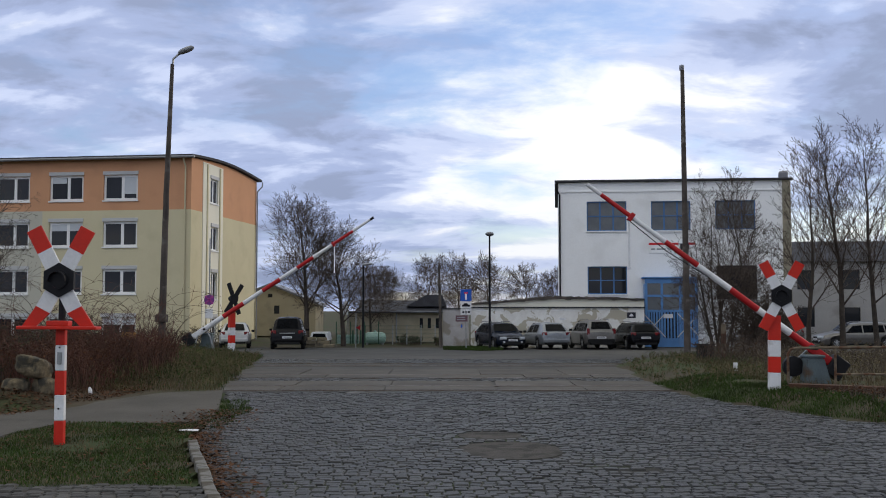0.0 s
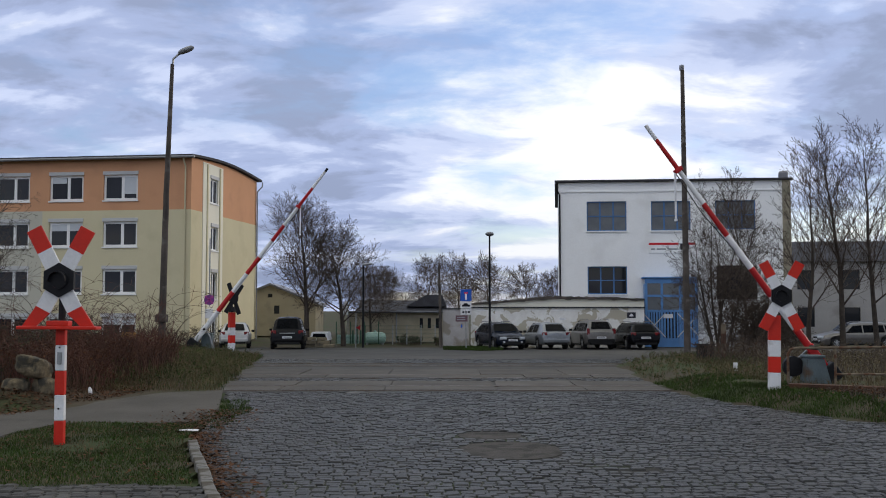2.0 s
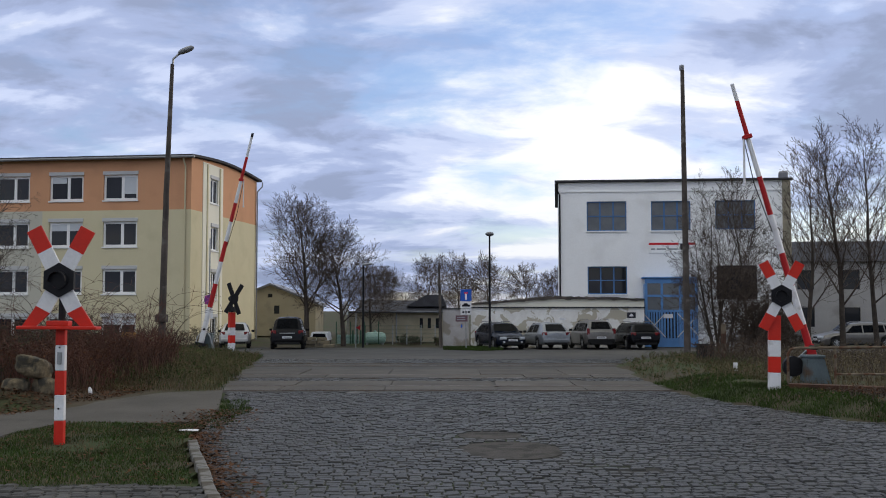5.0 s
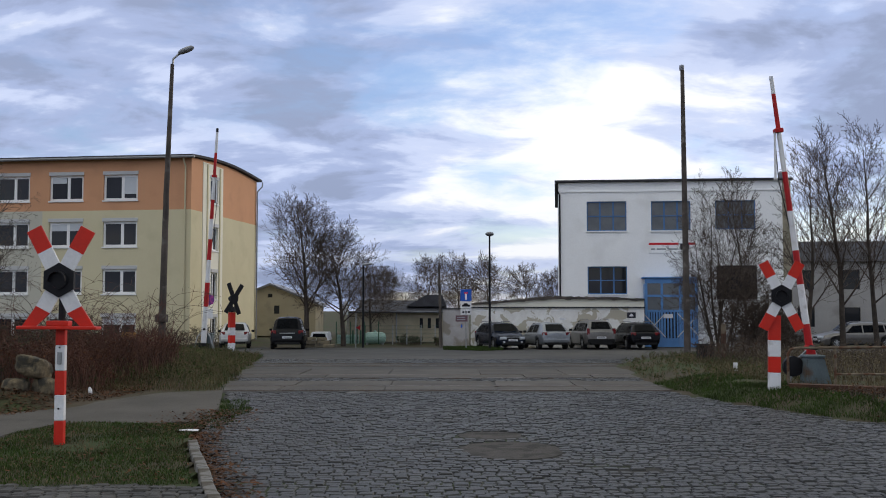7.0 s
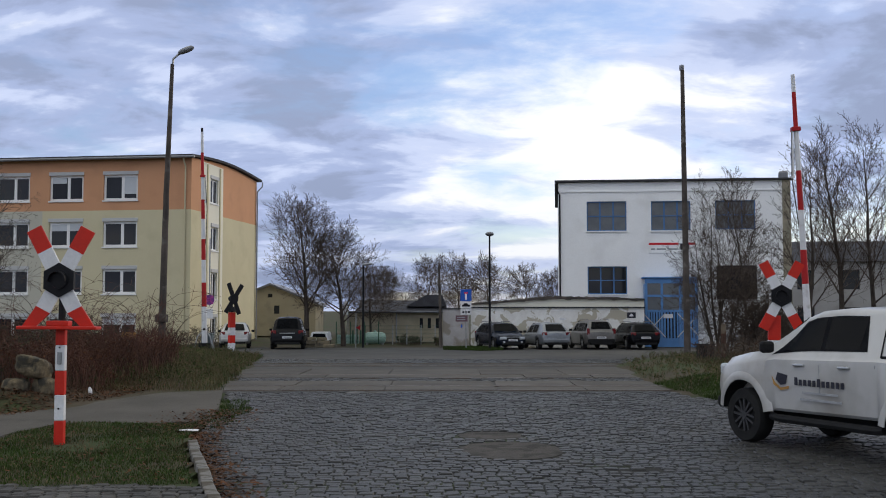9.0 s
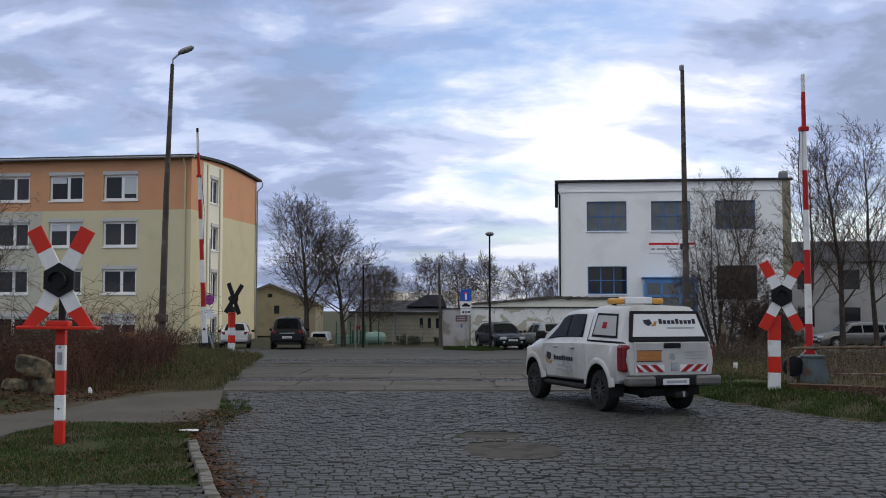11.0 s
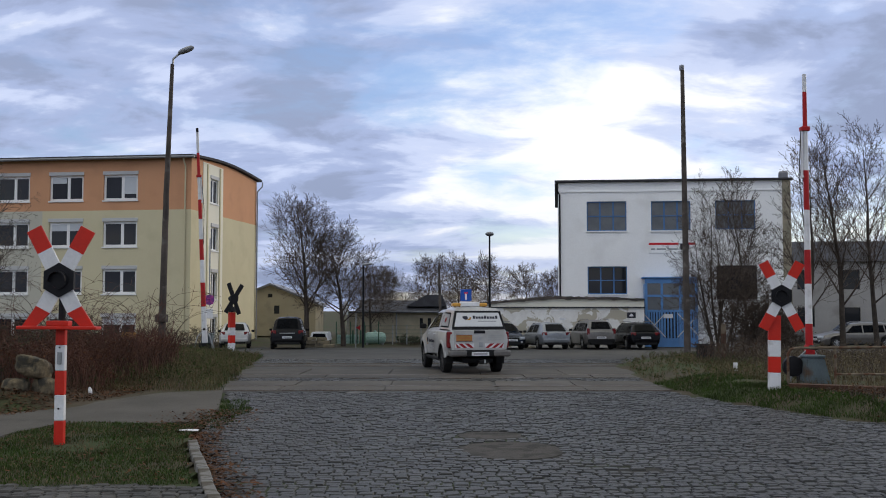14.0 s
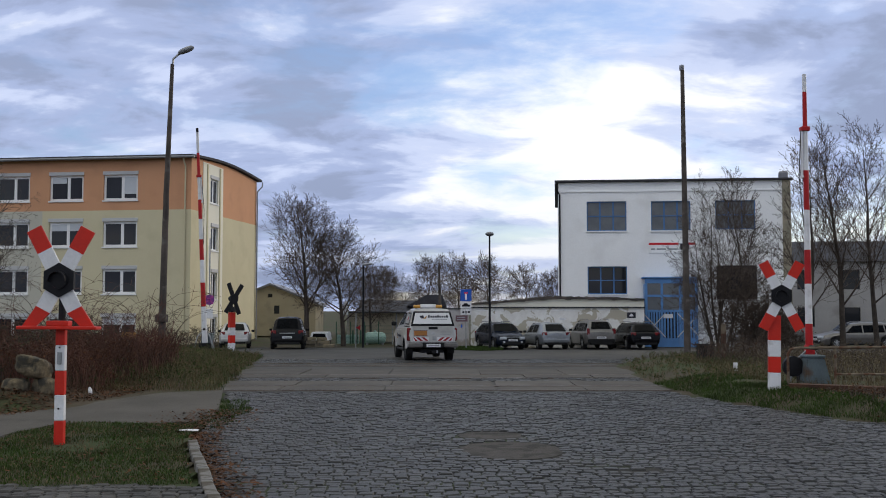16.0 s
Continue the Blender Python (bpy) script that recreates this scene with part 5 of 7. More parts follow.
def front_fittings(th, y, w, lamp_z, grille_z):
    for s in (-1, 1):
        part("headlight", moved(box(-0.19, 0.19, -0.12, 0.04, -0.075, 0.075, 0.035), pose(s * (w - 0.24), y - 0.02, lamp_z, 0, 0, -s * 22)), "headlight", th, "clear headlight")
        part("fog_light", moved(lathe([(0.06, -0.02), (0.05, 0.02)], "y", 12), pose(s * (w - 0.28), y + 0.015, 0.42)), "headlight", th)
    part("grille", box(-0.42, 0.42, y - 0.02, y + 0.03, grille_z - 0.07, grille_z + 0.07, 0.02), "plastic", th, "dark grille")
    part("grille_bar", box(-0.44, 0.44, y + 0.02, y + 0.045, grille_z + 0.055, grille_z + 0.085, 0.008), "chrome", th, "chrome bar")
    part("air_intake", box(-0.6, 0.6, y - 0.05, y + 0.02, 0.28, 0.44, 0.02), "plastic", th, "dark lower intake")
    part("number_plate", box(-0.26, 0.26, y + 0.022, y + 0.04, 0.47, 0.58, 0.004), "white", th, "white number plate")
    part("plate_bar", box(-0.20, 0.20, y + 0.041, y + 0.045, 0.50, 0.55), "greylettering", th, "grey bar of writing")


def car(m, label, paint, kind, category="car"):
    """Parked cars: hatchback, estate-like off-roader or people carrier."""
    L, H, W = {"hatch": (4.2, 1.47, 0.875), "suv": (4.55, 1.66, 0.91), "van": (4.7, 1.77, 0.95), "estate": (4.6, 1.46, 0.88), "cross": (4.25, 1.6, 0.88)}[kind]
    f, r = L / 2, -L / 2
    boxy = kind in ("van", "suv", "cross", "estate")
    back = {"van": 0.36, "estate": 0.50, "cross": 0.36, "suv": 0.4}.get(kind, 0.62)
    hood = 0.97 if kind in ("suv", "van", "cross") else 0.88
    tail = hood + (0.04 if boxy else 0.06)
    top = [(r, 0.70), (r + 0.03, tail - 0.04), (r + 0.10, tail + 0.03), (r + back, H - 0.13), (r + back + 0.16, H - 0.05), (r + back + 0.5, H - 0.008), (-0.1, H), (f - L * 0.40, H - 0.05), (f - L * 0.36, H - 0.10), (f - L * 0.25, hood + 0.06), (f - L * 0.15, hood), (f - 0.30, hood - 0.10), (f - 0.06, hood - 0.24), (f, 0.56)]
    belt = [(r, 0.66), (r + 0.06, tail - 0.05), (f - L * 0.27, hood - 0.03), (f - 0.3, hood - 0.2), (f, 0.5)]
    wide = [(r, W - 0.16), (r + 0.10, W - 0.07), (r + 0.35, W - 0.015), (r + 0.8, W), (f - 0.9, W), (f - 0.35, W - 0.06), (f - 0.1, W - 0.2), (f, W - 0.34)]
    roof = [(r, W - 0.16), (r + back, W - 0.33), (f - L * 0.42, W - 0.31), (f - L * 0.27, W - 0.16), (f, W - 0.3)]
    wb = L * 0.60
    ya, yb = wb / 2 + 0.06, -wb / 2 + 0.02
    wr = 0.35 if kind in ("suv", "van", "cross") else 0.325
    sh = Shell(top, belt, wide, roof, 0.22, (ya, yb), wr + 0.04, [(r, 0.40), (r + 0.4, 0.26), (f - 0.5, 0.2), (f, 0.26)], 0.34, 0.02, 1.0)
    th = empty({"van": "minivan", "suv": "off_roader", "cross": "off_roader"}.get(kind, "car"), m, label, category, "parked cars")
    part("body", sh.mesh(r, f, 0.07), paint, th, "", True)
    part("windscreen", sh.cross_window(f - L * 0.385, f - L * 0.262, 0.90), "glass", th, "dark windscreen")
    part("rear_window", sh.cross_window(r + 0.14, r + back + 0.03, 0.84), "glass", th, "dark rear window")
    mid = -0.02 * L
    for s in (-1, 1):
        part("side_window", sh.side_window((mid + 0.05, f - L * 0.29), (mid + 0.05, f - L * 0.40), s), "glass", th, "dark side window")
        part("side_window", sh.side_window((r + back * 0.75 + 0.62, mid - 0.02), (r + back * 0.75 + 0.66, mid - 0.02), s), "glass", th, "dark side window")
        if boxy:
            part("quarter_window", sh.side_window((r + back * 0.6 + 0.14, r + back * 0.75 + 0.55), (r + back * 0.75 + 0.24, r + back * 0.75 + 0.59), s), "glass", th, "dark quarter window")
        part("door_mirror", moved(box(-0.09, 0.09, -0.05, 0.06, -0.065, 0.065, 0.03), pose(s * (W + 0.09), f - L * 0.33, hood + 0.06)), "plastic" if kind != "van" else paint, th, "door mirror")
        part("sill_trim", box(s * W - 0.05 if s > 0 else s * W - 0.005, s * W + 0.005 if s > 0 else s * W + 0.05, yb + wr + 0.06, ya - wr - 0.06, 0.21, 0.30, 0.01), "plastic", th, "dark sill")
        for y in (mid + 0.30, mid - 0.55):
            part("door_handle", box(s * W - 0.02, s * W + 0.02, y, y + 0.16, hood - 0.16, hood - 0.13, 0.008), paint, th)
        for y in (ya, yb):
            wheel(th, s * (W - 0.125), y, wr, 0.21, "alloy" if kind == "van" else "chrome")
        if kind in ("suv", "cross", "estate"):
            part("roof_rail", tube([(s * (W - 0.30), r + back + 0.25, H - 0.01), (s * (W - 0.30), r + back + 0.4, H + 0.045), (s * (W - 0.30), f - L * 0.5, H + 0.045), (s * (W - 0.30), f - L * 0.44, H - 0.03)], 0.018, 6), "zinc", th, "roof rail", True)
    rear_fittings(th, r + 0.02, W - 0.10, hood - (0.02 if kind != "cross" else -0.02), 0.34 if kind == "cross" else 0.17, 0.66 if kind != "hatch" else 0.46, 0.15 if kind == "cross" else 0.28, hood - 0.10 if kind == "van" else None, paint if kind in ("hatch", "van", "estate") else "plastic", (0.38, 0.60))
    part("rear_apron", box(-W + 0.28, W - 0.28, r - 0.03, r + 0.3, 0.27, 0.41, 0.03), "plastic", th, "dark rear apron")
    front_fittings(th, f - 0.01, W - 0.1, hood - 0.25, hood - 0.27)
    part("aerial", tube([(0, r + back + 0.3, H), (0, r + back + 0.12, H + 0.16)], 0.006, 5), "black", th)
    return th


car(pose(3.18, 60.3, fall(60), 0, 0, 195), "dark blue-black estate car parked nose out by the wall", "carnavy", "estate")
car(pose(5.72, 60.3, fall(60), 0, 0, 12), "silver-blue hatchback parked facing the garage wall", "carsilver", "hatch")
car(pose(8.28, 60.3, fall(60), 0, 0, 8), "taupe off-roader with roof rails facing the garage wall", "cargrey", "cross")
car(pose(10.68, 60.2, fall(60), 0, 0, 6), "black estate car parked facing the garage wall", "carblack", "estate")
car(pose(-8.72, 60.9, fall(60), 0, 0, 6), "black people carrier with a chrome tailgate strip", "carblack", "van")
car(pose(-11.95, 62.1, fall(61), 0, 0, 9), "white hatchback parked before the cream block", "carwhite", "hatch")
car(pose(23.2, 60.5, fall(60), 0, 0, 92), "grey estate car parked behind bare trees", "cargrey", "estate")
car(pose(19.3, 64.5, fall(60), 0, 0, 95), "grey car parked behind bare trees", "cargrey", "hatch")


def pickup():
    top = [(-2.66, 1.16), (-2.64, 1.27), (-2.60, 1.335), (-2.42, 1.83), (-2.30, 1.955), (-1.2, 1.98), (-1.02, 1.965), (-0.98, 1.90), (-0.2, 1.91), (0.28, 1.875), (0.52, 1.79), (1.20, 1.32), (1.7, 1.27), (2.15, 1.19), (2.36, 1.06), (2.46, 0.80)]
    belt = [(-2.66, 1.1), (-2.6, 1.28), (-0.95, 1.29), (0.9, 1.25), (1.2, 1.21), (2.1, 1.08), (2.35, 0.93), (2.46, 0.68)]
    wide = [(-2.66, 0.86), (-2.5, 0.90), (-2.0, 0.915), (1.6, 0.915), (2.0, 0.88), (2.3, 0.76), (2.46, 0.56)]
    roof = [(-2.66, 0.80), (-2.3, 0.66), (-1.0, 0.67), (0.3, 0.64), (0.6, 0.66), (1.18, 0.80), (2.46, 0.56)]
    sh = Shell(top, belt, wide, roof, 0.45, (1.575, -1.575), 0.49, [(-2.66, 0.62), (-2.2, 0.52), (1.9, 0.46), (2.36, 0.38), (2.46, 0.44)], 0.41, 0.05)
    th = empty("pickup_truck", pose(0, 0, 0), "white pickup truck with white canopy, amber light bar and dark lettering", "pickup truck")
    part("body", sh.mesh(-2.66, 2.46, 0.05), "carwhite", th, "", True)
    part("windscreen", sh.cross_window(0.56, 1.12, 0.88), "glass", th, "dark windscreen")
    for s in (-1, 1):
        part("window_surround", sh.side_window((-0.74, 1.02), (-0.66, 0.46), s, 0.13, 0.97, 0.0045, 14), "black", th, "black window surround")
        part("front_window", sh.side_window((0.08, 0.98), (0.08, 0.42), s, 0.17, 0.94), "glass", th, "dark door window")
        part("back_window", sh.side_window((-0.60, 0.0), (-0.66, 0.0), s, 0.17, 0.94), "glass", th, "dark door window")
        part("canopy_frame", sh.side_window((-2.18, -1.12), (-2.02, -1.18), s, 0.14, 0.90, 0.008), "black", th, "black rubber window frame")
        part("canopy_window", sh.side_window((-2.12, -1.18), (-1.98, -1.23), s, 0.21, 0.83, 0.014), "film", th, "white filmed canopy window")
        part("red_badge", sh.side_window((-1.68, -1.50), (-1.68, -1.50), s, 0.42, 0.62, 0.019), "signred", th, "red square badge")
        part("canopy_seam", sh.side_window((-2.52, -0.98), (-2.52, -0.98), s, -0.02, 0.045, 0.009, 12), "black", th, "black canopy seam")
        part("pillar_gap", sh.side_window((-0.99, -0.965), (-0.99, -0.965), s, 0.0, 0.9, 0.006, 1), "plastic", th, "gap between cab and canopy")
        part("door_mirror", moved(box(-0.11, 0.10, -0.05, 0.06, -0.08, 0.085, 0.045), pose(s * 1.02, 0.90, 1.37)), "plastic", th, "black door mirror")
        part("side_step", moved(tube([(0, -1.02, 0.42), (0, -0.9, 0.40), (0, 0.9, 0.40), (0, 1.02, 0.42)], 0.055, 8), Matrix.Translation((s * 0.86, 0, 0))), "plastic", th, "black side step", True)
        for y in (0.30, -0.52):
            part("door_handle", box(s * 0.915 - 0.03, s * 0.915 + 0.03, y, y + 0.20, 1.125, 1.16, 0.012), "chrome", th, "chrome door handle")
        for y, z0, z1 in ((1.07, 0.5, 1.2), (0.03, 0.5, 1.24), (-0.93, 0.9, 1.24)):
            part("door_gap", box(s * 0.903 - 0.012, s * 0.903 + 0.012, y - 0.003, y + 0.003, z0 + 0.30, z1 - 0.08), "greylettering", th, "door seam")
        # plain mark and bars of writing on the doors
        x0, x1 = (s * 0.9 + 0.0175, s * 0.9 + 0.021) if s > 0 else (s * 0.9 - 0.021, s * 0.9 - 0.0175)
        mk = part("door_mark", prism([(0.62, 1.00), (0.82, 1.03), (0.86, 0.93), (0.76, 0.86), (0.66, 0.88)], "x", x0, x1), "lettering", th, "dark printed mark")
        part("mark_swoosh", prism([(0.94, 0.98), (0.90, 0.86), (0.76, 0.79), (0.60, 0.82), (0.60, 0.855), (0.76, 0.825), (0.87, 0.89)], "x", x0, x1), "gold", th, "ochre printed curve")
        y = 0.50
        for k in range(11):
            hgt = 0.105 if k in (0, 5) else 0.08
            part("letter_bar", box(x0, x1, y - 0.070, y - 0.014, 0.875, 0.875 + hgt), "lettering", th, "dark bar of writing")
            y -= 0.085
        for z, n0, n1 in ((0.77, -0.30, 0.36), (0.68, -0.36, 0.40)):
            part("letter_bar", box(x0 - s * 0.016, x1 - s * 0.016, n0, n1, z, z + 0.03), "greylettering", th, "grey bar of writing")
        part("tail_light", moved(box(-0.13, 0.09, -0.045, 0.22, -0.25, 0.24, 0.05), pose(s * 0.83, -2.58, 1.02, 0, 0, s * 6)), "taillight", th, "red tail light")
        part("light_insert", moved(box(-0.05, 0.05, -0.055, -0.038, -0.05, 0.05, 0.01), pose(s * 0.82, -2.585, 0.98, 0, 0, s * 6)), "headlight", th, "clear reversing light")
        part("mud_flap", box(s * 0.78 - 0.12, s * 0.78 + 0.12, -2.10, -2.08, 0.30, 0.60), "rubber", th)
        part("headlight", moved(box(-0.2, 0.2, -0.25, 0.06, -0.08, 0.09, 0.04), pose(s * 0.62, 2.26, 1.0, 0, 0, -s * 30)), "headlight", th, "clear headlight")
    # tail: tailgate panel, window in the canopy, warning stripes, bumper
    slope = math.atan2(0.18, 0.495)
    tilt = Matrix.Translation((0, -2.595, 1.345)) @ Matrix.Rotation(-slope, 4, "X")
    def tail(bm):
        return moved(bm, tilt)
    part("rear_window_frame", tail(prism([(-0.815, -0.025), (0.815, -0.025), (0.69, 0.545), (-0.69, 0.545)], "y", -0.024, 0.012, 0.005)), "black", th, "black rubber window frame")
    part("rear_window", tail(prism([(-0.73, 0.05), (0.73, 0.05), (0.63, 0.48), (-0.63, 0.48)], "y", -0.032, -0.025)), "film", th, "white filmed rear window")
    part("tail_mark", tail(prism([(-0.48, 0.36), (-0.34, 0.38), (-0.30, 0.30), (-0.38, 0.25), (-0.45, 0.29)], "y", -0.037, -0.0325)), "lettering", th, "dark printed mark")
    part("tail_swoosh", tail(prism([(-0.36, 0.25), (-0.24, 0.25), (-0.2, 0.34), (-0.25, 0.34), (-0.28, 0.29)], "y", -0.037, -0.0325)), "gold", th, "ochre printed curve")
    for k in range(9):
        part("letter_bar", tail(box(-0.16 + k * 0.085, -0.095 + k * 0.085, -0.037, -0.0325, 0.29, 0.36 if k % 4 else 0.385)), "lettering", th, "dark bar of writing")
    part("letter_bar", tail(box(-0.02, 0.55, -0.037, -0.0325, 0.20, 0.225)), "greylettering", th, "grey bar of writing")
    part("canopy_handle", tail(box(-0.10, 0.10, -0.05, -0.026, 0.48, 0.52, 0.008)), "black", th, "black handle")
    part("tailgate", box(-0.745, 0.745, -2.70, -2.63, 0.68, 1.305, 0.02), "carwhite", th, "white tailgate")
    part("tail_seam", box(-0.80, 0.80, -2.64, -2.60, 1.312, 1.342, 0.006), "black", th, "black canopy seam")
    part("tailgate_handle", box(-0.17, 0.17, -2.716, -2.698, 1.20, 1.29, 0.015), "black", th, "black tailgate handle")
    part("badge", lathe([(0.06, -2.712), (0.05, -2.698)], "y", 16), "chrome", th, "round chrome badge").location.z = 1.06
    part("warning_panel", box(-0.70, -0.22, -2.712, -2.701, 0.97, 1.15, 0.003), "ambersheet", th, "orange warning panel with writing")
    for z in (1.01, 1.085):
        part("letter_bar", box(-0.66, -0.24, -2.716, -2.7125, z, z + 0.035), "gold", th, "dark bar of writing")
    for z in (1.0, 1.06, 1.12):
        part("letter_bar", box(0.26, 0.66, -2.706, -2.7015, z, z + 0.014), "greylettering", th, "fine grey bar of writing")
    for z in (0.962, 1.15):
        part("panel_rim", box(-0.712, -0.208, -2.715, -2.7005, z, z + 0.012), "lettering", th, "dark panel rim")
    part("lock_plate", box(-0.02, 0.11, -2.712, -2.701, 0.80, 0.94), "greylettering", th, "grey sticker")
    for s in (-1, 1):
        part("stripe_panel", box(min(s * 0.16, s * 0.73), max(s * 0.16, s * 0.73), -2.707, -2.701, 0.775, 0.905), "white", th, "white reflective strip")
        for k in range(3):
            c = s * (0.17 + 0.20 * k)
            far = min(0.275, 0.73 - abs(c))
            part("warning_stripe", prism([(c, 0.776), (c + s * min(0.105, far), 0.776), (c + s * far, 0.904), (c + s * min(0.15, far - 0.02), 0.904)], "y", -2.712, -2.7072), "warnred", th, "red warning stripe")
    part("bumper", box(-0.90, 0.90, -2.82, -2.60, 0.52, 0.72, 0.04), "plastic", th, "dark bumper core")
    for s in (-1, 1):
        part("bumper_corner", box(min(s * 0.40, s * 0.92), max(s * 0.40, s * 0.92), -2.86, -2.58, 0.53, 0.71, 0.045), "cargrey", th, "dark grey bumper corner")
    part("number_plate", box(-0.26, 0.26, -2.845, -2.822, 0.55, 0.66, 0.004), "white", th, "white number plate")
    part("plate_bar", box(-0.2, 0.2, -2.85, -2.846, 0.58, 0.63), "greylettering", th, "grey bar of writing")
    part("tow_hook", lathe([(0.03, 0.34), (0.03, 0.44)], "z", 10), "chrome", th, "tow ball").location = (0.12, -2.88, 0)
    part("tow_arm", box(-0.04, 0.2, -2.9, -2.2, 0.32, 0.42, 0.02), "plastic", th, "tow bar")
    part("chassis", box(-0.45, 0.45, -2.5, 2.0, 0.33, 0.47, 0.02), "plastic", th, "dark chassis")
    part("rear_axle", moved(lathe([(0.05, -0.7), (0.07, -0.1), (0.16, -0.05), (0.16, 0.12), (0.07, 0.17), (0.05, 0.7)], "x", 12), pose(0, -1.575, 0.385)), "plastic", th, "rear axle", True)
    part("grille", box(-0.5, 0.5, 2.38, 2.49, 0.74, 0.96, 0.03), "chrome", th, "chrome grille")
    part("front_bumper", box(-0.66, 0.66, 2.30, 2.51, 0.42, 0.60, 0.05), "plastic", th, "dark lower bumper")
    # amber light bar across the cab roof
    bar = part("light_bar", box(-0.29, 0.29, -1.48, -1.18, 2.0, 2.13, 0.02), "white", th, "white centre of the light bar")
    for s in (-1, 1):
        part("beacon", box(min(s * 0.292, s * 0.54), max(s * 0.292, s * 0.54), -1.47, -1.19, 1.995, 2.105, 0.035), "amber", bar, "amber beacon")
        part("bar_foot", box(s * 0.45 - 0.03, s * 0.45 + 0.03, -1.38, -1.28, 1.93, 1.997), "plastic", bar, "bar foot")
    part("roof_aerial", tube([(0, -0.2, 1.89), (0, -0.45, 2.06)], 0.006, 5), "black", th)
    wheels = []
    for s in (-1, 1):
        for y in (1.575, -1.575):
            bm = bmesh.new()
            last = None
            for k in range(19):
                a = radians(7 + 166 * k / 18)
                rim_x = lerp_table(wide, y + 0.478 * math.cos(a)) + 0.022
                row = [bm.verts.new((s * x, y + r * math.cos(a), 0.40 + r * math.sin(a))) for x, r in ((0.60, 0.10), (0.60, 0.478), (rim_x, 0.478), (rim_x, 0.486))]
                if last:
                    for q in range(3):
                        bm.faces.new((last[q], last[q + 1], row[q + 1], row[q]))
                last = row
            bmesh.ops.recalc_face_normals(bm, faces=bm.faces[:])
            part("arch_liner", bm, "plastic", th, "black wheel arch liner")
            lip = bmesh.new()
            last = None
            for k in range(25):
                a = radians(8 + 164 * k / 24)
                x0 = lerp_table(wide, y + 0.55 * math.cos(a)) - 0.02
                row = [lip.verts.new((s * x, y + r * math.cos(a), 0.40 + r * math.sin(a))) for x, r in ((x0, 0.635), (x0 + 0.042, 0.595), (x0 + 0.060, 0.535), (x0 + 0.054, 0.488), (x0 - 0.03, 0.486))]
                if last:
                    for q in range(4):
                        lip.faces.new((last[q], last[q + 1], row[q + 1], row[q]))
                last = row
            bmesh.ops.recalc_face_normals(lip, faces=lip.faces[:])
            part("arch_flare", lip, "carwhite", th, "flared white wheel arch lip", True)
    for s in (-1, 1):
        for y in (1.575, -1.575):
            wheels.append((wheel(th, s * 0.775, y, 0.385, 0.25, "alloy", 6), s * 0.775, y))
    return th, wheels


truck, truck_wheels = pickup()

# ---- trees, bushes, grass ----


class Soup:
    """Collects thin tubes and blades quickly into one mesh."""

    def __init__(self):
        self.v, self.f = [], []

    def limb(self, pts, radii, sides=4):
        ring0 = None
        for i, p in enumerate(pts):
            d = (pts[min(i + 1, len(pts) - 1)] - pts[max(i - 1, 0)])
            a = d.orthogonal().normalized()
            c = d.normalized().cross(a)
            b = len(self.v)
            for j in range(sides):
                k = 2 * math.pi * j / sides
                q = p + (a * math.cos(k) + c * math.sin(k)) * radii[i]
                self.v.append((q.x, q.y, q.z))
            if ring0 is not None:
                for j in range(sides):
                    self.f.append((ring0 + j, ring0 + (j + 1) % sides, b + (j + 1) % sides, b + j))
            ring0 = b

    def blade(self, x, y, z, hgt, w, rnd, lean=0.4):
        a, l = rnd.uniform(0, 6.283), rnd.uniform(0, lean) * hgt
        b = rnd.uniform(0, 6.283)
        c, s = math.cos(a) * w, math.sin(a) * w
        lx, ly = math.cos(b) * l, math.sin(b) * l
        n = len(self.v)
        self.v += [(x - c, y - s, z - 0.02), (x + c, y + s, z - 0.02), (x + c * 0.7 + lx * 0.4, y + s * 0.7 + ly * 0.4, z + hgt * 0.6), (x - c * 0.7 + lx * 0.4, y - s * 0.7 + ly * 0.4, z + hgt * 0.6), (x + lx, y + ly, z + hgt)]
        self.f += [(n, n + 1, n + 2, n + 3), (n + 3, n + 2, n + 4)]

    def leaf(self, p, size, rnd, flat=False):
        a = Vector((rnd.uniform(-1, 1), rnd.uniform(-1, 1), rnd.uniform(-0.25, 0.25) if flat else rnd.uniform(-1, 1))).normalized() * size
        b = a.cross(Vector((rnd.uniform(-0.3, 0.3), rnd.uniform(-0.3, 0.3), 1)) if flat else Vector((rnd.uniform(-1, 1), rnd.uniform(-1, 1), rnd.uniform(-1, 1)))).normalized() * size * 0.6
        n = len(self.v)
        for q in (p - a, p + b, p + a, p - b):
            self.v.append((q.x, q.y, q.z))
        self.f.append((n, n + 1, n + 2, n + 3))

    def ob(self, name, mat, parent=None, label=""):
        me = bpy.data.meshes.new(name)
        me.from_pydata(self.v, [], self.f)
        me.materials.append(M[mat])
        o = new(name, me)
        if parent:
            o.parent = parent
        if label:
            o["label"] = label
        return o


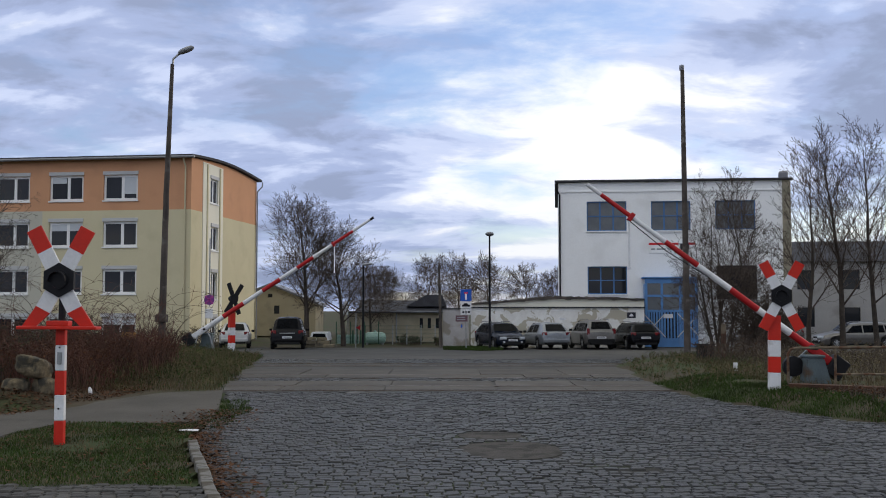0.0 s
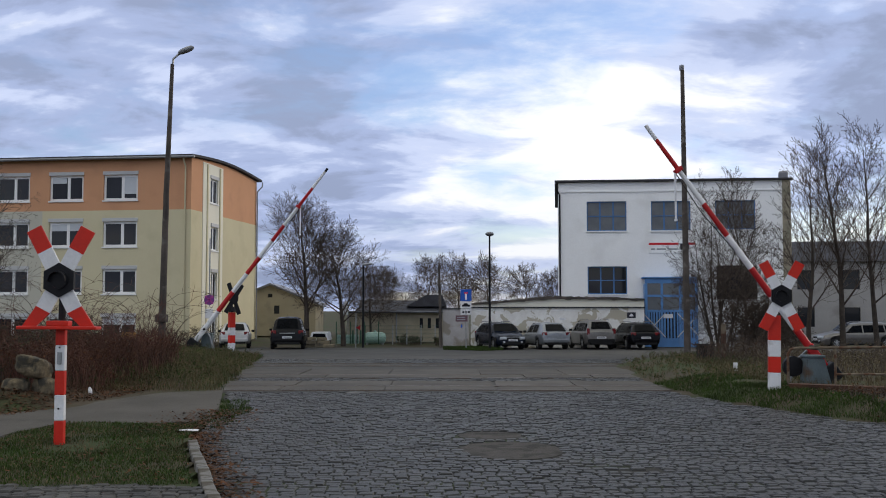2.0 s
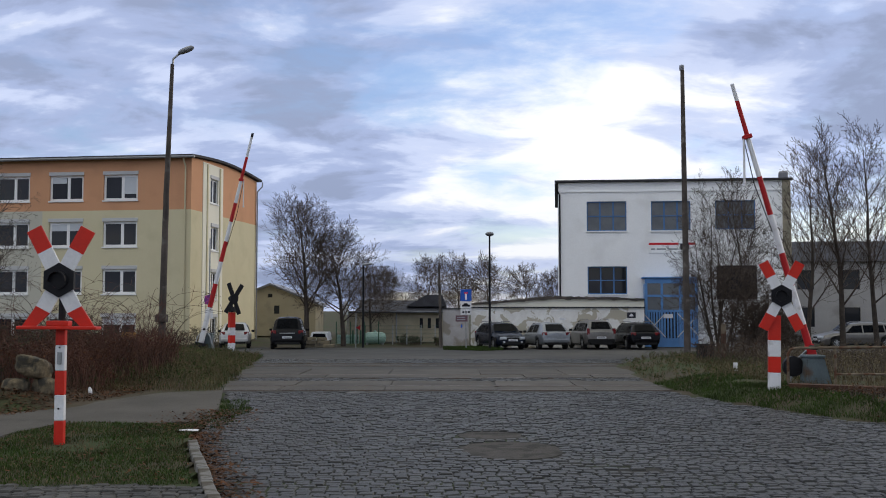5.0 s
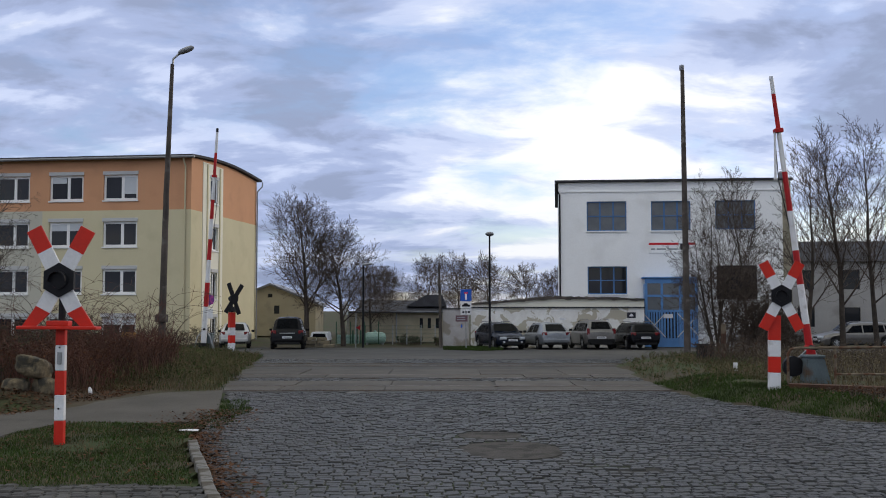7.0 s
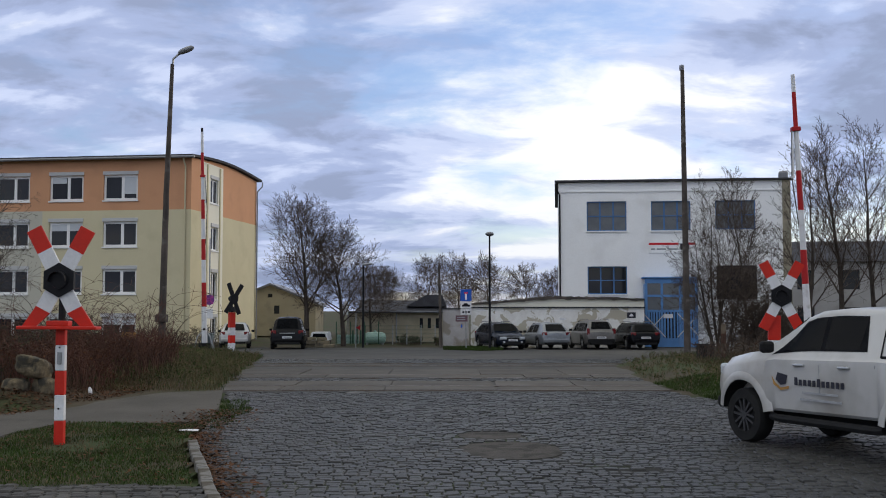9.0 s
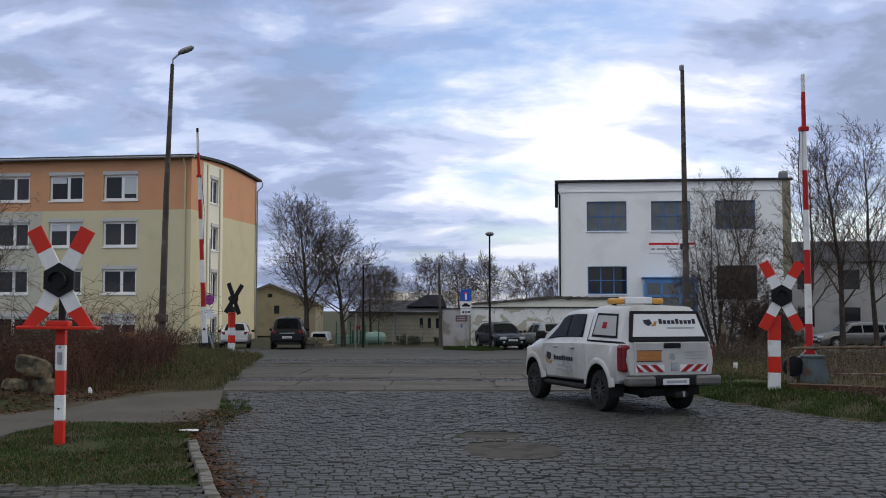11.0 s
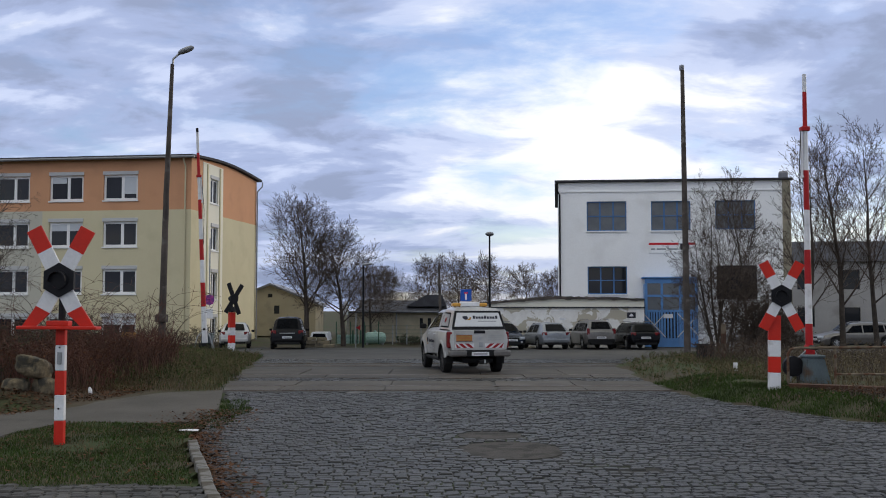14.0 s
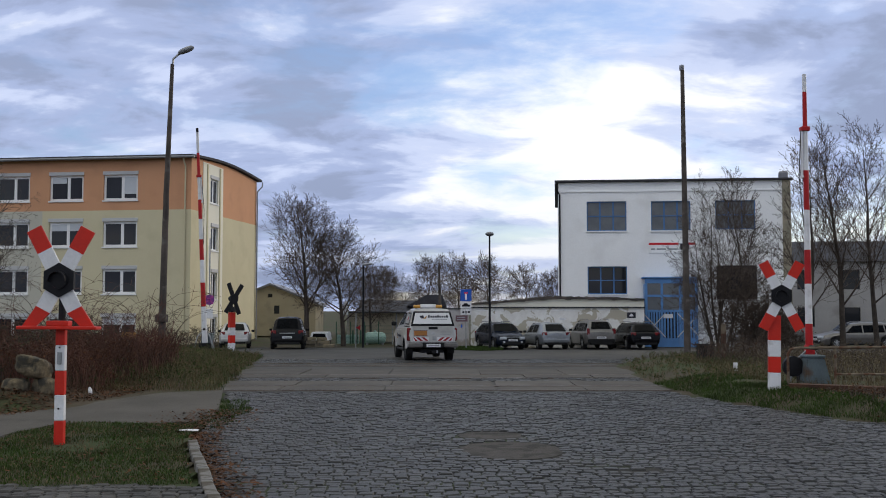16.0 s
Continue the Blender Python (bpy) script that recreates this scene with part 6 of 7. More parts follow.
def grow(soups, p, d, length, r, level, top, rnd, counts, up, spread, min_r=0.009, low=0.26, reach=(0.45, 0.66), thin=(0.24, 0.36)):
    """A branch and, along it, its side branches."""
    n = 7 if level == 0 else 5 if level == 1 else 3 if level < top else 2
    pts, rad, dirs = [p.copy()], [r], [d.copy()]
    for i in range(n):
        wob = 0.09 if level == 0 else 0.085
        d = (d + Vector((rnd.uniform(-wob, wob), rnd.uniform(-wob, wob), rnd.uniform(-wob, wob) * 0.6 + up * (0.04 if level == 0 else 0.13)))).normalized()
        p = p + d * (length / n)
        pts.append(p.copy())
        dirs.append(d.copy())
        rad.append(max(min_r, r * (1 - (0.93 if level == 0 else 0.75) * (i + 1) / n)))
    soups[0 if level == 0 else 1].limb(pts, rad, 8 if level == 0 else 5 if level == 1 else 3)
    if level >= top:
        return
    k = counts[level]
    for c in range(k):
        f0 = low if level == 0 else 0.15
        f = f0 + (0.99 - f0) * (c + rnd.random() * 0.8) / k
        q = f * n
        i = min(int(q), n - 1)
        at = pts[i].lerp(pts[i + 1], q - i)
        axis = dirs[i].orthogonal().normalized()
        axis = Matrix.Rotation(c * 2.4 + rnd.uniform(-0.6, 0.6), 3, dirs[i]) @ axis
        ang = spread * rnd.uniform(0.7, 1.25) * (1.05 - 0.35 * f) * (1.0 if level == 0 else 0.9)
        nd = Matrix.Rotation(ang, 3, axis) @ dirs[i]
        nl = length * (rnd.uniform(*reach) if level == 0 else rnd.uniform(0.42, 0.64)) * (1.15 - 0.70 * f if level == 0 else 1.0 - 0.35 * f)
        grow(soups, at, nd, nl, max(min_r, rad[i] * (rnd.uniform(*thin) if level == 0 else rnd.uniform(0.34, 0.5))), level + 1, top, rnd, counts, up, spread, min_r)


def tree(x, y, hgt, seed, label, counts=(13, 8, 6, 3), spread=0.85, up=0.6, r=None, lean=(0, 0), stems=1, name="tree", min_r=0.009, z=None, low=0.26, reach=(0.45, 0.66), thin=(0.24, 0.36)):
    rnd = random.Random(seed)
    th = empty(name, pose(x, y, land(x, y) - 0.05 if z is None else z), label, "tree", "bare trees")
    wood, crown = Soup(), Soup()
    for s in range(stems):
        o = Vector((rnd.uniform(-0.5, 0.5), rnd.uniform(-0.4, 0.4), 0)) if stems > 1 else Vector((0, 0, 0))
        d = Vector((lean[0] + (rnd.uniform(-0.35, 0.35) if stems > 1 else 0), lean[1] + (rnd.uniform(-0.2, 0.2) if stems > 1 else 0), 1)).normalized()
        grow((wood, crown), o, d, hgt * (rnd.uniform(0.7, 1.0) if stems > 1 else 1) * 0.93, r or hgt * 0.017, 0, len(counts), rnd, counts, up, spread, min_r, low, reach, thin)
    wood.ob("trunk", "bark", th, "dark bare trunk")
    crown.ob("crown", "twig", th, "leafless branches and twigs")
    return th


tree(-8.35, 66.0, 8.5, 11, "bare deciduous tree with a rounded crown by the yard", (24, 12, 8, 2), 0.92, 0.22, 0.19, min_r=0.007, low=0.24, reach=(0.44, 0.58), thin=(0.3, 0.42))
tree(-6.2, 67.0, 6.8, 23, "bare leaning tree beside the yard entrance", (22, 12, 8, 2), 0.98, 0.2, 0.17, (-0.10, 0), min_r=0.007, low=0.22, reach=(0.5, 0.68), thin=(0.3, 0.42))
tree(-4.9, 73.0, 4.9, 29, "small bare brown tree before the sheds", (16, 10, 8, 2), 1.1, 0.2, 0.10, min_r=0.008, reach=(0.5, 0.7), thin=(0.3, 0.42))
for i, (x, y, hh) in enumerate(((-5.3, 104, 5.8), (-1.6, 108, 7.1), (1.5, 106, 7.0), (4.7, 104, 6.8), (8.8, 108, 6.2), (11.2, 106, 5.6))):
    tree(x, y, hh, 40 + i, "bare tree in the distant row", (20, 11, 7, 2), 0.98, 0.22, 0.14, min_r=0.010, low=0.2, reach=(0.48, 0.64), thin=(0.3, 0.42))
# growth before the white building and by the parking place
tree(12.55, 48.0, 8.2, 61, "bare many-stemmed shrub tree before the white building", (13, 6, 5, 2), 0.9, 0.3, 0.07, stems=5, min_r=0.006, low=0.15, reach=(0.34, 0.5), thin=(0.3, 0.42))
tree(12.2, 47.2, 4.2, 71, "bare bush with outward arching twigs", (12, 6, 5, 2), 1.15, 0.05, 0.04, stems=5, name="shrub", min_r=0.006, low=0.12)
tree(13.3, 46.0, 2.9, 62, "dense low thicket by the tracks", (11, 7, 5, 3), 1.1, 0.15, 0.04, stems=8, name="shrub", min_r=0.006, low=0.08)
tree(15.3, 49.0, 2.2, 72, "low bare thicket behind the barrier", (10, 6, 5, 3), 1.1, 0.15, 0.035, stems=7, name="shrub", min_r=0.006, low=0.08)
tree(15.0, 53.0, 8.7, 63, "slim bare tree by the parking place", (20, 7, 5, 2), 0.8, 0.6, 0.10, (-0.05, 0), min_r=0.007, low=0.22, reach=(0.28, 0.42), thin=(0.3, 0.42))
tree(17.0, 50.0, 9.5, 64, "tall bare tree by the parking place", (22, 8, 5, 2), 0.8, 0.6, 0.13, min_r=0.007, low=0.22, reach=(0.28, 0.42), thin=(0.28, 0.4))
tree(18.75, 50.5, 10.4, 65, "tall bare tree with a dark trunk", (24, 8, 5, 2), 0.8, 0.6, 0.16, min_r=0.007, low=0.22, reach=(0.26, 0.40), thin=(0.28, 0.4))
tree(21.0, 52.0, 10.9, 66, "tall bare tree with a broad crown", (24, 8, 5, 2), 0.85, 0.55, 0.15, min_r=0.007, low=0.22, reach=(0.28, 0.42), thin=(0.28, 0.4))
tree(-14.15, 31.0, 5.8, 67, "bare tree with fine twigs reaching over the bank", (22, 9, 6, 3), 1.05, 0.25, 0.11, (0.06, 0), min_r=0.004, low=0.2)


def bramble(name, label, x0, x1, y0, y1, hgt, n, mat, seed, arch=0.5, inside=lambda x, y: True, leaves=0, leafmat="leaf", thick=1.0):
    """A tangle of thin arching canes rooted over an area."""
    rnd = random.Random(seed)
    th = empty(name, pose(0, 0, 0), label, "bush", kind="")
    canes, lv = Soup(), Soup()
    made = 0
    while made < n:
        x, y = rnd.uniform(x0, x1), rnd.uniform(y0, y1)
        if not inside(x, y):
            made += 0.2
            continue
        made += 1
        hh = hgt * rnd.uniform(0.45, 1.0) * (0.72 + 0.5 * noise.noise((x * 0.6, y * 0.6, seed)))
        a = rnd.uniform(0, 6.283)
        out = hh * arch * rnd.uniform(0.3, 1.4)
        z = land(x, y) - 0.03
        pts = []
        for k in range(7):
            f = k / 6
            pts.append(Vector((x + math.cos(a) * out * f * (0.5 + 0.5 * f) + rnd.uniform(-0.04, 0.04), y + math.sin(a) * out * f * (0.5 + 0.5 * f) + rnd.uniform(-0.04, 0.04), z + hh * (2.1 * f - 1.25 * f * f) / 0.88)))
        canes.limb(pts, [thick * r for r in (0.008, 0.0075, 0.007, 0.006, 0.005, 0.004, 0.003)], 3)
        for _ in range(3):
            f = rnd.uniform(0.3, 1)
            q = pts[min(5, int(f * 6))].lerp(pts[min(6, int(f * 6) + 1)], f * 6 % 1)
            e = q + Vector((rnd.uniform(-0.3, 0.3), rnd.uniform(-0.3, 0.3), rnd.uniform(0.0, 0.3))) * hh * 0.8
            canes.limb([q, e], [0.005 * thick, 0.003 * thick], 3)
            for _ in range(leaves):
                lv.leaf(q.lerp(e, rnd.random()) + Vector((rnd.uniform(-0.06, 0.06), rnd.uniform(-0.06, 0.06), rnd.uniform(-0.06, 0.06))), rnd.uniform(0.012, 0.03), rnd)
    tagged(canes.ob("cane_tangle", mat, th, "tangled thin canes"), kind="stuff")
    if leaves:
        tagged(lv.ob("foliage", leafmat, th, "withered leaves still on the canes"), kind="stuff")
    return th


def left_bank(x, y):
    return lerp_table(ROAD_LEFT, y) - x > 1.9 + max(0, 27 - y) * 0.42


bramble("bramble", "red-brown bramble thicket on the bank beside the path", -12.6, -6.2, 23.4, 33.0, 1.25, 2600, "redtwig", 5, 0.7, left_bank, 3)
bramble("bramble", "dark thicket of evergreen and bare stems on the bank", -15.5, -9.6, 22.0, 32.0, 1.35, 1500, "twig", 6, 0.5, left_bank, 5, "ivy")
bramble("bramble", "tall arching bare canes above the thicket", -11.6, -7.2, 26.5, 31.0, 2.6, 190, "redtwig", 7, 1.0, left_bank, 0, "leaf", 1.15)
bramble("bramble", "low brown weeds along the guard rail", 7.6, 15.0, 17.0, 21.6, 0.30, 1300, "twig", 8, 0.6, lambda x, y: x - lerp_table(ROAD_RIGHT, y) > 1.2, 1)
bramble("bramble", "withered weeds beyond the guard rail", 8.8, 20.0, 25.0, 40.0, 0.75, 1500, "twig", 9, 0.6, lambda x, y: x - lerp_table(ROAD_RIGHT, y) > 2.2, 2, "drygrass")
bramble("bramble", "low bushes at the foot of the cream block", -30.0, -13.0, 64.5, 67.0, 1.7, 1300, "twig", 10, 0.5, lambda x, y: True, 3, "ivy")


bramble("weeds", "shaggy withered weeds along the road edge by the tracks", -10.5, -5.4, 25.6, 44.0, 0.33, 1100, "drygrass", 12, 0.7, lambda x, y: 0.1 < lerp_table(ROAD_LEFT, y) - x < 3.2, 2, "grass")
bramble("weeds", "shaggy withered weeds on the verge by the tracks", 5.4, 12.0, 25.0, 41.0, 0.3, 900, "drygrass", 13, 0.8, lambda x, y: 0.1 < x - lerp_table(ROAD_RIGHT, y) < 4.0, 2, "grass")
bramble("twig_clump", "bare twigs grown round the marker post", 8.2, 10.4, 33.4, 35.4, 1.35, 170, "twig", 16, 0.7, lambda x, y: True, 1)
bramble("low_shrub", "small dark evergreen shrubs before the shed", -2.9, -1.4, 68.6, 69.6, 0.75, 110, "twig", 14, 0.5, lambda x, y: True, 10, "ivy")
bramble("low_shrub", "small dark evergreen shrub beside the low wall", -0.5, 0.3, 68.0, 69.0, 0.7, 70, "twig", 15, 0.5, lambda x, y: True, 10, "ivy")


def turf(name, label, x0, x1, y0, y1, n, h0, h1, w, mat, seed, inside, lean=0.5, patch=0.0, surface=land):
    rnd = random.Random(seed)
    s = Soup()
    for _ in range(n):
        x, y = rnd.uniform(x0, x1), rnd.uniform(y0, y1)
        if not inside(x, y) or noise.noise((x * 0.9, y * 0.9, seed)) < patch - 0.25 + rnd.uniform(-0.2, 0.2):
            continue
        s.blade(x, y, surface(x, y), rnd.uniform(h0, h1), w, rnd, lean)
    o = s.ob(name, mat)
    return tagged(o, label, "grass", kind="stuff")


def in_plot(x, y):
    c = False
    for (xa, ya), (xb, yb) in zip(PLOT, PLOT[1:] + PLOT[:1]):
        if (ya > y) != (yb > y) and x < (xb - xa) * (y - ya) / (yb - ya) + xa:
            c = not c
    return c


def off_right(lo, hi):
    return lambda x, y: lo < x - lerp_table(ROAD_RIGHT, y) + 0.25 * noise.noise((x, y, 1)) < hi


def off_left(lo, hi):
    return lambda x, y: lo < lerp_table(ROAD_LEFT, y) - x + 0.25 * noise.noise((x, y, 4)) < hi


turf("grass_tufts", "short worn green grass on the small plot", -6.6, -2.5, 10.9, 17.8, 42000, 0.018, 0.06, 0.005, "grass", 31, in_plot, 1.1, 0.04, lambda x, y: 0.025 - 0.02 * max(0, 11.8 - y) + 0.03 * noise.noise((x, y, 3)))
turf("dry_grass_tufts", "withered grass mixed into the plot", -6.6, -2.5, 10.9, 17.8, 9000, 0.02, 0.06, 0.006, "drygrass", 32, in_plot, 1.2, 0.06, lambda x, y: 0.025 - 0.02 * max(0, 11.8 - y) + 0.03 * noise.noise((x, y, 3)))
turf("verge_grass", "green grass on the verge round the crossing sign", 4.9, 10.5, 16.0, 27.5, 60000, 0.025, 0.09, 0.006, "grass", 33, lambda x, y: x < 8.1 + 0.5 * noise.noise((x * 2, y * 2, 5)) and off_right(0.02, 2.3)(x, y), 1.0, -0.1)
turf("verge_dry_grass", "long withered grass along the tracks", 5.2, 20.0, 21.5, 42.0, 42000, 0.05, 0.22, 0.006, "drygrass", 34, off_right(1.9, 12.0), 0.8, 0.08)
turf("bank_dry_grass", "long withered grass at the roadside by the tracks", -12.0, -5.0, 24.8, 46.0, 36000, 0.05, 0.20, 0.006, "drygrass", 35, off_left(0.05, 5.0), 0.9, 0.04)
turf("bank_green_grass", "green grass tufts at the roadside by the tracks", -10.0, -5.0, 25.0, 46.0, 13000, 0.04, 0.16, 0.006, "grass", 36, off_left(0.0, 3.0), 0.9, 0.0)
turf("joint_grass", "grass growing from the road edge joints", -5.0, -3.2, 17.0, 22.5, 5000, 0.02, 0.07, 0.006, "grass", 37, lambda x, y: -0.45 < lerp_table(ROAD_LEFT, y) - x + 0.2 * noise.noise((x * 2, y * 2, 8)) < 0.12, 0.9, 0.05, lambda x, y: 0.0)
turf("yard_grass", "grass strip before the low wall", 0.0, 3.2, 54.6, 61.5, 14000, 0.05, 0.17, 0.014, "grass", 38, lambda x, y: y > 55.6 + 1.3 * abs(x - 2.0) + 0.5 * noise.noise((x, y, 4)), 0.7, -0.3, lambda x, y: fall(y))


def litter_leaves():
    rnd = random.Random(91)
    s = Soup()
    for _ in range(5000):
        y = rnd.uniform(9.4, 27.0)
        e = lerp_table(ROAD_LEFT, y)
        r = rnd.random()
        if y < 16.5:
            x = e + abs(rnd.gauss(0.05, 0.22))
            z = 0.015
        elif y < 20:
            x = e + rnd.gauss(0.05, 0.35)
            z = 0.035
        else:
            x = e - 1.9 - max(0, 27 - y) * 0.42 + rnd.gauss(-0.2, 0.6)
            z = land(x, y) + 0.03
        s.leaf(Vector((x, y, z + rnd.uniform(0, 0.02))), rnd.uniform(0.02, 0.045), rnd, True)
    for _ in range(2500):
        x, y = rnd.uniform(-6.5, -2.8), rnd.uniform(11.6, 17.8)
        if in_plot(x, y) and rnd.random() < 0.5:
            s.leaf(Vector((x, y, 0.06)), rnd.uniform(0.015, 0.035), rnd, True)
    for _ in range(5000):
        x, y = rnd.uniform(6.0, 14.0), rnd.uniform(14.0, 23.0)
        if 0.1 < x - lerp_table(ROAD_RIGHT, y) < 3.5 and (x > 7.2 or rnd.random() < 0.15):
            s.leaf(Vector((x, y, land(x, y) + rnd.uniform(0.02, 0.08))), rnd.uniform(0.015, 0.04), rnd, True)
    for _ in range(16000):
        x, y = rnd.uniform(-11.5, -6.0), rnd.uniform(19.0, 27.5)
        if 1.7 < lerp_table(ROAD_LEFT, y) - x - max(0, 25.2 - y) * 0.32 < 4.5:
            s.leaf(Vector((x, y, land(x, y) + 0.02)), rnd.uniform(0.02, 0.05), rnd, True)
    tagged(s.ob("fallen_leaves", "leaf"), "brown fallen leaves along kerb and path", "leaves", kind="stuff")


litter_leaves()


def boulder(x, y, z, sx, sy, sz, seed):
    bm = bmesh.new()
    bmesh.ops.create_icosphere(bm, subdivisions=4, radius=1.0)
    for v in bm.verts:
        n = noise.noise(v.co * 1.1 + Vector((seed, 0, 0))) * 0.35 + noise.noise(v.co * 3.0 + Vector((seed, 4, 0))) * 0.12
        q = v.co / (abs(v.co.x) ** 5 + abs(v.co.y) ** 5 + abs(v.co.z) ** 5) ** 0.2 * 0.85
        n = n * 0.5 + noise.noise(v.co * 6.0 + Vector((seed, 8, 0))) * 0.06
        v.co = Vector((q.x * sx, q.y * sy, q.z * sz)) * (1 + n)
    o = tagged(part("boulder", bm, "rock", smooth=True), "rough brown sandstone block at the path edge", "stone", "stone blocks")
    o.matrix_basis = pose(x, y, z, 5 * seed, 3 * seed, 31 * seed)


for i, q in enumerate(((-8.55, 21.6, 0.26, 0.30, 0.28, 0.30), (-8.02, 21.8, 0.26, 0.28, 0.28, 0.30), (-8.3, 21.9, 0.72, 0.46, 0.34, 0.24), (-9.3, 21.5, 0.2, 0.40, 0.34, 0.26))):
    boulder(*q, i + 1)


def yard_bits():
    tk = empty("gas_tank", pose(-4.45, 70.5, -0.45), "pale green horizontal gas tank on feet", "tank")
    part("shell", moved(lathe([(0.10, -0.72), (0.28, -0.66), (0.37, -0.52), (0.385, -0.44), (0.385, 0.44), (0.37, 0.52), (0.28, 0.66), (0.10, 0.72)], "x", 24), pose(0, 0, 0.52)), "tank", tk, "", True)
    part("dome", lathe([(0.11, 0.88), (0.11, 0.99), (0.04, 1.02)], "z", 12), "tank", tk, "valve cover", True)
    for x in (-0.55, 0.45):
        part("foot", box(x, x + 0.12, -0.28, 0.28, 0, 0.24), "galv", tk, "steel foot")
    fn = empty("wire_fence", pose(-6.8, 68.6, -0.28), "low green and grey wire mesh fence", "fence")
    for i in range(9):
        part("post", box(0.9 * i - 0.03, 0.9 * i + 0.03, -0.03, 0.03, 0, 1.25 if i > 3 else 1.45), "fence" if i < 4 else "galv", fn)
    for i in range(14):
        z = 0.1 + i * 0.085
        part("wire", tube([(0, -0.04, z), (7.2, -0.04, z)], 0.006, 4), "fence", fn)
    for i in range(4):
        part("board", box(0.25 * i + 1.0, 0.25 * i + 1.12, -0.06, -0.042, 0.05, 0.9 + 0.3 * (i % 2)), "fence", fn, "green board")
    part("sheet", box(0.05, 1.45, 0.05, 0.07, 0.05, 0.62, 0.006), "tank", fn, "pale green sheet panel")
    gt = empty("gate_post_sign", pose(-5.0, 61.8, -0.26), "small red and white arrow plate on a post", "road sign")
    part("post", tube([(0, 0, 0), (0, 0, 2.0)], 0.03, 6), "galv", gt)
    part("plate", prism([(0, 1.15), (0.26, 1.0), (0.26, 1.3)], "y", -0.05, -0.035), "warnred", gt, "red arrow plate")
    st = empty("stone_pile", pose(-8.05, 62.5, -0.26), "low stack of sandy kerbstones in the yard", "stone pile")
    rnd = random.Random(17)
    for x, z, w in ((0.0, 0, 0.6), (0.62, 0, 0.5), (1.14, 0, 0.62), (0.1, 0.2, 0.66), (0.78, 0.2, 0.72), (0.2, 0.4, 0.5), (0.72, 0.4, 0.6)):
        part("stone", moved(box(0, w - 0.02, -0.3, 0.3, z, z + rnd.uniform(0.17, 0.195), 0.025), pose(x, rnd.uniform(-0.08, 0.08), 0, 0, 0, rnd.uniform(-5, 5))), "sandkerb", st)
    cb = empty("works_trailer", pose(-7.4, 64.2, -0.26), "low white works trailer with a dark window behind the stones", "trailer")
    part("body", prism([(-0.58, 0.32), (0.58, 0.32), (0.52, 0.84), (-0.46, 0.84)], "y", 0, 1.9, 0.04), "white", cb, "white trailer body")
    part("window", prism([(-0.40, 0.50), (0.42, 0.50), (0.38, 0.76), (-0.34, 0.76)], "y", -0.012, -0.002), "glass", cb, "dark window")
    for sgn in (-1, 1):
        part("wheel", moved(lathe([(0.10, -0.07), (0.22, -0.07), (0.22, 0.07), (0.10, 0.07)], "x", 16), pose(sgn * 0.5, 1.0, 0.22)), "rubber", cb, "black tyre", True)
    part("axle", box(-0.5, 0.5, 0.95, 1.05, 0.18, 0.34), "galv", cb, "steel axle")
    wb = empty("white_banner", pose(-6.55, 71.5, -0.28), "white upright sheet beside the shed", "banner")
    part("sheet", prism([(-0.28, 1.85), (0.22, 1.85), (0.2, 2.75), (0.02, 2.78), (-0.1, 2.4)], "y", -0.01, 0.01), "white", wb)
    part("pole", tube([(0.24, 0.02, 0), (0.24, 0.02, 2.8)], 0.025, 6), "galv", wb)
    for x, y, s, label in ((-7.65, 23.4, 0.05, "crumpled white paper scrap on the bank"), (-3.85, 16.5, 0.09, "white paper strip lying in the grass")):
        bm = bmesh.new()
        bmesh.ops.create_icosphere(bm, subdivisions=2, radius=s)
        for v in bm.verts:
            v.co *= 1 + 0.5 * noise.noise(v.co * 18)
            v.co.z *= 1.9 if y > 20 else 0.15
            v.co.x *= 1 if y > 20 else 2.0
        tagged(part("paper_scrap", bm, "white"), label, "litter", "paper scraps").matrix_basis = pose(x, y, land(x, y) + 0.08 if y > 20 else 0.05)
    yp = empty("yellow_marker", pose(-8.75, 30.0, 0.25), "small yellow marker plate in the thicket", "marker plate")
    part("plate", box(-0.2, 0.2, -0.012, 0.012, 0.85, 1.02, 0.004), "gold", yp)
    part("stake", tube([(0, 0.03, -0.2), (0, 0.03, 1.0)], 0.02, 6), "galv", yp)


yard_bits()


# ---- what moves ----
BOOM_R = [(0.0, 36.5), (0.5, 41.2), (1.0, 45.8), (1.5, 50.0), (2.0, 54.2), (2.5, 58.1), (3.0, 61.9), (3.5, 65.4), (4.2, 70.0), (5.2, 75.6), (6.3, 80.1), (7.0, 83.0), (8.0, 85.8), (9.0, 87.6), (10.5, 89.4), (12.5, 90.0), (16.0, 90.0)]
BOOM_L = [(0.0, 33.6), (0.5, 37.9), (1.0, 43.0), (1.5, 48.2), (2.0, 52.9), (2.5, 57.4), (3.0, 61.6), (3.5, 65.4), (4.0, 68.7), (5.0, 76.8), (5.7, 83.2), (6.3, 86.0), (6.6, 86.7), (7.0, 87.0), (7.4, 87.2), (7.8, 87.5), (8.2, 88.3), (8.6, 89.7), (8.8, 90.5), (9.0, 91.4), (9.2, 92.1), (10.0, 92.7), (12.5, 92.8), (16.0, 92.8)]
LAMP_ON = [(0.17, 0.84), (1.19, 1.85), (2.22, 2.87), (3.22, 3.87), (4.18, 4.86), (5.2, 5.86)]
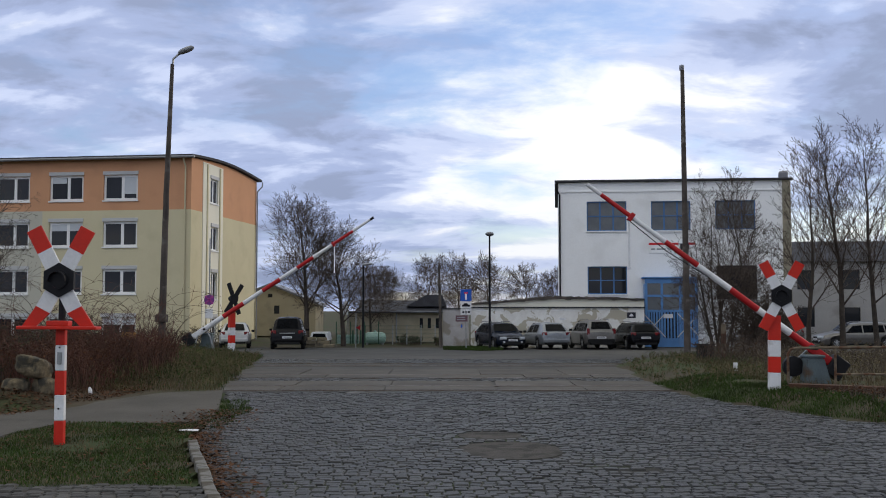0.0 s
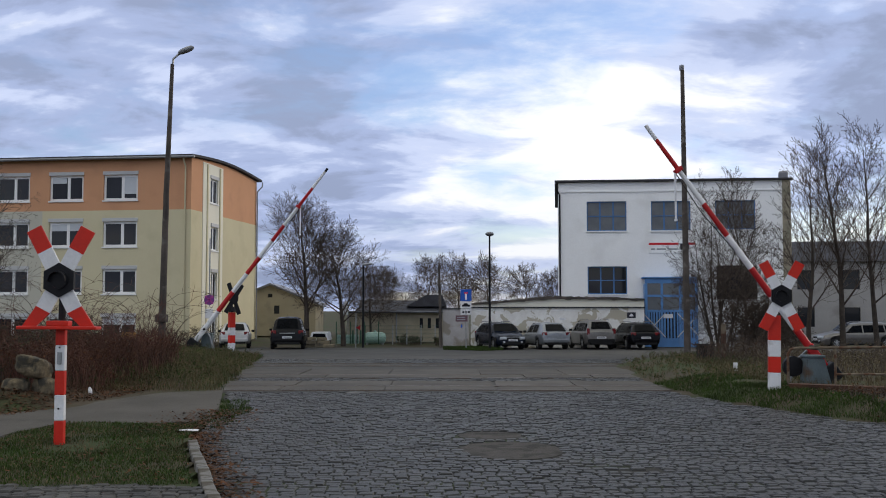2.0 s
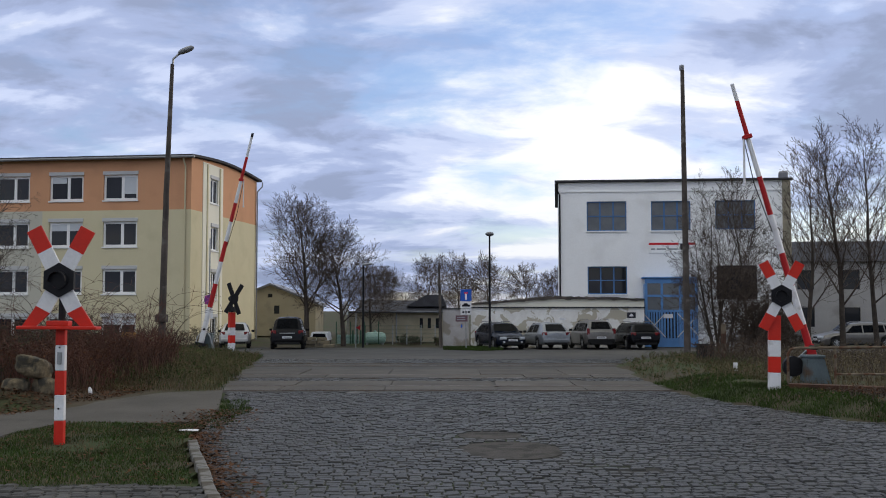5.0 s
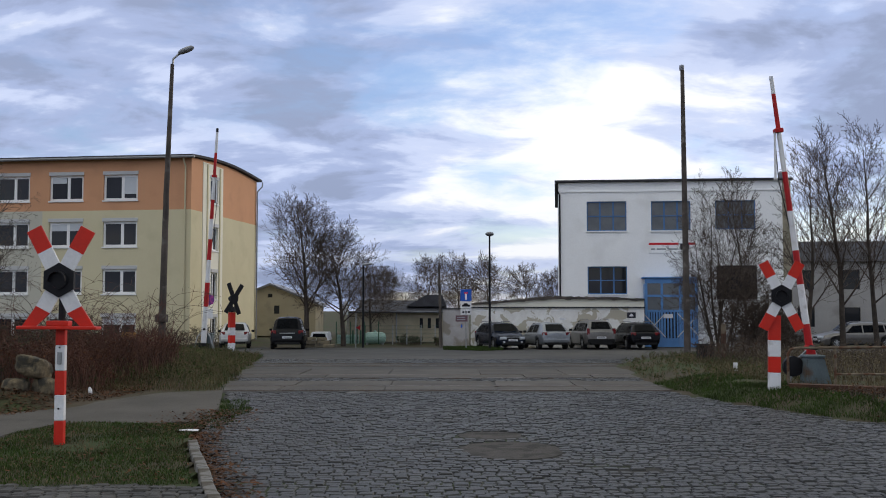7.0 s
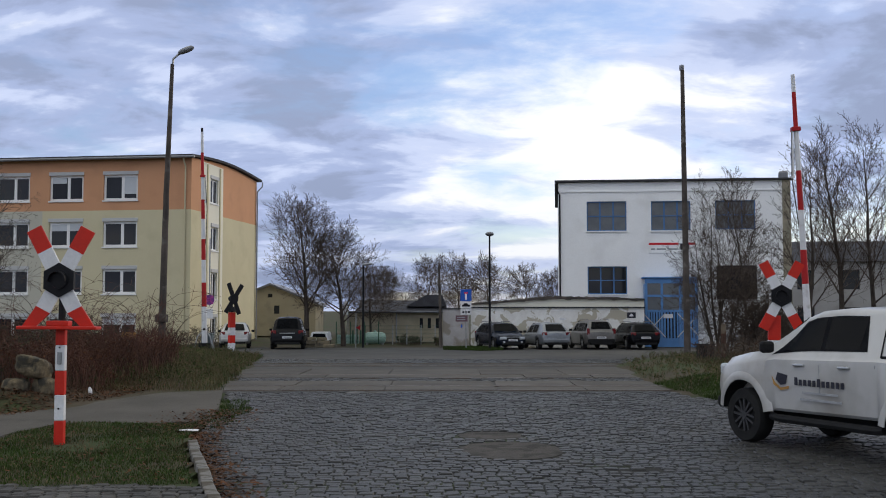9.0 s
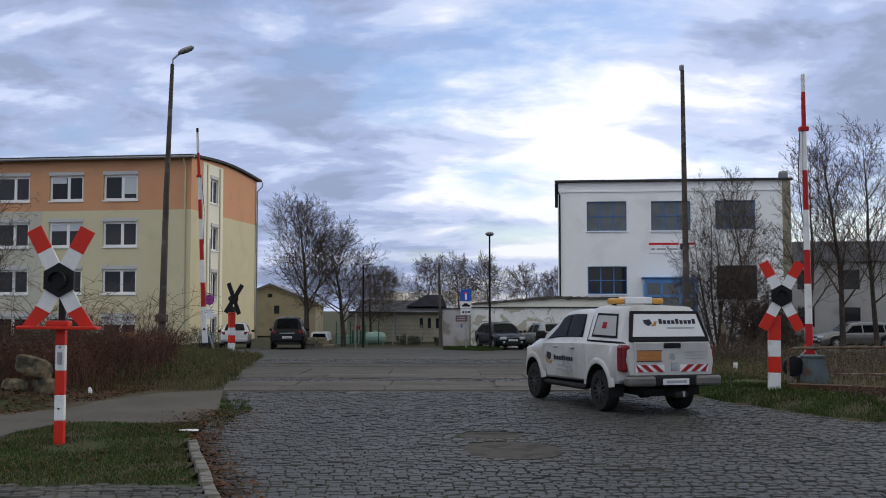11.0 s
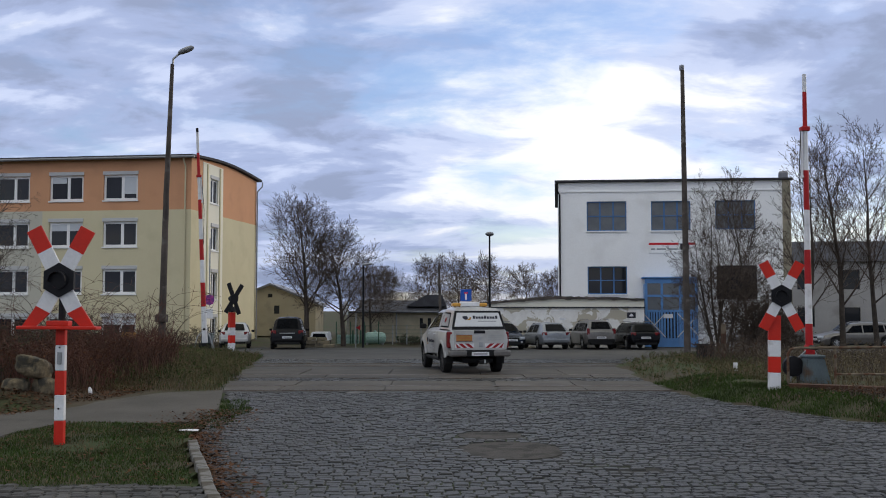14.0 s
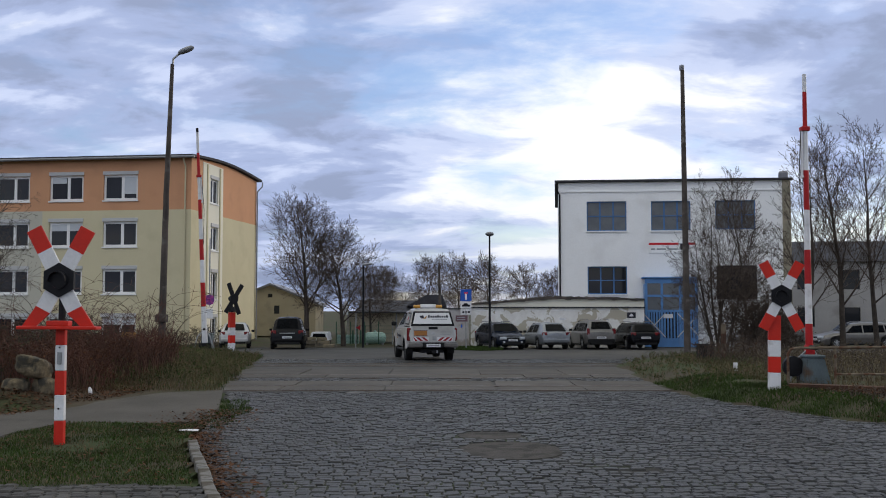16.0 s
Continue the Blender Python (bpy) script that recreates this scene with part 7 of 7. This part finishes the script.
TRUCK = [(0.0, 12.9, -22.0, 33), (5.0, 9.6, 2.0, 29), (7.0, 7.85, 8.2, 27), (8.0, 6.86, 11.0, 25.3), (8.5, 6.38, 12.65, 24.3), (9.0, 5.74, 14.36, 22.8), (9.2, 5.46, 15.05, 22.1), (10.2, 4.2, 18.9, 19.4), (11.3, 2.95, 23.0, 17.0), (11.6, 2.6, 24.05, 16.2), (12.0, 2.17, 25.55, 14.9), (12.5, 1.73, 27.6, 13.6), (13.0, 1.3, 29.95, 12.7), (13.5, 0.92, 32.2, 12.0), (14.2, 0.4, 35.1, 10.9), (15.0, -0.15, 38.4, 9.8), (16.0, -0.8, 42.4, 9.2)]


def motions():
    for boom, prop, at, drop, rows in ((boom_r, prop_r, 5.0, -0.09, BOOM_R), (boom_l, prop_l, 6.15, -0.1, BOOM_L)):
        walk(boom, [(t, pose(0, 0, 0, 0, -a, 0)) for t, a in rows])
        walk(prop, [(t, pose(at, 0, drop, 0, min(a, 90), 0)) for t, a in rows])
    # added discs cover the glowing lenses and draw back for each blink
    for shutter in (blink_cover_a, blink_cover_b):
        rows = [(0.0, pose(0, 0, 0))]
        for a, b in LAMP_ON:
            rows += [(a - 0.034, pose(0, 0, 0)), (a, pose(0, 0.13, 0.0)), (b, pose(0, 0.13, 0.0)), (b + 0.034, pose(0, 0, 0))]
        rows.append((16.0, pose(0, 0, 0)))
        walk(shutter, rows)
    walk(truck, [(t, pose(x, y, min(0.0, fall(y)), 0, 0, a)) for t, x, y, a in TRUCK])
    roll = []
    dist, last = 0.0, None
    ts = sorted({0.0, *[0.1 * i for i in range(161)]})
    table_x, table_y = [(r[0], r[1]) for r in TRUCK], [(r[0], r[2]) for r in TRUCK]
    for t in ts:
        p = (lerp_table(table_x, t), lerp_table(table_y, t))
        if last:
            dist += math.hypot(p[0] - last[0], p[1] - last[1])
        last = p
        roll.append((t, dist))
    for wheel, x, y in truck_wheels:
        walk(wheel, [(t, pose(x, y, 0.385, -math.degrees(d / 0.385), 0, 0)) for t, d in roll])


motions()
